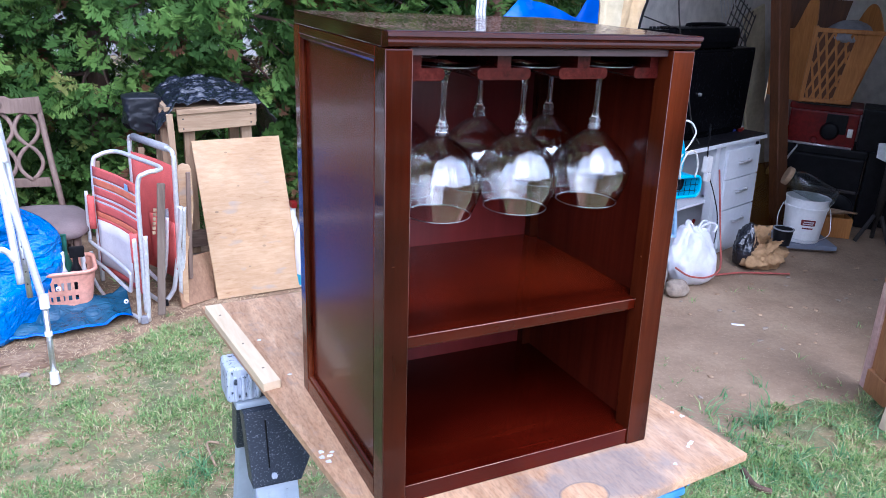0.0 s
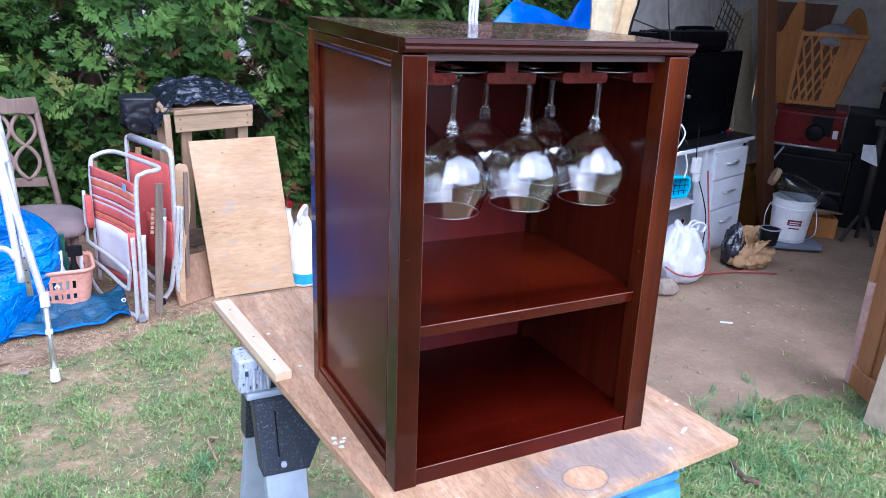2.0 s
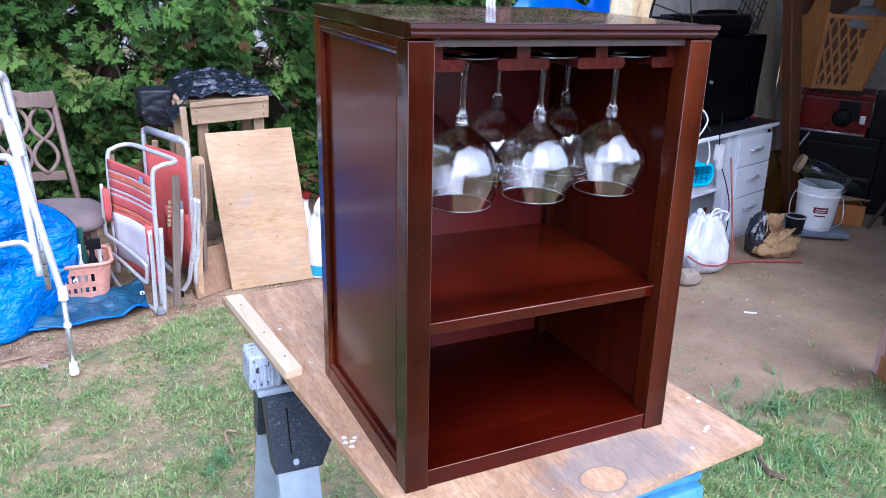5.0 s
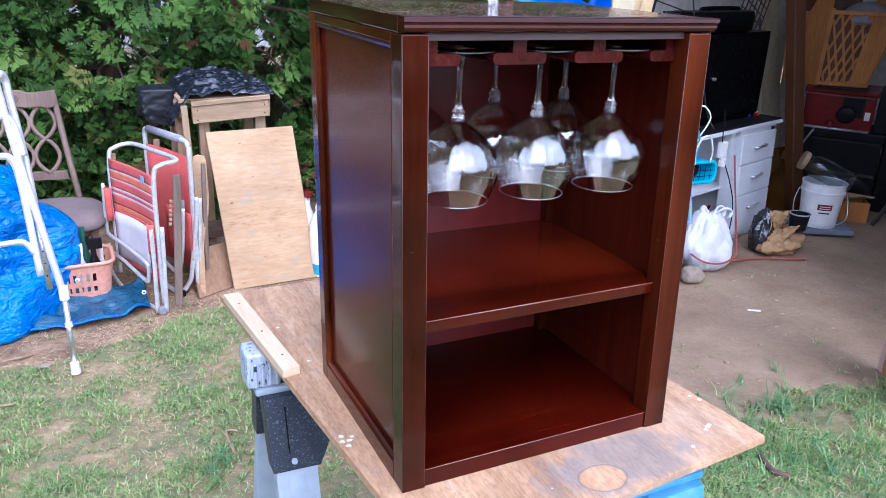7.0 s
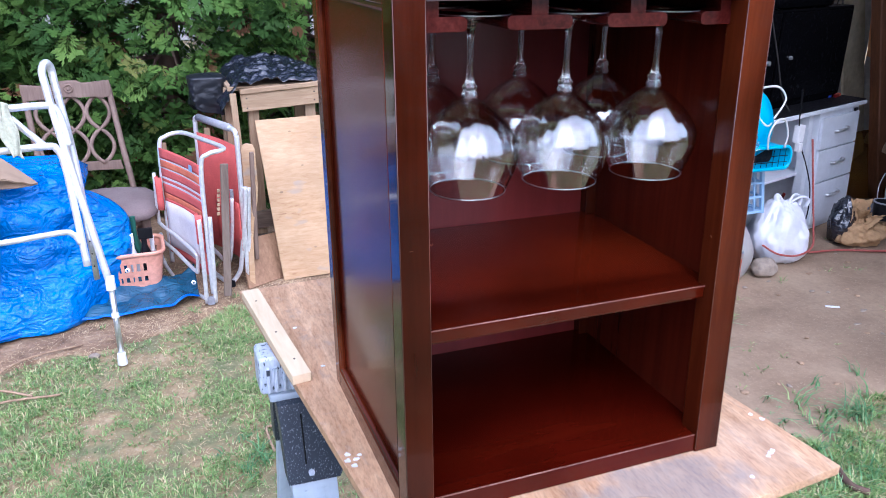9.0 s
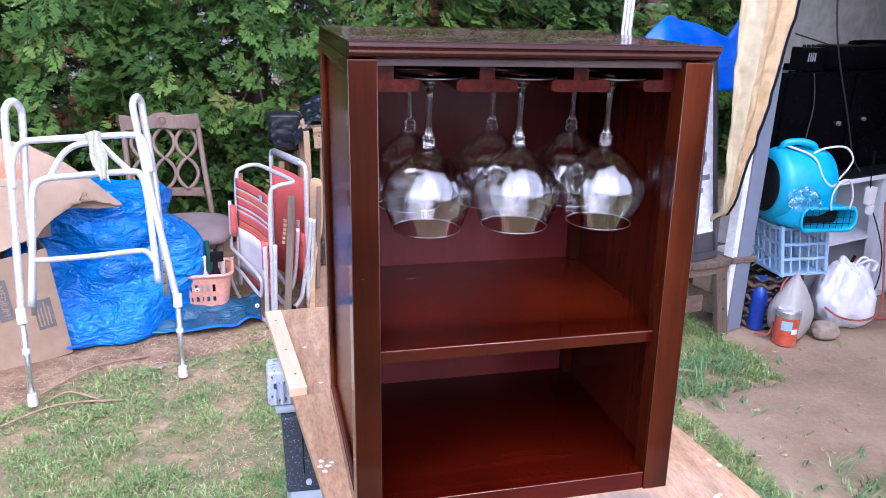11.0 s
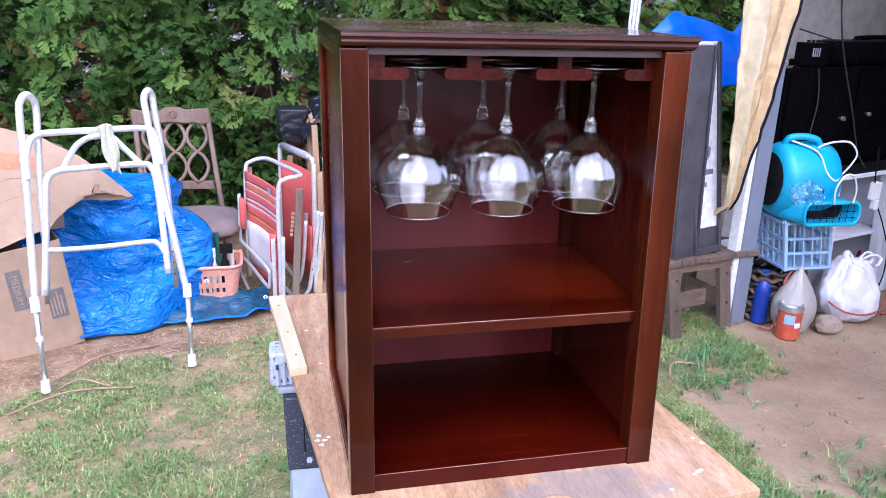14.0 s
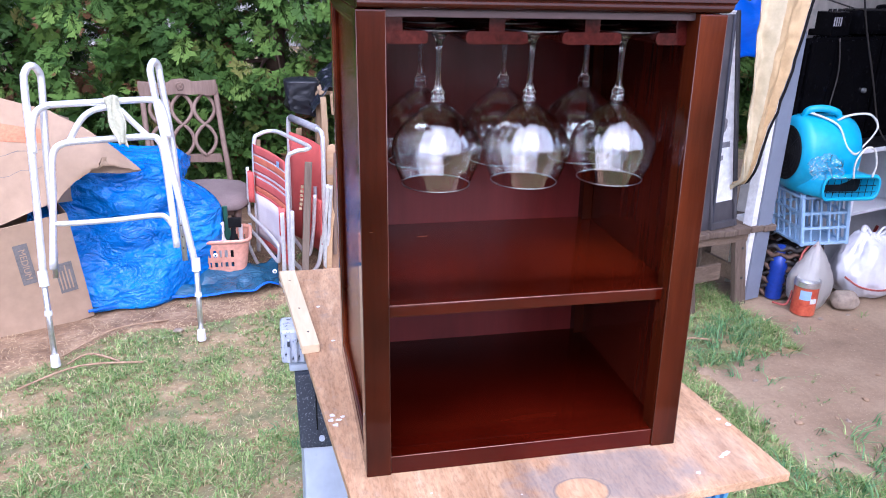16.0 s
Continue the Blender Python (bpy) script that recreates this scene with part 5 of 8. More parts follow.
def build_beach_chairs():
    def placed(base, face, w):
        o, d = Vector(base), Vector(face).normalized()
        n = Vector((d.y, -d.x, 0))
        return lambda s, q, z: tuple(o + d * (s * w) + n * q + Vector((0, 0, z)))

    def rod(t, name, pts, r=0.008, mat=None, lab="", flat=1.0):
        return part(name, tube(smooth_path(pts, 6), r, 10, flat=flat), mat or alu_white, t, lab, smooth=True)

    def cloth(t, P, s0, s1, q, z0, z1, mat, lab="", sag=0.010, name="webbing", skew=0.0):
        return part(name, sheet(lambda u, v: P(s0 + (s1 - s0) * u, q - sag * math.sin(math.pi * u), z0 + (z1 - z0) * v + skew * u), 10, 4, 0.003), mat, t, lab, smooth=True)
    P = placed((0.138, 3.36, 0.0), (0.135, -0.35, 0), 0.37)
    h = 0.605
    t = thing("beach_chair", (0.138, 3.36, 0.0), "folded aluminium beach chair with coral red and white striped webbing", "folding chair", "folded beach chairs")
    rod(t, "back_frame", [P(0, 0, 0.06), P(0, 0, 0.30), P(0, -0.005, h - 0.05), P(0.02, -0.03, h - 0.005), P(0.12, -0.085, h + 0.01), P(0.5, -0.105, h + 0.005), P(0.9, -0.115, h), P(1.02, -0.085, h), P(1.03, -0.03, h - 0.005), P(1.0, -0.005, h - 0.05), P(1, 0, 0.30), P(1, 0, 0.04)], 0.009)
    z = h - 0.045
    for k, (hh, mat) in enumerate(((0.042, red_cloth), (0.006, white_mesh), (0.030, orange_stripe), (0.005, white_mesh), (0.034, red_cloth), (0.009, white_mesh), (0.012, red_cloth), (0.009, white_mesh), (0.040, red_cloth), (0.022, orange_stripe), (0.034, red_cloth), (0.007, white_mesh), (0.05, orange_stripe), (0.06, red_cloth), (0.02, orange_stripe), (0.07, red_cloth))):
        cloth(t, P, 0.02, 0.98, 0.0, z - hh + 0.0005, z, mat, "coral red and white striped webbing" if k == 0 else "")
        z -= hh
    cloth(t, P, 0.10, 0.84, 0.010, 0.15, 0.345, white_mesh, "faded white canvas pocket", name="pocket")
    for s, z0, z1 in ((-0.035, 0.30, 0.44), (0.90, 0.25, 0.37)):
        part("side_fold", sheet(lambda u, v, s=s, z0=z0, z1=z1: P(s + 0.10 * u, 0.014 + 0.02 * math.sin(math.pi * u), z0 + (z1 - z0) * v), 8, 4, 0.003), red_cloth, t, smooth=True)
    rod(t, "seat_frame", [P(-0.08, 0.02, 0.45), P(-0.07, 0.025, 0.26), P(0.0, 0.028, 0.235), P(0.4, 0.03, 0.225), P(0.82, 0.032, 0.205), P(0.88, 0.03, 0.185), P(0.86, 0.03, 0.14), P(0.8, 0.03, 0.12), P(0.3, 0.028, 0.15), P(-0.02, 0.026, 0.16), P(-0.08, 0.025, 0.19)], 0.0075)
    rod(t, "leg_frame", [P(-0.05, 0.035, 0.15), P(-0.02, 0.04, 0.09), P(0.2, 0.035, 0.03), P(0.55, 0.03, 0.012), P(0.95, 0.02, 0.012)], 0.0075)
    rod(t, "side_tube", [P(1.02, 0.03, 0.355), P(1.02, 0.03, 0.2), P(1.0, 0.03, 0.006)], 0.0105, flat=0.55)
    rod(t, "side_tube", [P(1.05, -0.01, 0.36), P(1.05, -0.005, 0.2), P(1.04, 0.0, 0.006)], 0.0085)
    part("armrest", bar(P(1.06, -0.05, 0.02), P(1.04, -0.09, 0.555), 0.030, 0.010, None, 0.003, (0, 1, 0)), grey_wood_z, t, "weathered wooden armrest")
    for k in range(6):
        part("notch", box(-0.006, 0.006, -0.006, 0.006, -0.006, 0.006, 0.002, m=Matrix.Translation(P(1.0, -0.055 - 0.002 * k, 0.36 + 0.018 * k))), pallet_z, t)
    part("armrest", bar(P(-0.05, -0.02, 0.14), P(-0.06, -0.03, 0.57), 0.026, 0.010, None, 0.003, (0, 1, 0)), pallet_z, t, "wooden armrest")
    part("foot", box(-0.014, 0.014, -0.012, 0.012, 0.0, 0.03, 0.004, m=Matrix.Translation(P(1.02, 0.015, 0.0))), grey_plastic, t)
    part("badge", box(-0.012, 0.012, -0.001, 0.001, -0.012, 0.012, 0.0005, m=Matrix.Translation(P(0.8, 0.006, 0.535)) @ Matrix.Rotation(radians(-69), 4, "Z")), pale_blue, t, "small pale blue badge")
    P = placed((0.296, 3.46, 0.0), (0.145, -0.36, 0), 0.345)
    h = 0.655
    t = thing("beach_chair", (0.296, 3.46, 0.0), "folded aluminium beach chair with plain coral canvas and foam grip", "folding chair", "folded beach chairs")
    rod(t, "back_frame", [P(0, 0, 0.06), P(0, 0, 0.30), P(0, 0, h - 0.06), P(0.01, 0, h - 0.015), P(0.08, 0, h), P(0.5, 0, h), P(0.92, 0, h), P(1.0, 0, h - 0.02), P(1.01, 0, h - 0.06), P(1.0, 0, 0.30), P(1, 0, 0.04)], 0.010)
    part("foam_grip", tube([P(0.10, 0, h + 0.002), P(0.86, 0, h + 0.002)], 0.0155, 14), grey_plastic, t, "grey foam grip", smooth=True)
    cloth(t, P, 0.02, 0.98, 0.0, 0.10, h - 0.065, red_cloth, "plain coral red canvas", 0.014)
    cloth(t, P, 0.45, 1.02, 0.016, 0.16, 0.36, red_cloth, "canvas pocket", 0.004, "pocket")
    rod(t, "seat_frame", [P(0.93, 0.03, 0.38), P(0.9, 0.035, 0.25), P(0.82, 0.04, 0.12), P(0.7, 0.04, 0.085), P(0.4, 0.035, 0.10), P(0.05, 0.03, 0.13)], 0.0085)
    rod(t, "leg_frame", [P(1.05, -0.01, 0.43), P(1.03, 0.0, 0.30), P(0.98, 0.02, 0.12), P(0.95, 0.03, 0.06), P(0.86, 0.06, 0.014), P(0.5, 0.06, 0.012), P(0.1, 0.05, 0.03)], 0.0095)
    rod(t, "side_tube", [P(1.03, -0.03, 0.42), P(1.01, -0.02, 0.24), P(1.0, -0.01, 0.012)], 0.010, flat=0.55)
    part("armrest", bar(P(0.98, -0.05, 0.10), P(1.0, -0.06, 0.56), 0.018, 0.010, None, 0.003, (0, 1, 0)), chair_wood, t, "weathered wooden armrest")
    part("armrest", bar(P(0.02, -0.03, 0.2), P(0.0, -0.05, 0.60), 0.026, 0.010, None, 0.003, (0, 1, 0)), pallet_z, t, "wooden armrest")
    part("cup_rod", tube([P(0.88, 0.02, 0.37), P(0.88, 0.02, 0.41)], 0.008, 10), grey_plastic, t)
    part("foot", box(-0.014, 0.014, -0.012, 0.012, 0.0, 0.03, 0.004, m=Matrix.Translation(P(0.9, 0.06, 0.0))), dark_plastic, t)
    # a wooden slatted arm leaning beside them
    out = [(-0.012, 0.0), (0.010, 0.0), (0.020, 0.20), (0.032, 0.28), (0.052, 0.35), (0.060, 0.42), (0.062, 0.565), (0.055, 0.585), (0.030, 0.592), (0.012, 0.585), (0.006, 0.56), (0.004, 0.40), (-0.004, 0.22)]
    s = prism(out, -0.007, 0.007, 0.003, None, Matrix.Translation((0.438, 3.12, 0.0)) @ Matrix.Rotation(radians(-9), 4, "X") @ Matrix.Rotation(radians(90), 4, "X"))
    solo("timber_offcut", s, plywood, (0.42, 3.17, 0), "pale wooden chair arm standing upright by the folded chairs", "wooden part")


build_beach_chairs()


def build_pallet_table():
    t = thing("wooden_crate_stand", (0.66, 3.55, 0), "rough pine stand of nailed boards with a black bag over it", "stand")
    part("front_board", bar((0.478, 3.345, 0.722), (0.80, 3.345, 0.742), 0.075, 0.02, None, 0.002, (0, 1, 0)), pallet, t)
    part("front_cap", bar((0.475, 3.35, 0.768), (0.803, 3.35, 0.788), 0.02, 0.05, None, 0.002, (0, 1, 0)), pallet, t)
    part("side_board", bar((0.44, 3.37, 0.735), (0.42, 3.75, 0.735), 0.06, 0.02, None, 0.002, (1, 0, 0)), pallet, t)
    part("side_board", bar((0.80, 3.36, 0.745), (0.80, 3.75, 0.745), 0.06, 0.02, None, 0.002, (1, 0, 0)), pallet, t)
    part("top", box(0.43, 0.80, 3.36, 3.76, 0.768, 0.785, 0.002), pallet, t)
    for x, y in ((0.53, 3.40), (0.77, 3.40), (0.45, 3.70), (0.78, 3.70), (0.44, 3.42)):
        part("leg", box(x - 0.022, x + 0.022, y - 0.018, y + 0.018, 0.0, 0.766, 0.003), pallet_z, t)
    part("lower_board", bar((0.47, 3.365, 0.20), (0.74, 3.365, 0.225), 0.075, 0.018, None, 0.002, (0, 1, 0)), grey_wood, t)
    part("lower_board", bar((0.47, 3.365, 0.11), (0.74, 3.365, 0.115), 0.05, 0.018, None, 0.002, (0, 1, 0)), grey_wood, t)
    for x, z in ((0.50, 0.74), (0.50, 0.70), (0.78, 0.755), (0.78, 0.72)):
        part("nail_head", lathe([(0, 0), (0.0035, 0), (0.003, 0.002), (0, 0.003)], n=8, m=Matrix.Translation((x, 3.3345, z)) @ Matrix.Rotation(radians(90), 4, "X")), dark_metal, t)
    solo("upright_lath", bar((0.47, 3.30, 0.0), (0.445, 3.325, 0.765), 0.026, 0.012, None, 0.002, (0, 1, 0)), pallet_z, (0.46, 3.31, 0), "thin pine lath standing against the stand", "lath")

    def bag(u, v):
        x = 0.395 + 0.50 * u
        y = 3.335 + 0.46 * v
        e = max(0.0, 0.16 - u) / 0.16
        r = max(0.0, u - 0.86) / 0.14
        f = max(0.0, 0.12 - v) / 0.12
        z = 0.797 + 0.036 * math.sin(math.pi * min(1, max(0, (u - 0.1) / 0.8))) * (0.2 + v) + 0.030 * abs(nz(u * 4, v * 5, 1, 1.4)) + 0.020 * abs(nz(u * 9, v * 12, 4, 1.3)) + 0.007 * abs(nz(u * 22, v * 28, 7, 1.3))
        z -= 0.10 * e ** 1.2 + 0.20 * r * (0.4 + v) + 0.012 * f
        return (x, y + 0.02 * nz(u * 4, v * 3, 9), z)
    solo("black_plastic_bag", sheet(bag, 120, 80, 0.002), bin_bag, (0.6, 3.56, 0.79), "crinkled black plastic bag spread over the pine stand", "plastic bag", smooth=True)

    def hanging(u, v):
        # the closed outline of a slack bag, gathered under the top edge and open below
        q = 2 * math.pi * u
        k = 1.0 if v < 0.94 else 1.0 - (v - 0.94) / 0.06
        rx, ry = 0.076 + 0.006 * math.sin(3 * q + 4 * v), 0.080 + 0.006 * math.sin(5 * q)
        cx, cy = math.copysign(abs(math.cos(q)) ** 0.55, math.cos(q)), math.copysign(abs(math.sin(q)) ** 0.55, math.sin(q))
        low = 0.672 + 0.022 * math.sin(2 * q + 1.0) + 0.02 * nz(u * 5, 0, 3)
        fold = 0.006 * nz(math.cos(q) * 3, math.sin(q) * 3 + v * 2, v * 4, 1.6) * (1.3 - v)
        return (0.364 + (rx * cx + fold) * k, 3.562 + (ry * cy + fold) * k, low + (0.806 - low) * min(1.0, v / 0.94) + 0.012 * max(0.0, v - 0.94) / 0.06)
    solo("black_plastic_bag", sheet(hanging, 72, 40, 0.002), slack_bag, (0.365, 3.56, 0.66), "slack black plastic bag hanging from the corner of the pine stand", "plastic bag", smooth=True)
    # leaning plywood sheet
    b = bmesh.new()
    lo, hi = (Vector((0.571, 3.138, 0.0)), Vector((0.946, 3.157, 0.0))), (Vector((0.523, 3.31, 0.653)), Vector((0.897, 3.33, 0.657)))
    n = Vector((-0.02, 0.967, -0.255)) * 0.013
    vs = [b.verts.new(p) for p in (lo[0], lo[1], hi[1], hi[0])]
    ws = [b.verts.new(v.co + n) for v in vs]
    b.faces.new(vs)
    b.faces.new(ws[::-1])
    for i in range(4):
        b.faces.new((vs[i], vs[(i + 1) % 4], ws[(i + 1) % 4], ws[i]))
    pl = solo("plywood_sheet", b, plywood, (0.75, 3.1, 0), "pale plywood sheet with knots leaning on the pine stand", "plywood")
    for x, z, r in ((0.60, 0.36, 0.008), (0.70, 0.46, 0.006), (0.79, 0.20, 0.008), (0.66, 0.60, 0.006), (0.72, 0.12, 0.006)):
        y = 3.138 + 0.052 * (x - 0.571 + 0.05 * z / 0.65) + 0.172 * z / 0.655 - 0.0012
        part("knot", lathe([(0, 0), (r, 0), (r * 0.9, 0.0008), (0, 0.001)], n=14, m=Matrix.Translation((x, y, z)) @ Matrix.Rotation(radians(75.3), 4, "X") @ Matrix.Scale(0.6, 4, (0, 1, 0))), pallet, pl, "dark knot")


build_pallet_table()


def build_jugs():
    j = thing("plastic_jug", (0.985, 3.19, 0), "white plastic jug with blue liquid and a red cap", "jug")
    part("body", lathe([(0, 0), (0.055, 0.0), (0.06, 0.012), (0.06, 0.20), (0.055, 0.25), (0.03, 0.30), (0.018, 0.325), (0.018, 0.345), (0, 0.345)], (0.985, 3.19, 0), 24), white_plastic, j, smooth=40)
    part("handle", tube(smooth_path([(0.955, 3.14, 0.30), (0.94, 3.12, 0.34), (0.965, 3.12, 0.385), (0.985, 3.15, 0.37), (0.985, 3.17, 0.33)], 5), 0.009, 8), white_plastic, j, smooth=True)
    part("liquid_band", lathe([(0.0608, 0.012), (0.0612, 0.02), (0.0612, 0.055), (0.0608, 0.06)], (0.985, 3.19, 0), 24), surf("blue_liquid", (0.03, 0.28, 0.42), (0.05, 0.36, 0.5), 8), j, "pale blue liquid level")
    part("cap", lathe([(0, 0.345), (0.02, 0.345), (0.02, 0.372), (0, 0.372)], (0.985, 3.19, 0), 18), red_plastic, j)
    s = thing("spray_bottle", (0.935, 3.26, 0), "white spray bottle with a red trigger head", "bottle")
    part("body", lathe([(0, 0), (0.03, 0), (0.03, 0.26), (0.014, 0.31), (0.014, 0.35), (0, 0.35)], (0.935, 3.26, 0), 18), white_plastic, s, smooth=40)
    part("head", box(0.922, 0.948, 3.225, 3.268, 0.35, 0.378, 0.005), red_plastic, s)


build_jugs()


# ---- the open shed ----
SHED = Matrix.Translation((2.23, 2.65, 0)) @ Matrix.Rotation(radians(17), 4, "Z")


def wall_between(name, a, b, z0, z1, thick, mat, label):
    p, q = Vector((*a, 0)), Vector((*b, 0))
    d = (q - p).normalized()
    n = Vector((-d.y, d.x, 0)) * thick
    bm = prism([(p.x, p.y), (q.x, q.y), (q.x + n.x, q.y + n.y), (p.x + n.x, p.y + n.y)], z0, z1, 0.003)
    return solo(name, bm, mat, (p.x, p.y, z0), label, "wall", kind="structure")


def build_shed():
    wall_between("wall_west", (2.235, 2.80), (2.93, 3.66), 0, 2.4, 0.05, wall_paint, "stained white side wall of the shed")
    wall_between("wall_north", (2.90, 3.69), (5.04, 4.345), 0, 2.4, 0.06, wall_paint, "stained white back wall of the shed")
    wall_between("wall_east", (5.04, 4.34), (5.9, 1.0), 0, 2.4, 0.06, wall_paint, "stained white end wall of the shed")
    # Added out of view, so that daylight enters only from the viewer's side.
    wall_between("wall_south_blocker", (5.95, 0.78), (2.95, 1.35), 0, 2.4, 0.05, wall_paint, "unseen south wall added to keep side light out of the shed")
    # Added roof, never in view; its front edge sets how dark the shed gets.
    roof = prism([(2.50, 1.40), (6.0, 0.7), (6.0, 4.8), (2.50, 3.75)], 2.403, 2.46, 0.004)
    solo("shed_shade_roof", roof, grey_wood, (4, 3, 2.403), "unseen flat roof added to darken the shed", "roof", kind="structure")
    j = thing("door_1", (2.23, 2.65, 0), "short grey painted door post with a white edge strip", "door jamb", kind="structure")
    part("jamb", box(-0.068, 0.014, -0.008, 0.05, 0.0, 1.115, 0.003), jamb_grey, j, turn=SHED)
    part("edge_strip", box(-0.100, -0.070, 0.0, 0.045, 0.0, 1.07, 0.002), white_paint, j, turn=SHED)
    part("inner_strip", box(0.016, 0.026, 0.005, 0.045, 0.0, 1.11, 0.002), jamb_grey, j, turn=SHED)
    b = bar((3.995, 3.169, 0.0), (3.447, 3.227, 2.4), 0.085, 0.07, None, 0.006, (0, 1, 0))
    solo("wooden_post", b, dark_post_wood, (3.99, 3.17, 0), "dark brown stained wooden post leaning under the roof", "post")


build_shed()


def build_bench():
    b = thing("slatted_bench", (2.03, 2.62, 0), "low weathered grey bench of slats beside the shed door", "bench")
    o, d = Vector((1.775, 2.545, 0)), Vector((0.49, 0.10, 0)).normalized()
    n = Vector((-d.y, d.x, 0))
    L = 0.50
    for k in range(7):
        a = o + d * (L * (k + 0.5) / 7)
        bm = bar(a - n * 0.01 + Vector((0, 0, 0.322 + 0.002 * (k % 3))), a + n * 0.24 + Vector((0, 0, 0.325)), L / 7 - 0.004, 0.026, None, 0.003)
        part("slat", bm, grey_wood_z, b)
    part("apron", bar(o + d * 0.03 + n * 0.02 + Vector((0, 0, 0.29)), o + d * (L - 0.03) + n * 0.02 + Vector((0, 0, 0.29)), 0.035, 0.018, None, 0.002, tuple(n)), grey_wood, b)
    for s in (0.12, 0.66):
        for f, e in ((0.03, -0.015), (0.2, 0.235)):
            q = o + d * (L * s)
            part("leg", bar(q + n * e + Vector((0.015, 0, 0)), q + n * f + Vector((0, 0, 0.309)), 0.058, 0.03, None, 0.003, tuple(n)), grey_wood_z, b)
        for z in (0.12, 0.245):
            q = o + d * (L * s) + n * (-0.033 + 0.05 * z / 0.3) + Vector((0.012, 0, z))
            part("bolt", lathe([(0, 0), (0.006, 0), (0.0055, 0.003), (0, 0.004)], n=10, m=Matrix.Translation(q) @ Matrix.Rotation(math.atan2(d.y, d.x), 4, "Z") @ Matrix.Rotation(radians(90), 4, "X")), dark_metal, b, "rusty bolt head")
        q = o + d * (L * s)
        part("leg_brace", bar(q + Vector((0, 0, 0.13)), q + n * 0.22 + Vector((0, 0, 0.13)), 0.07, 0.018, None, 0.002, tuple(d)), grey_wood, b)
    part("stretcher", bar(o + d * 0.06 + n * 0.012 + Vector((0, 0, 0.15)), o + d * 0.24 + n * 0.012 + Vector((0, 0, 0.155)), 0.07, 0.016, None, 0.002, tuple(n)), grey_wood, b)


build_bench()


def leaning(p0, p1, h, back, thick, bm=None, bev=0.002):
    """A board standing on the line p0 to p1 whose top leans by back."""
    p0, p1 = Vector(p0), Vector(p1)
    d = (p1 - p0).normalized()
    up = (Vector((0, 0, h)) + Vector(back)).normalized()
    n = d.cross(up).normalized()
    m = Matrix((d, up, n)).transposed().to_4x4()
    m.translation = p0
    hh = (Vector((0, 0, h)) + Vector(back)).length
    return box(0, (p1 - p0).length, 0, hh, -thick, 0, bev, bm, 1, m), m, hh


def build_pictures():
    bm, m, hh = leaning((1.820, 2.565, 0.339), (1.945, 2.61, 0.339), 0.835, (-0.02, 0.03, 0), 0.022)
    t = thing("slate_panel", (1.88, 2.58, 0.339), "slate-grey panel board leaning upright on the bench", "panel")
    part("board", bm, slate_frame, t)
    part("edge_trim", box(0.118, 0.130, 0, hh, 0.001, 0.010, 0.002, None, 1, m), surf("dark_trim", (0.02, 0.022, 0.035), (0.045, 0.048, 0.065), 9, 0.5), t)
    f = thing("framed_print", (2.0, 2.62, 0.339), "framed grey car print with white border leaning on the bench", "picture")
    bm, m, hh = leaning((1.925, 2.60, 0.339), (2.075, 2.655, 0.339), 0.845, (-0.095, 0.06, 0), 0.012)
    W = 0.16
    part("backing", bm, slate_frame, f)
    part("print", box(0.012, W - 0.018, 0.11, hh - 0.010, 0.0005, 0.003, 0, None, 1, m), print_paper, f, "white-bordered glossy print")
    part("frame_side", box(W - 0.016, W, 0, hh, 0.0, 0.014, 0.002, None, 1, m), slate_frame, f)
    part("frame_side", box(0.0, 0.011, 0, hh, 0.0, 0.014, 0.002, None, 1, m), slate_frame, f)
    part("frame_bottom", box(0.012, W - 0.017, 0, 0.028, 0.0, 0.014, 0.002, None, 1, m), slate_frame, f)
    part("frame_top", box(0.012, W - 0.017, hh - 0.009, hh, 0.0, 0.006, 0.001, None, 1, m), white_paint, f)
    car = bmesh.new()
    prism([(0.02, 0.40), (0.10, 0.405), (0.105, 0.44), (0.085, 0.45), (0.07, 0.48), (0.03, 0.485), (0.02, 0.46)], 0.0031, 0.0036, 0, car, m)
    box(0.015, 0.12, 0.33, 0.352, 0.0031, 0.0036, 0, car, 1, m)
    box(0.015, 0.08, 0.28, 0.30, 0.0031, 0.0036, 0, car, 1, m)
    lathe([(0, 0), (0.016, 0.0), (0.016, 0.0005), (0, 0.0006)], n=16, bm=car, m=m @ Matrix.Translation((0.078, 0.405, 0.0036)))
    part("printed_shapes", car, print_dark, f, "grey printed car shapes")
    g = box(0, 0.13, -0.03, 0.03, 0, 0.022, 0.006, None, 2, Matrix.Translation((2.13, 2.69, 0.3385)) @ Matrix.Rotation(radians(15), 4, "Z"))
    solo("white_tool", g, white_plastic, (2.2, 2.69, 0.3385), "small white plastic scraper lying on the bench end", "tool", smooth=30)


build_pictures()
brown_board = wood("brown_board", ((0.28, (0.17, 0.085, 0.04)), (0.5, (0.32, 0.18, 0.095)), (0.72, (0.46, 0.29, 0.165))), "z", 5, 0.7)
solo("offcut_board", leaning((0.420, 3.095, 0.0), (0.578, 3.172, 0.0), 0.172, (-0.008, 0.11, 0), 0.014)[0], brown_board, (0.5, 3.13, 0), "brown board offcut propped on the soil", "board")


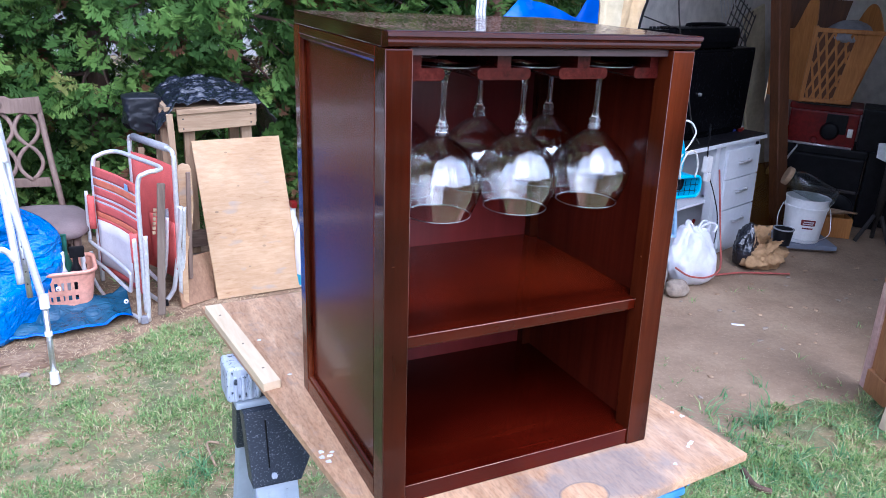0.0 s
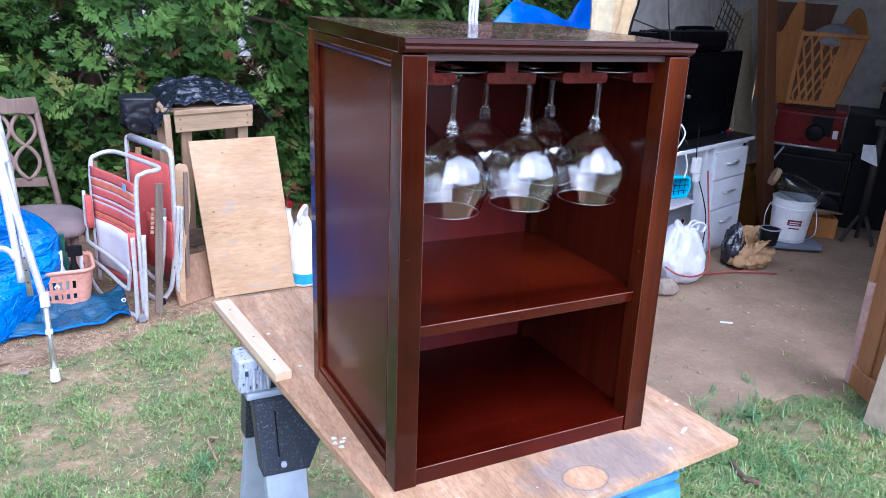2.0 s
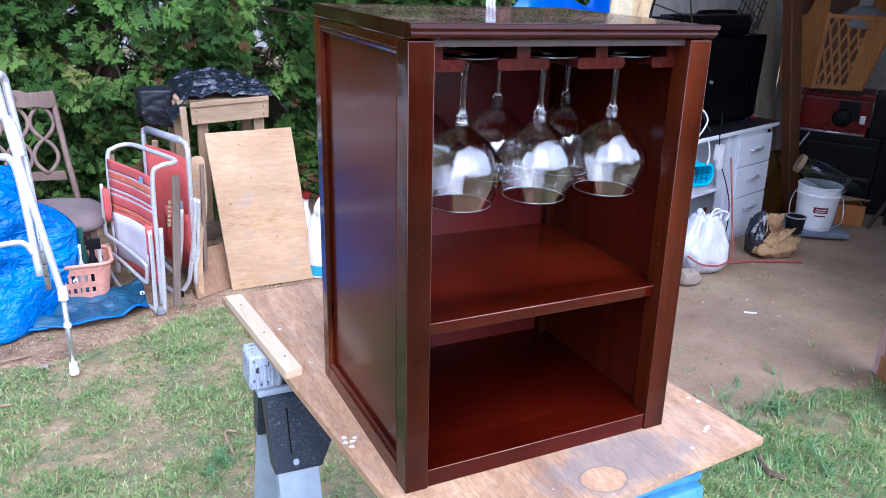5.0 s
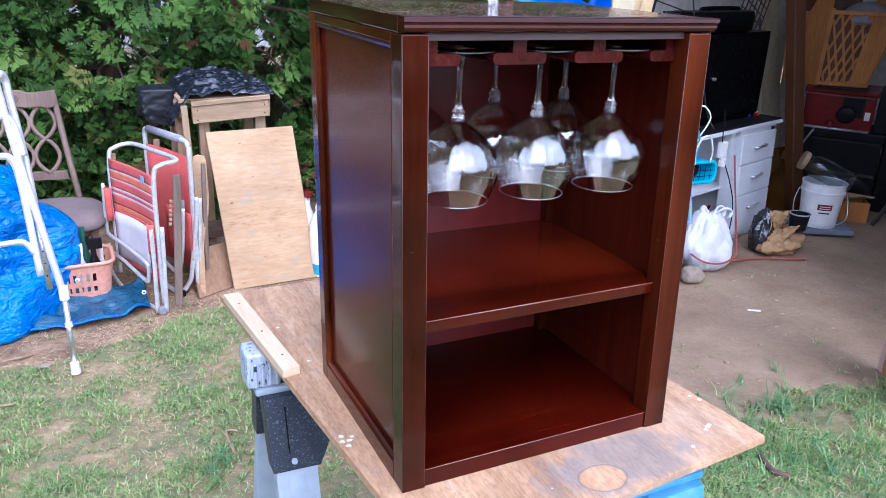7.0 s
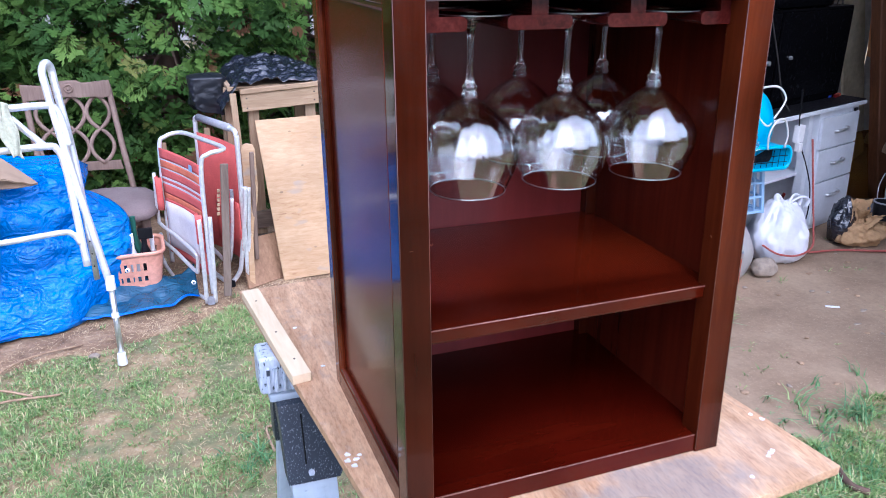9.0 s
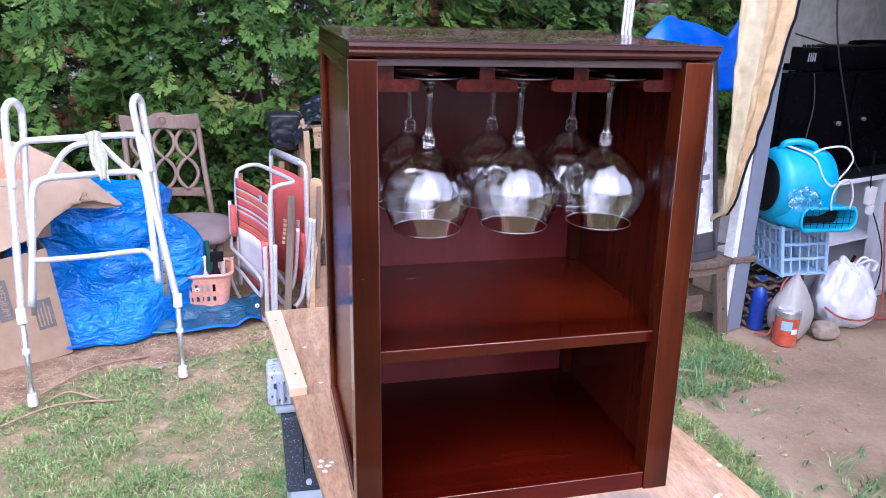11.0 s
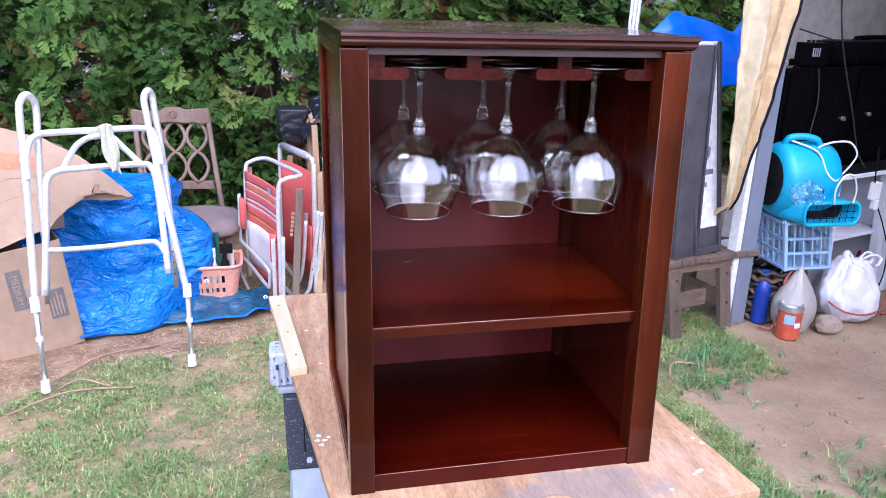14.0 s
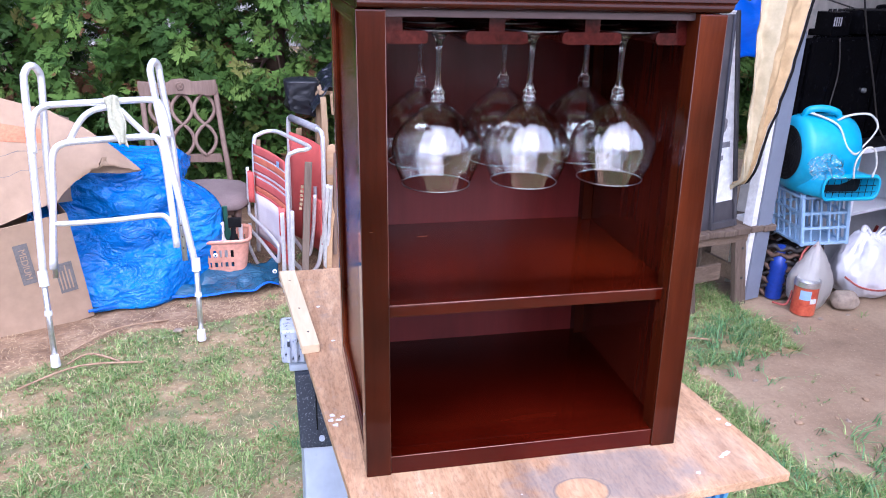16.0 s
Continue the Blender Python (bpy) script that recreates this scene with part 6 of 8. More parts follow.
def build_paper():
    def fold(u, v):
        z = 0.34 + 1.2 * v
        d = max(0.0, v - 0.14)
        x = 2.05 - 0.108 * v + (0.010 + 0.42 * d - 0.14 * d * d) * u
        y = 2.60 - 0.045 * v + 0.12 * min(1.0, max(0.0, 0.17 - v) / 0.05) + 0.026 * math.sin(u * 9.5) * min(1.0, 0.15 + 1.1 * v) + 0.014 * nz(u * 4, v * 8, 1, 1.3) + 0.01 * nz(u * 9, v * 19, 1, 1.3)
        return (x, y, z)
    t = thing("paper_roll", (2.1, 2.70, 0.34), "creased kraft paper sheeting standing folded against the jamb", "paper")
    part("sheeting", sheet(fold, 34, 60, 0.003), kraft, t, smooth=50)
    part("inner_sheet", sheet(lambda u, v: tuple(Vector(fold(u * 0.42, v)) + Vector((-0.012, -0.022, 0.0))), 18, 50, 0.003), cream_paper, t, "cream inner sheet", smooth=50)
    edge = [Vector(fold(1.0, k / 30)) + Vector((0.006, -0.004, 0)) for k in range(31)]
    part("black_edging", tube(edge, 0.0075, 8, flat=0.7), dark_plastic, t, "black edge binding", smooth=True)

    def blue(u, v):
        x = 2.06 + 0.68 * u
        z = 1.19 + 0.06 * u + (0.055 * math.sin(5.4 + 8.5 * u) + 0.03 * abs(math.sin(9 * u))) * v - 0.30 * (1 - v)
        return (x, 3.36 + 0.16 * v + 0.03 * math.sin(11 * u + 4 * v), z + 0.02 * nz(u * 4, v * 4, 2, 1.4))
    solo("blue_tarpaulin", sheet(blue, 50, 30, 0.003), tarp_bright, (2.4, 3.4, 0.45), "bright blue tarpaulin hung over a rail behind the bench", "tarpaulin", smooth=True)
    r = thing("rail", (2.43, 3.54, 0), "wooden rail on two stakes carrying the blue tarpaulin", "rail")
    part("crossbar", bar((2.1, 3.55, 1.07), (2.76, 3.55, 1.15), 0.03, 0.03), grey_wood, r)
    for x, z in ((2.14, 1.07), (2.72, 1.14)):
        part("stake", bar((x, 3.55, 0), (x, 3.55, z), 0.035, 0.035), grey_wood_z, r)
    t = thing("metal_poles", (2.2, 3.95, 0), "bundle of pale metal poles standing beyond the bench", "poles")
    for k in range(3):
        part("pole", tube([(2.18 + 0.02 * k, 3.95, 0.0), (2.21 + 0.022 * k, 3.96, 1.75)], 0.010, 10), alu_white, t, smooth=True)


build_paper()


def build_fan():
    c = thing("milk_crate", (2.33, 2.62, 0.235), "pale blue plastic crate standing on a wicker basket", "crate")
    M = Matrix(((1, 0, -0.16, 2.369 + 0.16 * 0.25), (0, 1, 0.02, 2.592), (0, 0, 1, 0), (0, 0, 0, 1)))
    x0, x1, y0, y1, z0, z1 = 0.0, 0.215, 0.0, 0.20, 0.25, 0.475
    for (ax, ay, bx, by) in ((x0, y0, x1, y0), (x1, y0, x1, y1), (x1, y1, x0, y1), (x0, y1, x0, y0)):
        a, b = Vector((ax, ay, 0)), Vector((bx, by, 0))
        L = (b - a).length
        nx = max(4, round(L / 0.042))
        for k in range(nx + 1):
            p = a.lerp(b, k / nx)
            wd = 0.016 if k in (0, nx) else 0.008
            part("upright_bar", bar(p + Vector((0, 0, z0)), p + Vector((0, 0, z1)), wd, wd * 0.8, None, 0.0, tuple((b - a).normalized())), pale_blue, c, turn=M)
        for q, wd in ((z0 + 0.01, 0.024), (z0 + 0.075, 0.009), (z0 + 0.14, 0.012), (z1 - 0.012, 0.026)):
            part("cross_bar", bar(a + Vector((0, 0, q)), b + Vector((0, 0, q)), wd, 0.010, None, 0.0), pale_blue, c, turn=M)
    part("bottom", box(x0, x1, y0, y1, z0 + 0.001, z0 + 0.008), pale_blue, c, turn=M)
    k = thing("wicker_basket", (2.40, 2.66, 0), "dark woven wicker basket on the dirt under the crate", "basket")
    for i in range(8):
        z = 0.016 + 0.030 * i
        pts = [(0.05 + 0.30 * (0.5 + 0.5 * math.cos(q)), 0.03 + 0.12 * math.sin(q), z + 0.007 * math.sin(14 * q + (i % 2) * math.pi)) for q in (2 * math.pi * s / 84 for s in range(84))]
        part("woven_band", tube(pts, 0.017, 6, closed=True, flat=0.55), dark_metal if i % 2 else twig_bark, k, turn=SHED, smooth=True)
    f = thing("air_mover", (2.38, 2.62, 0.478), "turquoise plastic carpet-drying blower resting on the crate", "blower")
    N = Matrix.Translation((2.415, 2.655, 0.476)) @ Matrix.Rotation(radians(-3), 4, "Z") @ Matrix.Diagonal((0.58, 0.70, 0.80, 1)) @ Matrix.Translation((0, 0, -0.478))
    drum = lathe([(0.0, -0.23), (0.10, -0.23), (0.15, -0.225), (0.185, -0.20), (0.195, -0.16), (0.195, 0.12), (0.18, 0.19), (0.13, 0.23), (0, 0.235)], n=44, m=Matrix.Translation((0, 0.03, 0.675)) @ Matrix.Rotation(radians(90), 4, "Y"))
    part("drum", drum, turquoise, f, smooth=50, turn=N)
    duct = bmesh.new()
    rings = []
    for y, xa, xb, za, zb in ((0.10, -0.21, 0.20, 0.484, 0.60), (0.0, -0.215, 0.26, 0.482, 0.62), (-0.10, -0.18, 0.28, 0.481, 0.60), (-0.17, -0.12, 0.31, 0.480, 0.595), (-0.20, -0.10, 0.325, 0.480, 0.595)):
        ring, r = [], 0.045
        for cx, cz, a0 in ((xb - r, zb - r, 0), (xa + r, zb - r, 90), (xa + r, za + r, 180), (xb - r, za + r, 270)):
            ring += [duct.verts.new((cx + r * math.cos(radians(a0 + 15 * q)), y, cz + r * math.sin(radians(a0 + 15 * q)))) for q in range(7)]
        rings.append(ring)
    n = len(rings[0])
    for u, v in zip(rings, rings[1:]):
        for i in range(n):
            duct.faces.new((u[i], u[(i + 1) % n], v[(i + 1) % n], v[i]))
    bmesh.ops.recalc_face_normals(duct, faces=duct.faces[:])
    bmesh.ops.solidify(duct, geom=duct.faces[:], thickness=0.008)
    dp = part("outlet_duct", duct, turquoise, f, smooth=50, turn=N)
    part("outlet_lip", tube([Vector(v) for v in ((x, -0.203, z) for x, z in [(0.28 + 0.045 * math.cos(radians(q)), 0.55 + 0.045 * math.sin(radians(q))) for q in range(0, 91, 15)] + [(-0.055 + 0.045 * math.cos(radians(q)), 0.55 + 0.045 * math.sin(radians(q))) for q in range(90, 181, 15)] + [(-0.055 + 0.045 * math.cos(radians(q)), 0.525 + 0.045 * math.sin(radians(q))) for q in range(180, 271, 15)] + [(0.28 + 0.045 * math.cos(radians(q)), 0.525 + 0.045 * math.sin(radians(q))) for q in range(270, 361, 15)])], 0.010, 8, closed=True), turquoise, dp, smooth=True, turn=N)
    # A black plate across the duct stands in for its unlit depth.
    part("outlet_shade_plate", box(-0.085, 0.31, -0.10, -0.09, 0.492, 0.583), dark_plastic, dp, "black plate standing for the shade inside the outlet", turn=N)
    g = bmesh.new()
    for k in range(8):
        x = -0.06 + 0.05 * k
        tube([(x, -0.192, 0.485), (x, -0.192, 0.580)], 0.0022, 6, g)
    for z in (0.512, 0.545):
        tube([(-0.09, -0.192, z), (0.315, -0.192, z)], 0.0022, 6, g)
    part("outlet_grille", g, dark_plastic, f, turn=N)
    gr = bmesh.new()
    for r in (0.03, 0.05, 0.07, 0.09, 0.11, 0.13):
        tube([(-0.236, 0.03 + r * math.cos(q), 0.675 + r * math.sin(q)) for q in (2 * math.pi * s / 36 for s in range(36))], 0.0035, 6, gr, closed=True)
    for s in range(8):
        q = 2 * math.pi * s / 8
        tube([(-0.236, 0.03, 0.675), (-0.236, 0.03 + 0.135 * math.cos(q), 0.675 + 0.135 * math.sin(q))], 0.004, 6, gr)
    part("intake_grille", gr, dark_plastic, f, "black round intake grille", turn=N)
    # Black disc behind the grille in place of the shaded drum inside.
    part("intake_shade_disc", lathe([(0, 0), (0.138, 0), (0.14, 0.004), (0, 0.005)], n=32, m=Matrix.Translation((-0.2315, 0.03, 0.675)) @ Matrix.Rotation(radians(-90), 4, "Y")), dark_plastic, f, turn=N)
    part("carry_handle", tube(smooth_path([(-0.17, 0.02, 0.86), (-0.15, 0.0, 0.895), (-0.05, -0.02, 0.905), (0.05, -0.03, 0.885), (0.07, -0.02, 0.85)], 5), 0.019, 10), turquoise, f, smooth=True, turn=N)
    for pts, r, mat, lab in (([(-0.15, 0.0, 0.885), (0.0, -0.1, 0.84), (0.06, -0.15, 0.74), (0.13, -0.16, 0.70), (0.2, -0.13, 0.73), (0.29, -0.1, 0.78), (0.33, -0.08, 0.83), (0.28, -0.05, 0.88), (0.14, -0.04, 0.875), (0.04, -0.05, 0.85)], 0.006, cable_white, "ivory power cable looped on the blower"), ([(0.10, -0.22, 0.59), (0.08, -0.23, 0.67), (0.13, -0.23, 0.74), (0.21, -0.22, 0.735), (0.25, -0.22, 0.66), (0.24, -0.22, 0.595)], 0.006, cable_white, "white wire loop resting on the outlet")):
        part("cable", tube(smooth_path(pts, 6), r, 8), mat, f, lab, smooth=True, turn=N)

    def film(u, v):
        return (-0.22 + 0.26 * u + 0.03 * nz(u * 3, v * 3, 3), -0.2 - 0.02 + 0.05 * v + 0.03 * nz(u * 5, v * 5, 1, 1.3), 0.59 + 0.12 * v * (0.4 + 0.6 * math.sin(2.4 * u + 0.3)) + 0.012 * nz(u * 11, v * 9, 5, 1.3))
    solo("clear_plastic_bag", sheet(film, 26, 20, 0.002), clear_film, (2.36, 2.47, 0.585), "crumpled clear plastic bag resting on the blower outlet", "plastic bag", smooth=True, turn=N)


build_fan()


def build_desk():
    d = thing("metal_desk", (3.1, 2.95, 0), "pale grey steel desk with three drawers under a dark top", "desk")
    lean = Matrix.Identity(4)
    lean[0][2] = -0.10
    T = SHED @ Matrix.Translation((0, -0.065, 0)) @ lean
    part("top", box(0.47, 1.37, -0.015, 0.47, 0.612, 0.631, 0.003), steel_paint, d, turn=T)
    part("top_sheet", box(0.475, 1.365, -0.010, 0.465, 0.6313, 0.638, 0.002), dark_plastic, d, "black writing surface", turn=T)
    part("pedestal", box(0.95, 1.335, 0.006, 0.46, 0.0, 0.611, 0.003), steel_paint, d, turn=T)
    for z0, z1 in ((0.425, 0.58), (0.255, 0.418), (0.03, 0.248)):
        dr = part("drawer", box(0.962, 1.323, -0.008, 0.005, z0, z1, 0.004), steel_paint, d, turn=T)
        part("drawer_pull", tube(smooth_path([(1.09, -0.008, z1 - 0.075), (1.10, -0.026, z1 - 0.073), (1.185, -0.026, z1 - 0.069), (1.195, -0.008, z1 - 0.069)], 4), 0.008, 8), alu, dr, "chrome drawer pull", turn=T, smooth=True)
    part("lock", box(1.265, 1.29, -0.011, -0.003, 0.585, 0.6, 0.002), dark_plastic, d, turn=T)
    part("modesty_panel", box(0.50, 0.948, 0.40, 0.415, 0.12, 0.611), steel_paint, d, turn=T)
    part("side_panel", box(0.48, 0.50, 0.0, 0.46, 0.0, 0.611, 0.002), steel_paint, d, turn=T)
    part("inner_stile", box(0.88, 0.92, 0.02, 0.06, 0.0, 0.611, 0.002), steel_paint, d, turn=T)
    part("inner_shelf", box(0.501, 0.948, 0.05, 0.399, 0.30, 0.315, 0.001), steel_paint, d, turn=T)
    tv = thing("television", (2.9, 3.0, 0.638), "large black boxy television cabinet on the steel desk", "television")
    T2 = SHED @ Matrix.Translation((-0.035, 0.0, 0.0))
    part("casing", box(0.132, 0.606, 0.04, 0.14, 0.6395, 1.083, 0.006), tv_black, tv, turn=T2)
    part("casing", box(0.610, 1.27, 0.04, 0.40, 0.6395, 1.083, 0.008), tv_black, tv, turn=T2)
    part("front_bezel", box(0.145, 0.595, 0.026, 0.039, 0.67, 1.07, 0.006), tv_black, tv, turn=T2)
    part("front_bezel", box(0.62, 1.25, 0.030, 0.039, 0.67, 1.07, 0.006), tv_black, tv, turn=T2)
    part("knob", lathe([(0, 0), (0.011, 0), (0.010, 0.012), (0, 0.013)], n=14, m=Matrix.Translation((0.53, 0.026, 0.86)) @ Matrix.Rotation(radians(90), 4, "X")), alu, tv, turn=T2)
    part("knob", lathe([(0, 0), (0.009, 0), (0.008, 0.012), (0, 0.013)], n=14, m=Matrix.Translation((0.72, 0.03, 0.87)) @ Matrix.Rotation(radians(90), 4, "X")), alu, tv, turn=T2)
    s = thing("portable_stereo", (2.9, 3.1, 1.085), "black rounded portable stereo on top of the television", "stereo")
    bm = box(0.42, 1.06, 0.03, 0.15, 1.084, 1.190, 0.042, None, 4)
    part("body", bm, tv_black, s, smooth=40, turn=T2)
    part("handle", tube(smooth_path([(0.62, 0.09, 1.185), (0.64, 0.09, 1.198), (0.95, 0.09, 1.198), (0.97, 0.09, 1.185)], 4), 0.009, 8), tv_black, s, turn=T2, smooth=True)
    r = thing("clock_radio", (2.55, 2.9, 1.085), "small black radio with slotted face on the television", "radio")
    part("body", box(0.275, 0.395, 0.05, 0.13, 1.084, 1.180, 0.006), tv_black, r, turn=T2)
    sl = bmesh.new()
    for k in range(4):
        box(0.280 + 0.014 * k, 0.285 + 0.014 * k, 0.047, 0.050, 1.125, 1.16, 0, sl)
    part("slots", sl, grey_plastic, r, turn=T2)
    kn = bmesh.new()
    for k in range(3):
        lathe([(0, 0), (0.008, 0), (0.007, 0.010), (0, 0.010)], n=10, bm=kn, m=Matrix.Translation((0.30 + 0.03 * k, 0.09, 1.180)))
    part("knobs", kn, dark_plastic, r, turn=T2)
    part("aerial", tube([(0.52, 0.09, 1.178), (0.20, 0.07, 1.235)], 0.003, 6), dark_metal, r, turn=T2)
    # loose things on and under the desk
    w = thing("power_strip", (2.95, 2.72, 0.3), "white power adaptor hanging by cables from the desk edge", "adaptor")
    part("adaptor", box(0.66, 0.71, -0.09, -0.06, 0.50, 0.58, 0.006, None, 2), white_plastic, w, turn=SHED)
    part("plug", box(0.675, 0.705, -0.095, -0.07, 0.455, 0.498, 0.005), white_plastic, w, turn=SHED)
    part("cable", tube(smooth_path([(0.68, -0.07, 0.66), (0.62, -0.09, 0.75), (0.66, -0.08, 0.6), (0.69, -0.085, 0.5), (0.76, -0.1, 0.38), (0.84, -0.1, 0.25), (0.86, -0.1, 0.12), (0.80, -0.11, 0.02)], 6), 0.003, 8), dark_plastic, w, turn=SHED, smooth=True)
    u = thing("white_appliance", (2.87, 2.92, 0.316), "small white rounded appliance on the desk shelf", "appliance")
    part("body", box(0.60, 0.74, 0.08, 0.24, 0.316, 0.44, 0.03, None, 3), white_plastic, u, smooth=40, turn=SHED)
    part("dial", lathe([(0, 0), (0.016, 0), (0.014, 0.01), (0, 0.01)], n=14, m=Matrix.Translation((0.68, 0.08, 0.37)) @ Matrix.Rotation(radians(90), 4, "X")), cable_white, u, turn=SHED)
    v = thing("paint_pot", (2.98, 2.95, 0.0), "dark round pot with a red brush under the desk", "pot")
    part("pot", lathe([(0, 0), (0.05, 0), (0.056, 0.11), (0.05, 0.115), (0.045, 0.1), (0, 0.1)], n=20, m=SHED @ Matrix.Translation((0.80, 0.06, 0.0))), dark_metal, v, smooth=40)
    part("brush", bar((3.0, 2.93, 0.09), (3.03, 2.92, 0.2), 0.02, 0.008), red_plastic, v)
    p = thing("coloured_pens", (3.37, 3.02, 0.638), "small heap of coloured pegs on the desk corner", "pegs")
    for k, (mat, dx) in enumerate(((red_plastic, 0.0), (orange_stripe, 0.035), (navy_jug, -0.04), (white_plastic, 0.06))):
        part("peg", box(1.18 + dx, 1.215 + dx, 0.02 + 0.01 * k, 0.035 + 0.01 * k, 0.6395, 0.655, 0.003), mat, p, turn=SHED)
    c = tube(smooth_path([(0.15, -0.02, 2.4), (0.24, -0.02, 1.577), (0.27, -0.02, 1.35), (0.345, -0.02, 1.15), (0.49, -0.02, 0.89), (0.58, -0.02, 0.72), (0.63, -0.04, 0.645)], 8), 0.0034, 8)
    solo("hanging_cable", c, dark_metal, (2.69, 2.8, 0.64), "thin dark cable hanging from the roof down to the desk", "cable", smooth=True, turn=SHED)
    c = tube(smooth_path([(0.26, 0.02, 1.08), (0.28, 0.01, 0.95), (0.265, 0.01, 0.8), (0.26, 0.0, 0.70)], 6), 0.003, 6)
    solo("thin_cable", c, dark_metal, (2.46, 2.75, 0.7), "thin cable down the television front", "cable", smooth=True, turn=SHED)


build_desk()


def build_rack():
    g = thing("wire_rack", (3.55, 3.3, 1.05), "tangled dark wire racks hooked over the wall behind the desk", "rack")
    T = SHED @ Matrix.Translation((1.55, 0.42, 1.02)) @ Matrix.Rotation(radians(24), 4, "Y")
    for k in range(7):
        part("wire", tube([(0.05 * k, 0, 0.0), (0.05 * k, 0, 0.36)], 0.004, 6), dark_metal, g, turn=T)
        if k < 7:
            part("cross_wire", tube([(0.0, 0.004, 0.055 * k + 0.015), (0.30, 0.004, 0.055 * k + 0.015)], 0.004, 6), dark_metal, g, turn=T)
    T3 = SHED @ Matrix.Translation((1.42, 0.35, 1.20)) @ Matrix.Rotation(radians(-30), 4, "Y")
    for k in range(6):
        part("wire", tube([(0.035 * k, 0, 0.0), (0.035 * k, 0, 0.2)], 0.003, 6), alu, g, turn=T3)
    part("red_handle", bar((1.36, 0.3, 1.06), (1.52, 0.3, 1.14), 0.022, 0.012), red_plastic, g, turn=SHED)
    part("hook_rod", tube([(1.52, 0.25, 1.13), (1.60, 0.22, 0.74)], 0.006, 8), dark_metal, g, turn=SHED)
    t = thing("grabber", (3.6, 3.2, 0), "white grabber tool hanging beside the television", "tool")
    part("rod", tube([(1.44, 0.2, 0.98), (1.54, 0.18, 0.0)], 0.009, 8), dark_metal, t, turn=SHED, smooth=True)
    part("grip", box(1.478, 1.498, 0.17, 0.19, 0.585, 0.665, 0.004), white_plastic, t, turn=SHED)
    part("red_band", box(1.477, 1.499, 0.169, 0.191, 0.615, 0.632, 0.003), red_plastic, t, "red band", turn=SHED)


build_rack()
solo("pale_board", bar((2.62, 0.50, 0.0), (2.23, 0.56, 1.25), 0.26, 0.02, None, 0.003, (0, 1, 0)), cream_paper, (4.6, 3.9, 0), "pale board leaning against the shed wall", "board", turn=SHED)
b = thing("squat_bottle", (3.42, 3.03, 0.638), "small black bottle with a looped grip on the desk corner", "bottle")
part("body", lathe([(0, 0), (0.017, 0), (0.018, 0.004), (0.018, 0.040), (0.008, 0.052), (0.008, 0.064), (0, 0.064)], n=18, m=SHED @ Matrix.Translation((1.235, 0.10, 0.639))), dark_plastic, b, smooth=40)
part("grip", tube(smooth_path([(1.24, 0.10, 0.698), (1.262, 0.10, 0.704), (1.272, 0.10, 0.685), (1.268, 0.10, 0.655), (1.252, 0.10, 0.650)], 5), 0.0045, 8), dark_plastic, b, turn=SHED, smooth=True)

tray = lathe([(0, 0), (0.06, 0), (0.085, 0.012), (0.10, 0.014), (0.10, 0.018), (0.084, 0.016), (0.059, 0.004), (0, 0.004)], n=36, m=Matrix.Translation((3.64, 3.24, 0.37)) @ Matrix.Rotation(radians(-18), 4, "Z") @ Matrix.Rotation(radians(78), 4, "X") @ Matrix.Scale(1.35, 4, (0, 1, 0)))
t = thing("brass_tray", (3.64, 3.24, 0), "dull gilt oval tray standing on edge behind the desk", "tray")
part("dish", tray, surf("dull_brass", (0.24, 0.16, 0.05), (0.36, 0.25, 0.09), 9, 0.3, 0.5, 0.1, 0.6), t, smooth=50)
part("stand", box(3.59, 3.69, 3.23, 3.29, 0.0, 0.235, 0.004), dark_plastic, t)


def lump(at, rx, ry, rz, mat, name, label, category, seed, amp=0.12, flat=0.0, n=28, fold=0.03, neck=0.0, group=""):
    """A soft filled bag: uneven, sagging onto the ground."""
    b = bmesh.new()
    bmesh.ops.create_uvsphere(b, u_segments=n * 2, v_segments=n, radius=1)
    for v in b.verts:
        d = v.co.copy()
        k = 1 + amp * nz(d.x + seed, d.y, d.z, 1.6) + fold * nz(d.x * 2.2 + seed, d.y * 2.2, d.z * 1.2, 3.5) + 0.5 * fold * nz(d.x + seed, d.y, d.z * 0.6, 12)
        z = d.z * k
        pinch = 1.0 - neck * max(0.0, z) ** 1.5
        v.co = Vector((d.x * k * rx * pinch, d.y * k * ry * pinch, max(z, -0.72) * rz))
    bmesh.ops.translate(b, verts=b.verts[:], vec=(at[0], at[1], at[2] + 0.72 * rz))
    return solo(name, b, mat, at, label, category, group, smooth=True)


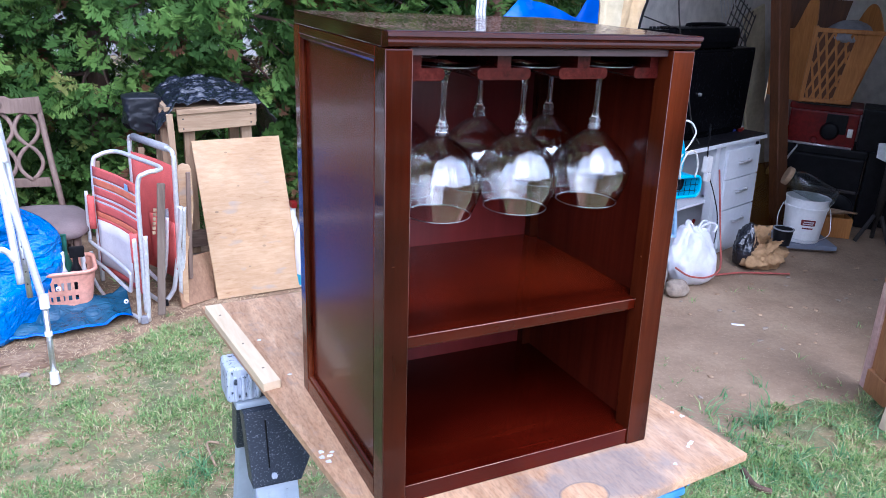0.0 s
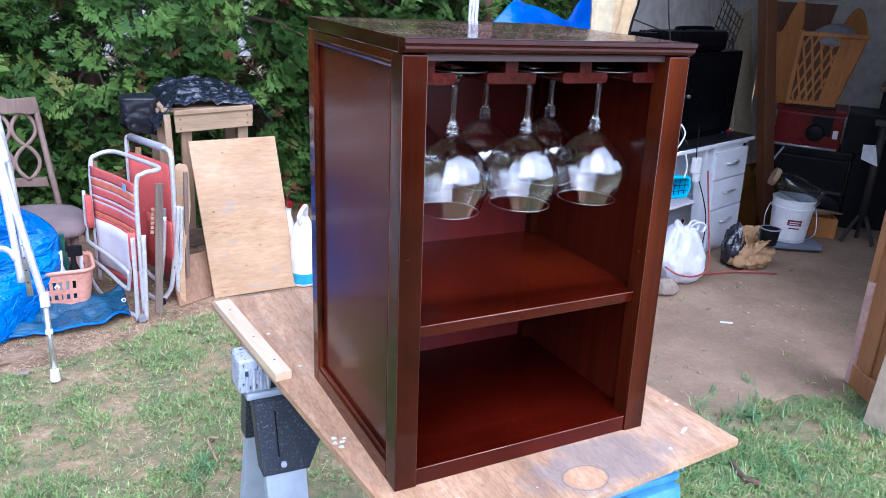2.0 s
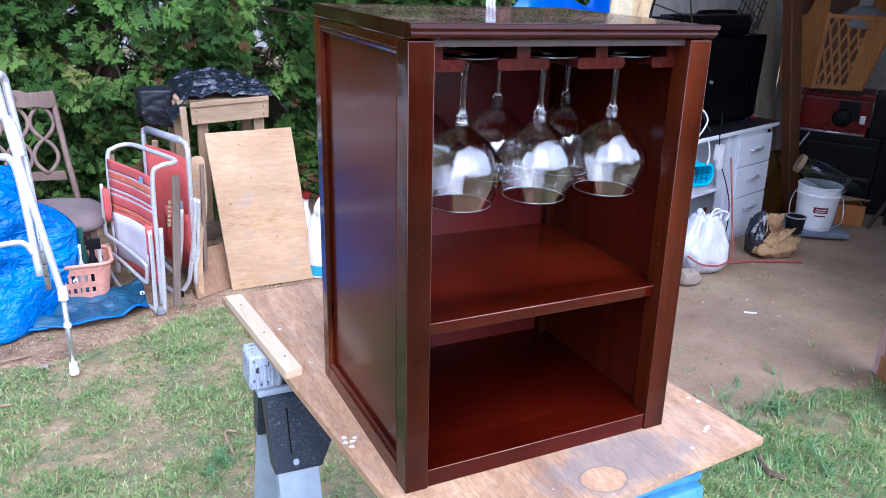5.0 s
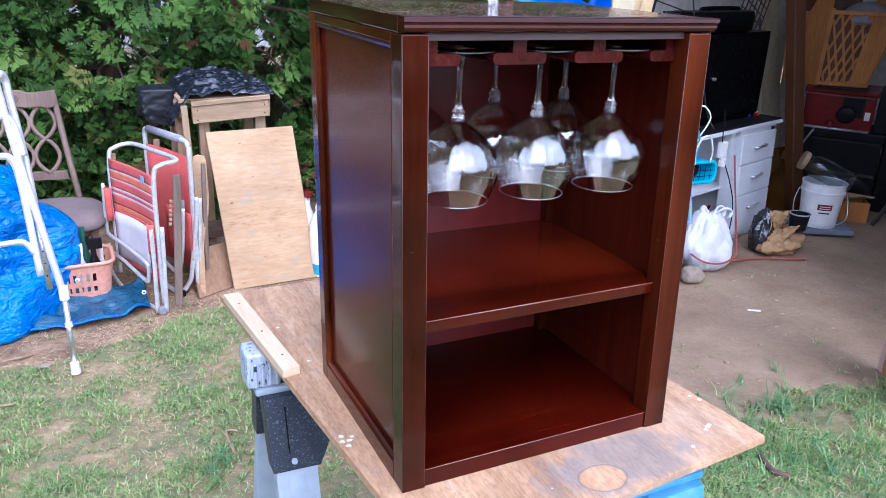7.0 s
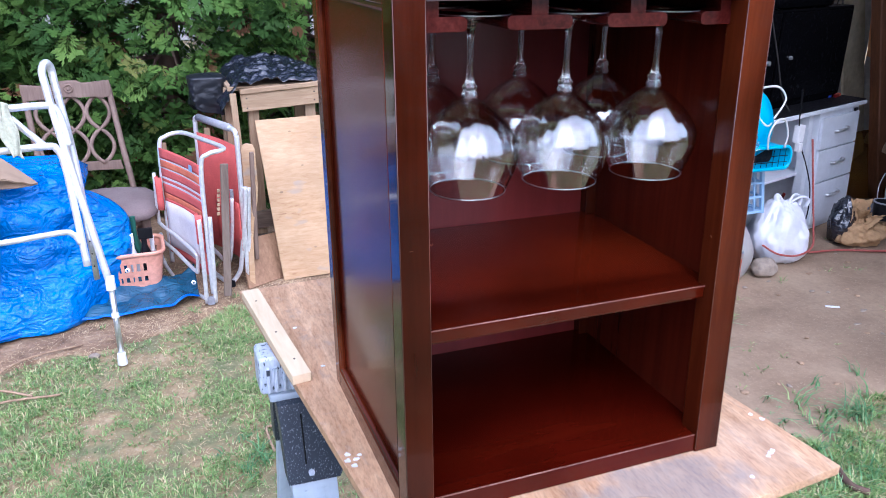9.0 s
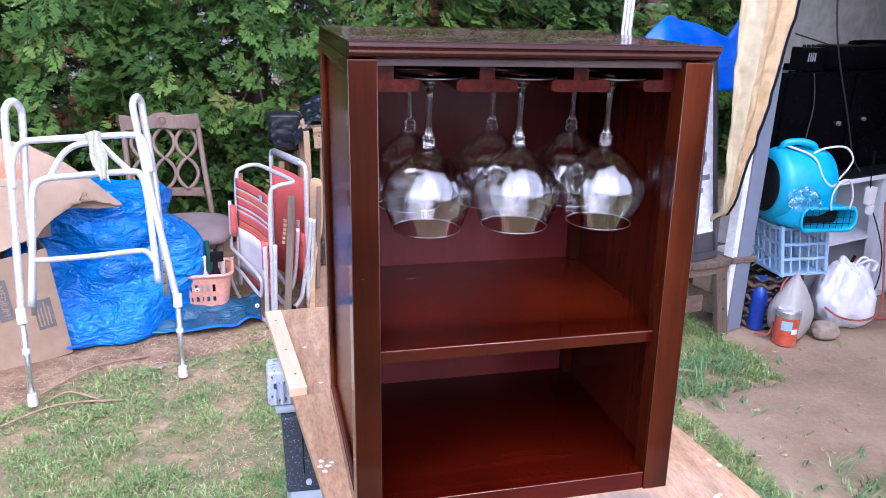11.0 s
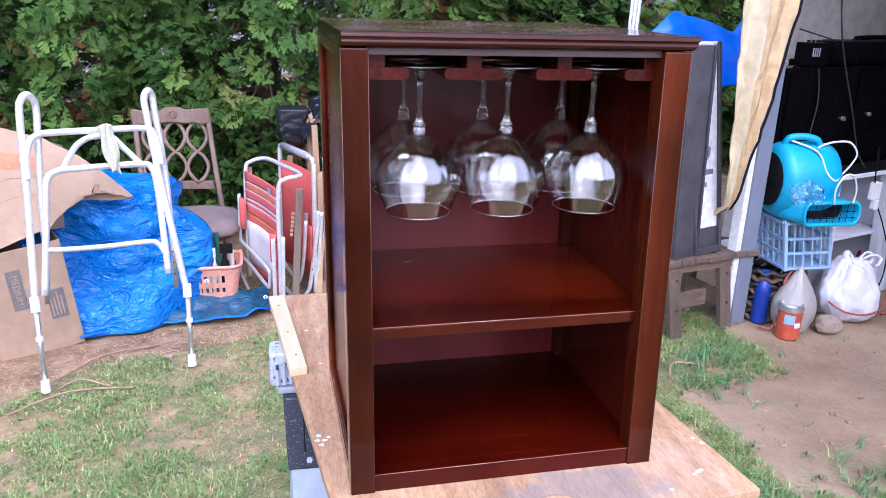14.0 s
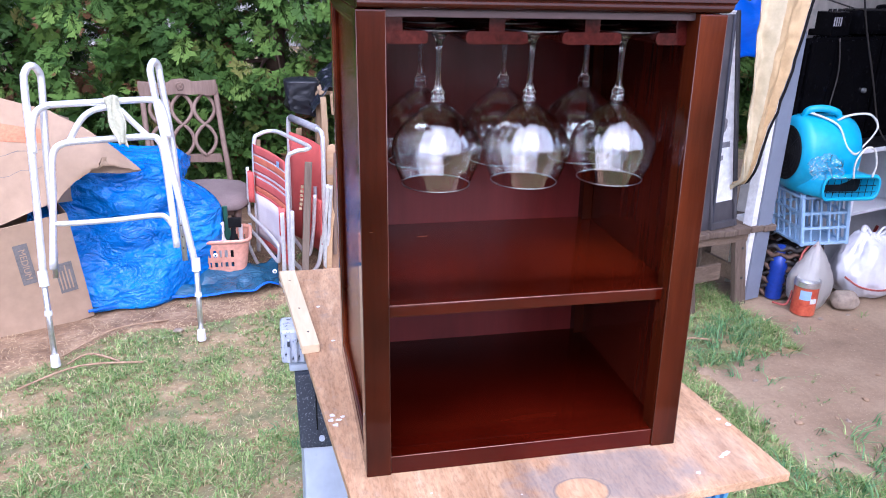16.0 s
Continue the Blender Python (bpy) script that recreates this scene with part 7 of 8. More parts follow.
def build_bags():
    wb = lump((2.735, 2.635, 0.0), 0.135, 0.12, 0.165, bag_white, "white_plastic_bag", "bulging white plastic bag tied at the top", "plastic bag", 3, 0.2, n=44, fold=0.07, neck=0.22, group="bags by the desk")
    k = bmesh.new()
    for i, (dx, dy, a) in enumerate(((0.04, 0, 0.3), (-0.03, 0.02, 1.7), (0.05, -0.03, 2.6))):
        tube(smooth_path([(2.75 + dx * 0.2, 2.63, 0.26), (2.75 + dx, 2.63 + dy, 0.30), (2.75 + dx * 1.7, 2.62 + dy, 0.285), (2.75 + dx * 1.3, 2.61 + dy, 0.255)], 5), 0.014, 7, k, flat=0.4)
    part("tied_handle", k, bag_white, wb, "knotted white handles", smooth=True)
    lump((2.405, 2.545, 0.0), 0.092, 0.08, 0.165, milky, "milky_plastic_bag", "milky translucent bag of filler standing with a tied neck", "plastic bag", 8, 0.08, n=36, fold=0.045, neck=0.75, group="bags by the desk")
    lump((2.405, 2.545, 0.225), 0.018, 0.018, 0.03, surf("pink_tie", (0.5, 0.25, 0.2), (0.6, 0.35, 0.3), 12), "bag_tie", "pinkish tie round the bag neck", "tie", 4, 0.1, n=10)
    lump((2.555, 2.50, 0.0), 0.062, 0.05, 0.045, rock_stone, "stone", "dusty stone on the dirt by the bags", "stone", 6, 0.2, n=18)
    sk = lump((3.29, 2.665, 0.0), 0.135, 0.10, 0.075, sack_paper, "paper_sack", "slumped brown paper sack with a crumpled open mouth", "sack", 12, 0.35, n=44, fold=0.12)
    for k, (cx, cy, w, hh, a) in enumerate(((3.22, 2.66, 0.10, 0.20, 0.5), (3.27, 2.69, 0.12, 0.16, -0.3), (3.33, 2.66, 0.10, 0.11, 0.2), (3.25, 2.62, 0.09, 0.13, 0.9))):
        def crumple(u, v, cx=cx, cy=cy, w=w, hh=hh, a=a, k=k):
            s = (u - 0.5) * w * (1 - 0.35 * v)
            d = 0.035 * math.sin(5 * u + 2 * k) * v + 0.03 * abs(nz(u * 4, v * 5, k, 1.3)) - 0.03 * v * v * (1 + k % 2)
            return (cx + s * math.cos(a) - d * math.sin(a), cy + s * math.sin(a) + d * math.cos(a), 0.03 + hh * v * (1 - 0.35 * abs(nz(u * 3, k, 2, 1.5))))
        part("paper_fold", sheet(crumple, 18, 14, 0.002), sack_paper, sk, "crumpled paper fold", smooth=30)
    lump((3.20, 2.70, 0.0), 0.07, 0.06, 0.12, bin_bag, "black_plastic_bag", "small crumpled black bag behind the paper sack", "plastic bag", 21, 0.3, n=30, fold=0.12)
    p = thing("black_tub", (3.36, 2.62, 0.125), "small dark plastic tub sitting on the paper sack", "tub")
    part("body", lathe([(0, 0), (0.042, 0), (0.05, 0.085), (0.046, 0.085), (0.039, 0.008), (0, 0.008)], (3.36, 2.62, 0.125), 22), dark_plastic, p, smooth=40)
    part("rim", tube([(3.36 + 0.05 * math.cos(2 * math.pi * s / 24), 2.62 + 0.05 * math.sin(2 * math.pi * s / 24), 0.21) for s in range(24)], 0.004, 6, closed=True), grey_plastic, p, smooth=True)
    c = thing("paint_can", (2.345, 2.485, 0), "orange-red printed tin can with a ribbed lid", "can")
    part("body", lathe([(0, 0), (0.048, 0), (0.048, 0.122), (0, 0.122)], (2.345, 2.485, 0), 28), can_red, c, smooth=40)
    part("rim", lathe([(0.044, 0.122), (0.051, 0.122), (0.051, 0.145), (0.044, 0.15), (0.04, 0.14), (0, 0.14)], (2.345, 2.485, 0), 28), alu, c, "dull metal rim", smooth=40)
    part("label_patch", sheet(lambda u, v: (2.345 + 0.0487 * math.cos(3.6 + 0.9 * u), 2.485 + 0.0487 * math.sin(3.6 + 0.9 * u), 0.07 + 0.04 * v), 8, 1, 0.0006), pale_blue, c, "blue label patch")
    part("lettering", sheet(lambda u, v: (2.345 + 0.0487 * math.cos(4.5 + 0.6 * u), 2.485 + 0.0487 * math.sin(4.5 + 0.6 * u), 0.055 + 0.022 * v), 8, 1, 0.0006), white_paint, c)
    j = thing("blue_jug", (2.315, 2.645, 0), "deep blue ribbed plastic jug beside the jamb", "jug")
    body = lathe([(0, 0), (0.034, 0.0), (0.038, 0.01), (0.034, 0.03), (0.038, 0.045), (0.034, 0.065), (0.038, 0.08), (0.034, 0.10), (0.037, 0.12), (0.036, 0.15), (0.028, 0.185), (0.018, 0.195), (0.018, 0.215), (0, 0.215)], (2.315, 2.645, 0), 24)
    part("body", body, navy_jug, j, smooth=40)
    part("cap", lathe([(0, 0.215), (0.02, 0.215), (0.02, 0.236), (0, 0.236)], (2.315, 2.645, 0), 16), navy_jug, j)
    hose = smooth_path([(2.262, 2.57, 0.012), (2.30, 2.53, 0.02), (2.33, 2.545, 0.10), (2.36, 2.57, 0.22), (2.45, 2.62, 0.26)], 8)
    solo("red_hose", tube(hose, 0.0048, 8), rope_red, (2.3, 2.55, 0), "thin red hose rising from the soil by the jamb", "hose", smooth=True)
    hose = smooth_path([(3.02, 2.80, 0.5), (3.0, 2.75, 0.38), (2.99, 2.70, 0.22), (2.945, 2.63, 0.12), (2.85, 2.535, 0.075), (2.74, 2.505, 0.06), (2.64, 2.52, 0.075), (2.585, 2.56, 0.11)], 8)
    solo("red_hose", tube(hose, 0.0045, 8), rope_red, (2.8, 2.6, 0.06), "red hose looping round the white bag", "hose", smooth=True)
    hose = smooth_path([(2.93, 2.62, 0.006), (3.08, 2.60, 0.006), (3.18, 2.56, 0.006), (3.32, 2.50, 0.006)], 8)
    solo("red_hose", tube(hose, 0.005, 8), rope_red, (3.1, 2.58, 0), "red hose lying on the dirt floor", "hose", smooth=True)


build_bags()


def build_bucket():
    d = thing("blue_dolly", (3.78, 2.83, 0), "low grey-blue board on the dirt carrying the bucket", "board")
    part("board", box(-0.15, 0.15, -0.12, 0.14, 0.014, 0.04, 0.004), jamb_grey, d, turn=Matrix.Translation((3.80, 2.83, 0)) @ Matrix.Rotation(radians(-30), 4, "Z"))
    part("runner", box(-0.13, 0.13, -0.10, -0.07, 0.0, 0.0138, 0.001), grey_wood, d, turn=Matrix.Translation((3.80, 2.83, 0)) @ Matrix.Rotation(radians(-30), 4, "Z"))
    part("runner", box(-0.13, 0.13, 0.07, 0.10, 0.0, 0.0138, 0.001), grey_wood, d, turn=Matrix.Translation((3.80, 2.83, 0)) @ Matrix.Rotation(radians(-30), 4, "Z"))
    b = thing("white_bucket", (3.78, 2.83, 0.04), "white plastic bucket with a dark red label on a grey-blue board", "bucket")
    at = (3.78, 2.83, 0.04)
    part("body", lathe([(0, 0), (0.092, 0), (0.096, 0.004), (0.111, 0.19), (0.117, 0.192), (0.117, 0.205), (0.113, 0.207), (0.115, 0.24), (0.118, 0.243), (0.118, 0.252), (0.109, 0.252), (0.107, 0.2), (0.09, 0.01), (0, 0.008)], at, 40), white_plastic, b, smooth=40)
    a0 = math.atan2(-2.83, -3.78)
    cyl = lambda a, z, r=0.0006: (at[0] + (0.096 + 0.079 * (z - 0.004) + r) * math.cos(a0 + a), at[1] + (0.096 + 0.079 * (z - 0.004) + r) * math.sin(a0 + a), at[2] + z)
    lab = part("label", sheet(lambda u, v: cyl(-0.10 + 0.72 * u, 0.108 + 0.034 * v), 10, 1, 0.0006), label_red, b, "dark red printed label")
    ln = bmesh.new()
    for q, z in ((0.02, 0.127), (0.0, 0.115)):
        sheet(lambda u, v: cyl(q + (0.5 + q) * u, z + 0.005 * v, 0.0016), 8, 1, 0.0005, ln)
    part("lettering", ln, white_paint, lab)
    part("printed_line", sheet(lambda u, v: cyl(0.55 * u, 0.088 + 0.008 * v), 8, 1, 0.0005), label_red, b)
    part("bail", tube(smooth_path([cyl(-1.5, 0.20, 0.01), cyl(-1.35, 0.12, 0.035), cyl(-0.8, 0.05, 0.05), cyl(0.2, 0.03, 0.05), cyl(1.1, 0.06, 0.05), cyl(1.45, 0.14, 0.03), cyl(1.5, 0.20, 0.01)], 6), 0.0028, 6), alu, b, "wire carrying handle", smooth=True)
    j = thing("clear_jar", (3.78, 2.83, 0.30), "large clear plastic jar with a cork-coloured lid lying across the bucket", "jar")
    m = Matrix.Translation((3.775, 2.82, 0.345)) @ Matrix.Rotation(radians(-42), 4, "Z") @ Matrix.Rotation(radians(112), 4, "Y")
    part("jar", lathe([(0, -0.13), (0.058, -0.13), (0.063, -0.12), (0.063, 0.07), (0.055, 0.095), (0.045, 0.105), (0.045, 0.13), (0.043, 0.13), (0.043, 0.104), (0.053, 0.093), (0.061, 0.07), (0.061, -0.118), (0.056, -0.127), (0, -0.127)], n=32, m=m @ Matrix.Rotation(math.pi, 4, "X")), jar_plastic, j, smooth=40)
    part("lid", lathe([(0, -0.131), (0.05, -0.131), (0.052, -0.135), (0.052, -0.158), (0, -0.16)], n=28, m=m), pallet, j, "cork-coloured lid", smooth=40)
    w = thing("wooden_box", (4.16, 2.93, 0), "small wooden box heaped with sticks", "box")
    T = Matrix.Translation((4.16, 2.93, 0)) @ Matrix.Rotation(radians(-38), 4, "Z")
    for x0, x1, y0, y1 in ((-0.1, 0.1, -0.07, -0.056), (-0.1, 0.1, 0.056, 0.07), (-0.1, -0.088, -0.0558, 0.0558), (0.088, 0.1, -0.0558, 0.0558)):
        part("side", box(x0, x1, y0, y1, 0.0, 0.12, 0.002), hamper_wood, w, turn=T)
    part("bottom", box(-0.0878, 0.0878, -0.0558, 0.0558, 0.0, 0.01), hamper_wood, w, turn=T)
    for k in range(6):
        part("stick", bar((-0.13 + 0.02 * k, -0.05 + 0.02 * k, 0.126 + 0.004 * k), (0.12, 0.05 - 0.02 * k, 0.13 + 0.005 * k), 0.018, 0.008), pallet, w, turn=T)
    g = thing("round_dish", (3.92, 3.25, 0), "large amber glass dish standing on edge behind the desk", "dish")
    gm = Matrix.Translation((3.9, 3.22, 0.2)) @ Matrix.Rotation(radians(-35), 4, "Z") @ Matrix.Rotation(radians(90), 4, "X")
    part("dish", lathe([(0, 0), (0.12, 0.0), (0.19, 0.03), (0.2, 0.032), (0.2, 0.026), (0.12, -0.008), (0, -0.008)], n=40, m=gm), glass_material("amber_glass", (0.75, 0.5, 0.16)), g, smooth=40)


build_bucket()


def build_stack():
    v = Vector((0.816, 0.578, 0))
    T = Matrix(((0.578, 0.816, 0, 4.331), (-0.816, 0.578, 0, 3.161), (0, 0, 1, 0), (0, 0, 0, 1)))
    k = thing("storage_chest", (4.36, 3.12, 0), "black storage chest in the dark of the shed", "chest")
    part("body", box(-0.26, 0.20, 0.0, 0.35, 0.0, 0.42, 0.012), dark_plastic, k, turn=T)
    part("lid", box(-0.27, 0.21, -0.01, 0.36, 0.42, 0.475, 0.012), dark_plastic, k, turn=T)
    r = thing("red_toolbox", (4.36, 3.12, 0.475), "red steel toolbox with a dark panel on the trunk", "toolbox")
    part("body", box(-0.27, 0.12, -0.005, 0.33, 0.476, 0.69, 0.01), red_plastic, r, turn=T)
    part("lid", box(-0.28, 0.13, -0.012, 0.335, 0.69, 0.728, 0.01), red_plastic, r, turn=T)
    part("panel", box(-0.06, 0.06, -0.012, -0.005, 0.56, 0.68, 0.003), dark_plastic, r, turn=T)
    part("latch", box(0.07, 0.10, -0.018, -0.005, 0.55, 0.60, 0.003), alu, r, turn=T)
    part("recoil_cover", lathe([(0, 0.03), (0.02, 0.03), (0.045, 0.024), (0.055, 0.0), (0, 0.0)], n=28, m=T @ Matrix.Translation((-0.03, -0.014, 0.575)) @ Matrix.Rotation(radians(90), 4, "X")), dark_plastic, r, "round black cover", smooth=40)
    part("pull_knob", lathe([(0, 0.05), (0.016, 0.046), (0.024, 0.03), (0.018, 0.012), (0.012, 0.0), (0, 0.0)], n=20, m=T @ Matrix.Translation((-0.108, -0.014, 0.515)) @ Matrix.Rotation(radians(90), 4, "X")), red_plastic, r, "round red knob", smooth=40)
    part("front_rail", tube([(-0.27, -0.026, 0.484), (0.11, -0.026, 0.484)], 0.008, 8), alu, r, "thin bright front rail", turn=T, smooth=True)
    part("lever", tube(smooth_path([(-0.262, -0.035, 0.31), (-0.235, -0.040, 0.38), (-0.190, -0.032, 0.47)], 5), 0.006, 8), alu, k, "thin bent metal lever", turn=T, smooth=True)
    part("shelf_edge", box(-0.26, 0.19, -0.022, -0.0005, 0.205, 0.222, 0.003), dark_metal, k, turn=T)
    part("side_wheel", lathe([(0.03, -0.016), (0.085, -0.018), (0.098, -0.010), (0.098, 0.010), (0.085, 0.018), (0.03, 0.016)], n=32, m=T @ Matrix.Translation((0.10, -0.045, 0.10)) @ Matrix.Rotation(radians(90), 4, "X"), close=True), dark_plastic, k, "black rubber wheel", smooth=40)
    ty = thing("black_tray", (4.36, 3.12, 0.728), "thin dark plastic tray under the hamper", "tray")
    part("sheet", box(-0.24, 0.06, -0.055, 0.25, 0.7285, 0.7345, 0.002), dark_plastic, ty, turn=T)
    s = thing("black_case", (4.5, 2.97, 0.475), "black plastic case beside the toolbox", "case")
    part("body", box(0.135, 0.34, 0.0, 0.33, 0.476, 0.73, 0.012), dark_plastic, s, turn=T)
    part("foot_block", box(0.215, 0.34, 0.0, 0.33, 0.0, 0.4755, 0.006), dark_plastic, s, turn=T)
    # flared lattice hamper
    h = thing("lattice_hamper", (4.38, 3.1, 0.735), "honey-brown wooden hamper with lattice front and tall scrolled ends", "hamper")
    H = T @ Matrix.Translation((-0.228, -0.02, 0.735)) @ Matrix.Rotation(radians(14), 4, "Z") @ Matrix.Diagonal((0.76, 0.9, 1.0, 1))
    W, D, Z, fl = 0.37, 0.30, 0.425, 0.14

    def face(u, q, dy=0.0):
        return Vector((u * W + u * fl * q / Z * 0.9, dy - 0.05 * q / Z, q))
    lat = bmesh.new()
    for i in range(-3, 8):
        for s2 in (-1, 1):
            a, b = Vector((i / 7.0, 0.0)), Vector((i / 7.0 + s2 * 0.42, 1.0))
            pts = []
            for q in range(13):
                p = a.lerp(b, q / 12)
                if 0.04 <= p.x <= 0.62:
                    pts.append(face(p.x, p.y * Z, -0.003 * s2))
            if len(pts) > 1:
                bar(pts[0], pts[-1], 0.017, 0.006, lat, 0.001, (0, 1, 0))
    part("lattice", lat, hamper_wood, h, turn=H)
    # Dark sheet added close behind the bars to give the holes their shade.
    part("front_back_sheet", sheet(lambda u, q: tuple(face(u * 0.62, q * Z, 0.012)), 4, 4, 0.004), dark_post_wood, h, "dark sheet standing for the shade behind the lattice", turn=H)
    part("front_panel", sheet(lambda u, q: tuple(face(0.62 + 0.38 * u, q * Z, 0.0)), 4, 4, 0.014), hamper_wood, h, turn=H)
    part("front_top_rail", bar(face(0, Z + 0.008), face(1, Z + 0.008), 0.03, 0.026, None, 0.004), hamper_wood, h, turn=H)
    part("front_bottom_rail", bar(face(0, 0.015), face(1, 0.015), 0.03, 0.022, None, 0.003), hamper_wood, h, turn=H)
    part("corner_stile", bar(face(0, 0), face(0, Z + 0.03), 0.032, 0.026, None, 0.003), hamper_wood, h, turn=H)

    def left(u, q):
        top = Z + (0.19 * min(1.0, 0.35 + u / 0.1) * (0.5 + 0.5 * math.cos(math.pi * min(1.0, max(0.0, (u - 0.16) / 0.36)))) if q > 0.5 else 0) * (q - 0.5) * 2
        zz = top * q
        return (-u * 0.20 - fl * 0.4 * u * zz / Z, 0.004 + u * D - 0.05 * zz / Z, zz)
    part("end_panel", sheet(left, 40, 10, 0.014), hamper_wood, h, smooth=30, turn=H)
    part("end_moulding", tube([Vector(left(0.12, 0.12)), Vector(left(0.12, 0.44)), Vector(left(0.8, 0.44)), Vector(left(0.8, 0.12))], 0.006, 6, closed=True), hamper_wood, h, turn=H, smooth=True)
    part("far_end_panel", sheet(lambda u, q: tuple(face(1, Z * q) + Vector((-0.14 * u, D * u, (0.17 * math.sin(math.pi * u) if q > 0.9 else 0)))), 14, 8, 0.014), hamper_wood, h, smooth=30, turn=H)
    part("rear_panel", sheet(lambda u, q: (-0.20 + W * u + fl * u * q, D, (Z + 0.18) * q), 8, 6, 0.014), dark_post_wood, h, turn=H)
    part("bottom", prism([(0.0, 0.01), (W, 0.01), (W - 0.14, D), (-0.19, D)], 0.0, 0.014), hamper_wood, h, turn=H)
    lump((4.41, 3.26, 1.09), 0.18, 0.12, 0.08, grey_plastic, "folded_cloth", "grey folded cloths heaped in the hamper", "cloth", 5, 0.2, n=20)
    q = thing("dark_shelf", (4.62, 2.62, 0), "dark workbench cupboard with tools at the shed end", "cupboard")
    T2 = Matrix(((0.52, 0.854, 0, 4.42), (-0.854, 0.52, 0, 2.74), (0, 0, 1, 0), (0, 0, 0, 1)))
    part("body", box(-0.12, 0.75, 0.25, 0.60, 0.0, 0.86, 0.006), dark_plastic, q, turn=T2)
    part("top", box(-0.14, 0.80, 0.22, 0.62, 0.861, 0.89, 0.004), grey_wood, q, turn=T2)
    part("upper_shelf", box(0.10, 0.80, 0.40, 0.62, 1.16, 1.185, 0.003), dark_post_wood, q, turn=T2)
    for k in range(6):
        part("spindle", tube([(0.14 + 0.05 * k, 0.42, 1.185), (0.135 + 0.055 * k, 0.42, 1.5)], 0.008, 8), hamper_wood, q, turn=T2, smooth=True)
    part("bracket", box(0.70, 0.74, 0.42, 0.60, 0.891, 1.158, 0.003), dark_post_wood, q, turn=T2)
    part("bracket", box(0.16, 0.20, 0.42, 0.60, 0.891, 1.158, 0.003), dark_post_wood, q, turn=T2)
    cs = thing("tool_case", (4.42, 2.85, 0.89), "black plastic tool case on the workbench", "case")
    part("body", box(-0.11, 0.03, 0.26, 0.50, 0.8905, 1.04, 0.012), dark_plastic, cs, turn=T2)
    part("grip", tube(smooth_path([(-0.08, 0.30, 1.04), (-0.075, 0.30, 1.065), (-0.015, 0.30, 1.065), (-0.01, 0.30, 1.04)], 4), 0.008, 8), dark_plastic, cs, turn=T2, smooth=True)
    m = thing("angle_tool", (4.7, 2.7, 0.89), "black power tool with a looped cord on the workbench", "power tool")
    part("body", box(0.06, 0.12, 0.28, 0.36, 0.8905, 1.13, 0.02, None, 3), dark_plastic, m, turn=T2, smooth=40)
    part("label_plate", box(0.075, 0.088, 0.276, 0.281, 1.0, 1.10, 0.002), white_plastic, m, turn=T2)
    part("cord", tube(smooth_path([(0.12, 0.3, 1.08), (0.19, 0.3, 1.12), (0.2, 0.3, 1.0), (0.14, 0.29, 0.92), (0.05, 0.29, 0.9)], 6), 0.007, 8), dark_plastic, m, turn=T2, smooth=True)
    b = thing("jack_stand", (4.30, 2.74, 0), "dark metal stand with a paper tag, in the shed gloom", "stand")
    S = Matrix(((0.578, 0.816, 0, 4.30), (-0.816, 0.578, 0, 2.74), (0, 0, 1, 0), (0, 0, 0, 1)))
    for x, y in ((-0.09, -0.06), (0.09, -0.06), (0.0, 0.09)):
        part("leg", tube([(x, y, 0.0), (x * 0.2, y * 0.2, 0.16)], 0.012, 8), dark_metal, b, turn=S)
    part("column", tube([(0, 0, 0.14), (0, 0, 0.70)], 0.022, 12), dark_metal, b, turn=S, smooth=True)
    part("head", box(-0.05, 0.07, -0.03, 0.04, 0.70, 0.735, 0.006), dark_metal, b, turn=S)
    tag = bmesh.new()
    prism([(-0.085, 0.585), (-0.02, 0.59), (0.012, 0.475), (0.008, 0.47), (-0.08, 0.50)], 0.0, 0.002, 0, tag, S @ Matrix.Translation((0, -0.03, 0)) @ Matrix.Rotation(radians(90), 4, "X"))
    part("paper_tag", tag, white_paint, b, "white paper tag")


build_stack()


def build_near_door():
    d = thing("old_door", (2.55, 1.45, 0), "old orange-brown wooden door leaning on its edge, pink paint on one stile", "door")
    bm, m, hh = leaning((2.605, 1.575, 0.0), (2.42, 1.16, 0.0), 1.25, (-0.06, -0.02, 0), 0.028)
    L = 0.4545
    bm.free()
    pink = surf("pink_stained_paint", (0.50, 0.29, 0.24), (0.62, 0.42, 0.36), 7, 0.6, 0.75, 0.15)
    part("stile", box(0.0, 0.035, 0.0, 0.42, -0.03, 0.0, 0.003, None, 1, m), pink, d, "stile splashed with pink paint")
    part("stile", box(0.0, 0.035, 0.421, hh, -0.03, 0.0, 0.003, None, 1, m), door_wood, d)
    part("bottom_rail", box(0.036, L, 0.0, 0.09, -0.026, 0.006, 0.003, None, 1, m), door_wood, d)
    part("panel", box(0.036, L, 0.091, hh - 0.09, -0.022, -0.010, 0.0, None, 1, m), door_wood, d)
    part("inner_stile", box(0.075, 0.135, 0.091, hh - 0.09, -0.010, 0.002, 0.003, None, 1, m), door_wood, d)
    part("top_rail", box(0.036, L, hh - 0.088, hh, -0.026, 0.0, 0.003, None, 1, m), door_wood, d)
    bm, m, hh = leaning((2.392, 1.345, 0.0), (2.40, 1.02, 0.0), 0.62, (0.06, 0, 0), 0.014)
    solo("cream_board", bm, surf("cream_painted_board", (0.44, 0.33, 0.22), (0.54, 0.43, 0.31), 4, 0.6, 0.75, 0.1), (2.39, 1.2, 0), "cream painted board propped in front of the old door", "board")


build_near_door()

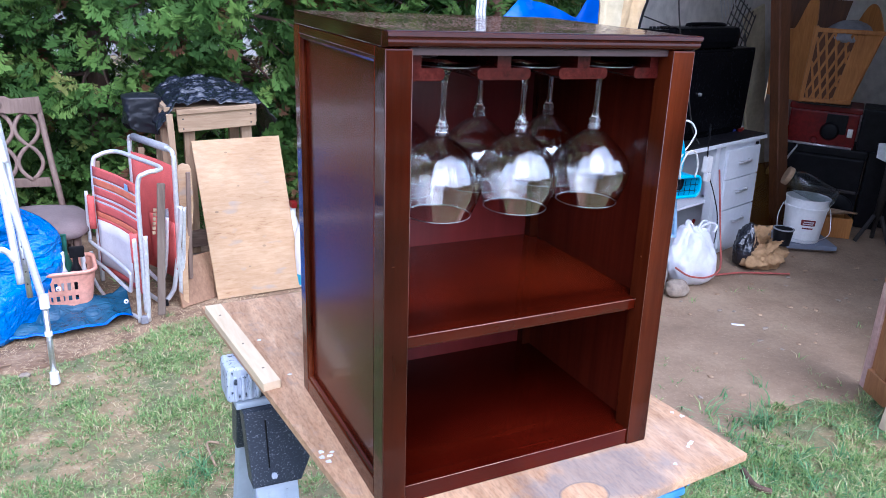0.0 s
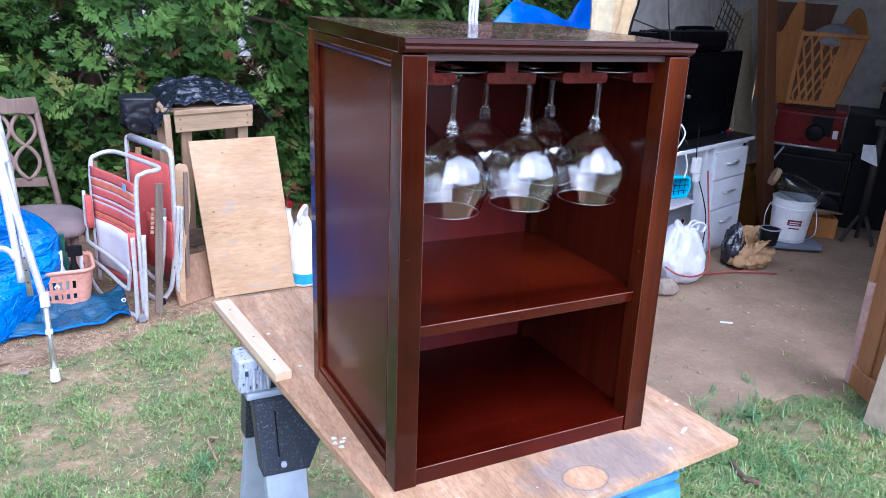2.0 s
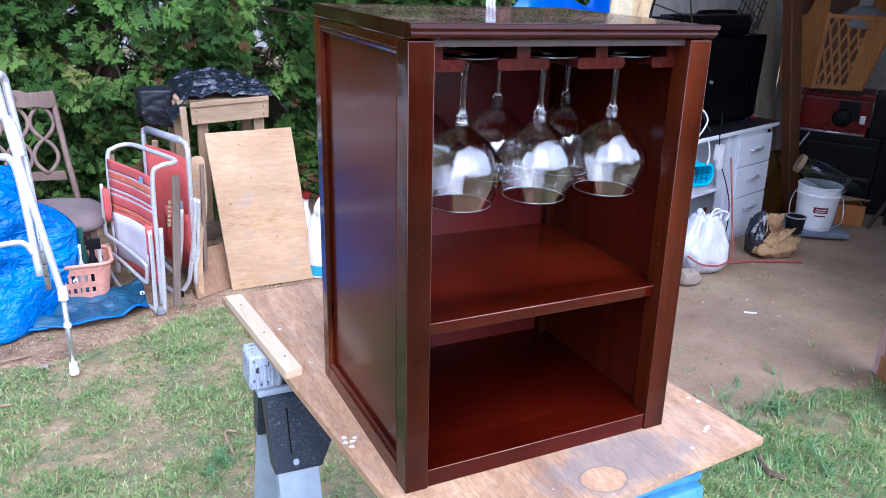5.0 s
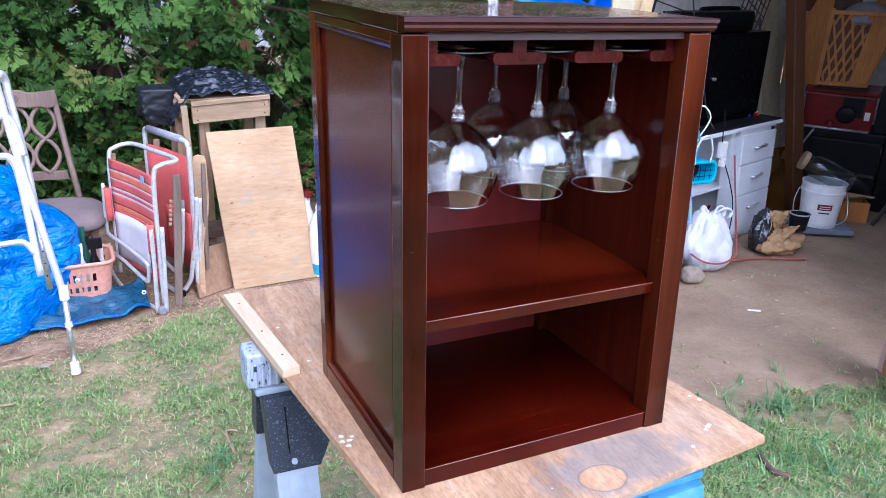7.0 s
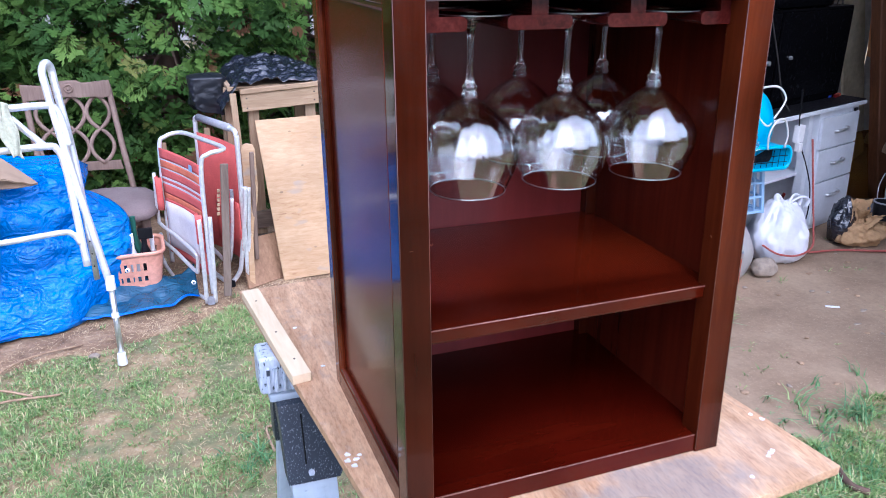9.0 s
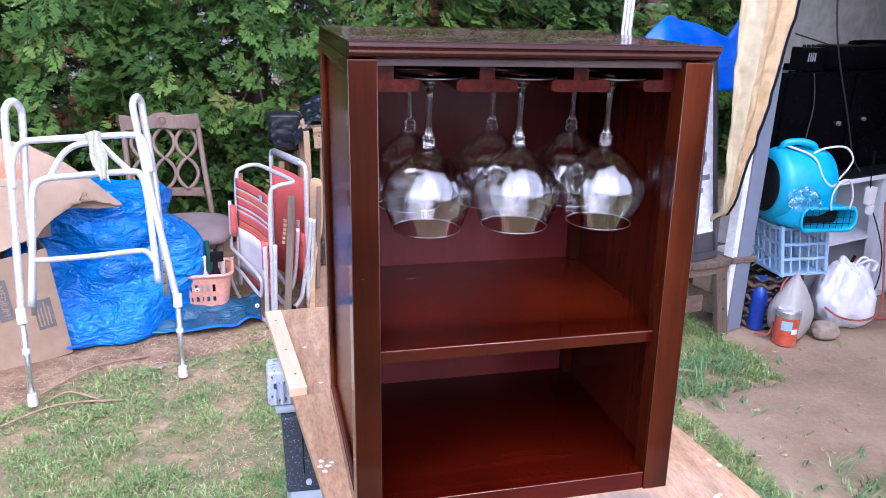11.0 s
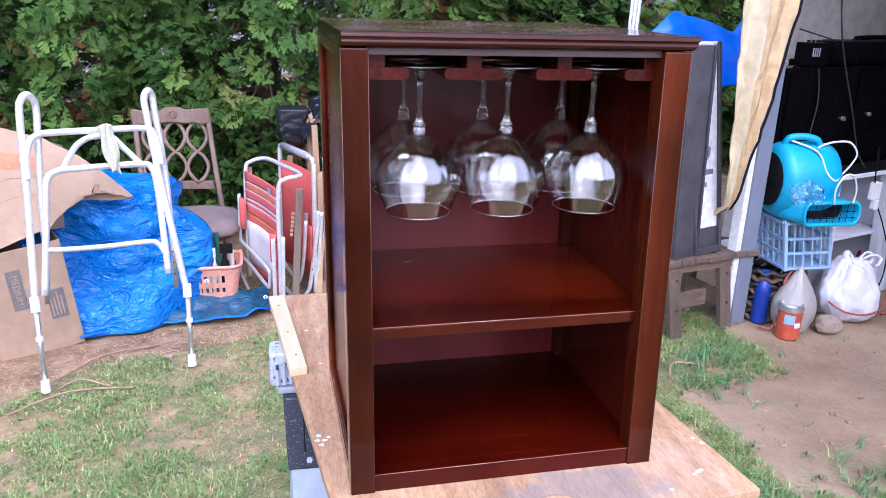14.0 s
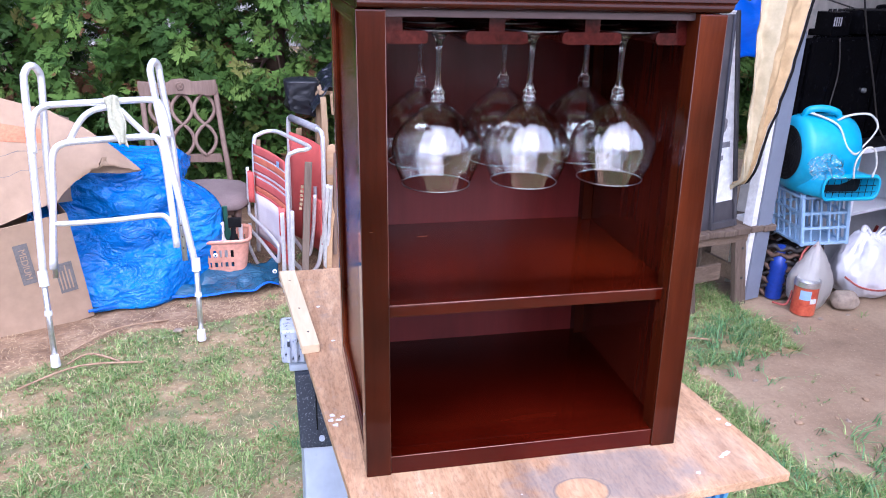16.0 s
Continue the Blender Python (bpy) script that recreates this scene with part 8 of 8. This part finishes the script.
rnd = random.Random(21)
for i in range(64):
    x, y = rnd.uniform(1.75, 3.8), rnd.uniform(1.65, 2.75)
    if is_dirt(x, y):
        lump((x, y, ground_height(x, y) + 0.004), rnd.uniform(0.006, 0.016), rnd.uniform(0.005, 0.012), 0.004, dry_twig if i % 3 else rock_stone, "dead_leaf" if i % 3 else "pebble", "dry curled leaf on the dirt floor" if i % 3 else "small pale pebble on the dirt floor", "leaf" if i % 3 else "pebble", i, 0.75, n=8, group="litter on the dirt floor")
solo("white_stick", box(-0.027, 0.027, -0.004, 0.004, 0.0, 0.006, 0.001, None, 1, Matrix.Translation((2.58, 2.14, -0.004)) @ Matrix.Rotation(radians(-32), 4, "Z")), white_paint, (2.58, 2.14, 0), "short white stick lying on the dirt floor", "stick")
for x0, y0, x1, y1 in ((-0.53, 2.56, -0.20, 2.80), (1.66, 2.22, 1.82, 2.30), (-0.62, 2.35, -0.25, 2.47), (-0.50, 2.50, -0.33, 2.49), (0.33, 1.95, 0.36, 2.06)):
    solo("twig", tube(smooth_path([(x0, y0, 0.004), ((x0 + x1) / 2 - 0.02, (y0 + y1) / 2 + 0.05, 0.014), (x1, y1, 0.006)], 6), 0.004, 6), dry_twig, (x0, y0, 0), "thin bare twig on the ground", "twig", "twigs", smooth=True)
solo("root_piece", tube(smooth_path([(1.75, 1.335, 0.016), (1.735, 1.30, 0.014), (1.728, 1.26, 0.012), (1.75, 1.225, 0.012)], 6), 0.009, 8, flat=0.7), twig_bark, (1.74, 1.28, 0), "short brown root piece lying in the grass", "twig", smooth=True)
for x, y, r in ((-0.16, 2.72, 0.020), (-0.23, 2.345, 0.009), (1.99, 1.40, 0.018), (-0.35, 2.09, 0.007), (-0.3, 1.95, 0.006)):
    lump((x, y, ground_height(x, y)), r, r * 0.7, r * 0.5, rock_stone, "pebble", "small pale stone in the grass", "pebble", 30 + r * 100, 0.25, n=8, group="stones in the grass")


# ---- arborvitae hedge ----
def frond_template(rng, n=8, fork=True):
    """A flat, drooping fan of scale-leaf branchlets, about one unit long, joined into one piece; faces as triangles."""
    verts, flat, faces = [], [], []

    def put(x, y, z):
        flat.append((x, y))
        verts.append((x, y, z - 0.16 * (x * x + 0.6 * y * y)))
        return len(verts) - 1

    def blade(base, ang, ln, wd, z):
        """One blunt scale-leaf shoot on a point that is there already: a kite with its widest part past the middle."""
        x, y = flat[base]
        dx, dy = math.cos(ang), math.sin(ang)
        b = put(x + dx * ln * 0.55 - dy * wd, y + dy * ln * 0.55 + dx * wd, z)
        c = put(x + dx * ln, y + dy * ln, z)
        d = put(x + dx * ln * 0.55 + dy * wd, y + dy * ln * 0.55 - dx * wd, z)
        faces.extend(((base, b, c), (base, c, d)))
        return b, d
    prev = put(0.0, 0.0, 0.0)
    for i in range(n):
        t = (i + 0.5) / n
        x, y = 0.92 * t, 0.05 * math.sin(2.5 * t + rng.uniform(-0.3, 0.3))
        root = put(x, y, 0.0)
        rim = put(x - 0.02, y + 0.016, 0.0)
        faces.append((prev, root, rim))
        prev = root
        s = 1 if i % 2 else -1
        for side in (s, -s):
            if side != s and rng.random() < 0.25:
                continue
            l = (0.50 * math.sin(math.pi * (0.20 + 0.68 * (1 - t))) + 0.06) * rng.uniform(0.75, 1.2)
            a = side * rng.uniform(0.62, 0.88)
            z = 0.035 * rng.uniform(-1, 1)
            for k, q in enumerate(blade(root, a, l, l * 0.12, z)):
                if fork:
                    ln = l * rng.uniform(0.42, 0.62)
                    blade(q, a * 0.85 + (0.6 if k == 0 else -0.6) * rng.uniform(0.7, 1.2), ln, ln * 0.24, z)
    blade(prev, 0.05, 0.2, 0.04, 0.0)
    return np.array(verts), np.array(faces)


def many_fronds(name, places, parent, rng, fine):
    """places: (x, y, z, direction vector, length). All sprays of one crown in one mesh."""
    temps = [frond_template(rng, 9 if fine else 7, fine) for _ in range(6)]
    vs, fs, off = [], [], 0
    for i, (p, d, ln) in enumerate(places):
        tv, tf = temps[i % 6]
        d = Vector(d).normalized()
        side = d.cross(Vector((p[0] - ORIGIN[parent].x, p[1] - ORIGIN[parent].y, 0.15)))
        side = (side.normalized() if side.length > 1e-3 else Vector((1, 0, 0)))
        side = (side + Vector((rng.gauss(0, 0.22), rng.gauss(0, 0.22), rng.gauss(0, 0.22)))).normalized()
        side = (side - d * side.dot(d)).normalized()
        nrm = d.cross(side)
        m = np.array([d, side, nrm]) * ln * U
        vs.append(tv @ m + np.array(p) * U)
        fs.append(tf + off)
        off += len(tv)
    v, f = np.concatenate(vs), np.concatenate(fs)
    me = bpy.data.meshes.new(name)
    me.vertices.add(len(v))
    me.vertices.foreach_set("co", v.ravel())
    me.loops.add(f.size)
    me.loops.foreach_set("vertex_index", f.ravel())
    me.polygons.add(len(f))
    me.polygons.foreach_set("loop_start", np.arange(0, f.size, 3))
    me.update(calc_edges=True)
    me.materials.append(spray_green)
    ob = new(name, me)
    ob.parent = parent
    ob.matrix_parent_inverse = Matrix.Translation(-ORIGIN[parent] * U)
    return ob


def build_tree(x, y, rad, height, seed, clumps, per, low=0.12, facing=True, size=1.0):
    rng = random.Random(seed)
    t = thing("arborvitae_tree", (x, y, 0), "dense green arborvitae with drooping fan-shaped sprays", "tree", "hedge of arborvitae")
    trunk = tube([(x, y, 0), (x + 0.03, y, height * 0.45), (x, y + 0.02, height * 0.95)], 0.06, 10, radii=[0.075, 0.05, 0.012])
    part("trunk", trunk, twig_bark, t, smooth=True)
    limbs, places = bmesh.new(), []
    for c in range(clumps):
        z = low + (height - low) * (c + rng.random()) / clumps
        z = low + (height - low) * ((z - low) / (height - low)) ** 1.45
        ang = rng.uniform(math.pi * 0.95, math.pi * 2.05) if facing else rng.uniform(0, 2 * math.pi)
        taper = min(1.0, (height - z) / (0.55 * height)) ** 0.7
        under = 0.72 + 0.28 * min(1.0, z / 0.5)
        r = rad * taper * under * rng.uniform(0.55, 1.06) * (1 + 0.22 * nz(x + math.cos(ang), z * 1.4, seed, 1.7))
        cx, cy = x + math.cos(ang) * r, y + math.sin(ang) * r
        if c % 3 == 0:
            tube([(x, y, z + 0.15), ((x + cx) / 2, (y + cy) / 2, z + 0.12), (cx, cy, z)], 0.008, 5, limbs, radii=[0.014, 0.008, 0.003])
        out = Vector((math.cos(ang), math.sin(ang), 0))
        droop = out * rng.uniform(0.35, 0.9) + Vector((rng.gauss(0, 0.45), rng.gauss(0, 0.25), rng.uniform(-1.0, -0.05)))
        high = z > 1.85 and size < 1.5
        for k in range(per // 2 if high else per):
            d = droop + Vector((rng.gauss(0, 0.30), rng.gauss(0, 0.22), rng.gauss(0, 0.26)))
            s = rng.uniform(0.6, 1.35) * (0.128 if high else 0.096) * size
            q = Vector((rng.gauss(0, 0.07), rng.gauss(0, 0.05), rng.gauss(0, 0.10))) * size
            if ((cx + q.x - 1.03) / 0.13) ** 2 + ((z + q.z - 0.93) / 0.085) ** 2 < 1.0:
                continue
            places.append(((cx + q.x, cy + q.y, max(0.04, z + q.z)), d, s))
    part("branchwork", limbs, twig_bark, t)
    many_fronds("crown", places, t, rng, size < 1.5)


for i, (tx, ty, rad, h) in enumerate(((-2.3, 4.75, 0.85, 2.7), (-1.35, 4.80, 0.80, 2.6), (-0.55, 4.85, 0.78, 2.8), (0.25, 4.75, 0.75, 2.7), (0.98, 4.70, 0.72, 2.6), (1.65, 5.0, 0.72, 2.5), (2.4, 5.35, 0.62, 2.4))):
    build_tree(tx, ty, rad, h, 40 + i, 128, 15)
for i, (tx, ty) in enumerate(((-2.9, 5.7), (-1.8, 5.75), (-0.8, 5.8), (0.2, 5.75), (1.2, 5.8), (2.3, 6.1), (3.1, 6.3), (4.1, 6.6))):
    build_tree(tx, ty, 0.8, 3.2, 60 + i, 120, 13, 0.1, True, 1.7)

for i, (tx, ty) in enumerate(((2.75, 5.95), (3.5, 6.0), (4.3, 5.9))):
    build_tree(tx, ty, 0.62, 2.6, 70 + i, 120, 12, 0.1, True, 1.5)

for x, y, r, lean_x in ((3.12, 5.35, 0.06, 0.0), (3.72, 5.6, 0.05, -0.02), (2.85, 5.2, 0.018, 0.1)):
    t = thing("bare_trunk", (x, y, 0), "reddish bare tree trunk beyond the shed corner", "tree", "trunks beyond the shed")
    part("trunk", tube(smooth_path([(x, y, 0), (x + lean_x * 0.5, y, 0.9), (x + lean_x, y, 2.6)], 5), r, 12, radii=[r * (1.2 - 0.035 * k) for k in range(11)]), red_bark, t, smooth=True)
    for k in range(4):
        z = 0.9 + 0.2 * k
        part("branch", tube(smooth_path([(x + lean_x * z / 2.6, y, z), (x + 0.12 * (-1) ** k, y - 0.1, z + 0.1), (x + 0.3 * (-1) ** k, y - 0.15, z + 0.05)], 4), 0.008, 6), twig_bark, t, smooth=True)


def build_fence():
    f = thing("chain_link_fence", (0, 5.3, 0), "galvanised chain-link fence behind the hedge", "fence")
    mesh = bmesh.new()
    for i in range(-40, 62):
        for s in (-1, 1):
            x0 = -1.2 + i * 0.05
            x1 = x0 + s * 1.2
            a, b = Vector((x0, 5.30, 0.1)), Vector((x1, 5.30, 1.3))
            d = (b - a).normalized()
            n = Vector((-d.z, 0, d.x)) * 0.0022
            mesh.faces.new([mesh.verts.new(p) for p in (a - n, a + n, b + n, b - n)])
    part("wire_mesh", mesh, alu, f)
    part("top_rail", tube([(-3.4, 5.3, 1.3), (3.2, 5.3, 1.3)], 0.018, 8), alu, f, smooth=True)
    for x in (-3.0, -1.2, 0.6, 2.4):
        part("post", tube([(x, 5.31, 0), (x, 5.31, 1.33)], 0.022, 10), alu, f, smooth=True)


build_fence()

# plain walls and greenery that close the place beyond the fence and behind the viewer
wall_between("wall_far", (-9, 12.5), (8, 12.5), 0, 2.2, 0.2, far_grey, "weathered grey house wall beyond the hedge")
for i, (tx, ty) in enumerate(((-7.6, -3.4), (2.4, -4.9), (5.5, -5.0), (6.2, -2.4), (-4.9, -1.2), (-4.4, 1.4), (-3.7, 3.3))):
    build_tree(tx, ty, 0.95, 1.55 if ty < -2 and tx > 0 else 2.4, 80 + i, 45, 8, 0.1, False, 2.4)
wall_between("wall_rear", (0.75, -4.4), (-6.6, -3.8), 0, 2.3, 0.2, far_white, "pale house wall across the yard")
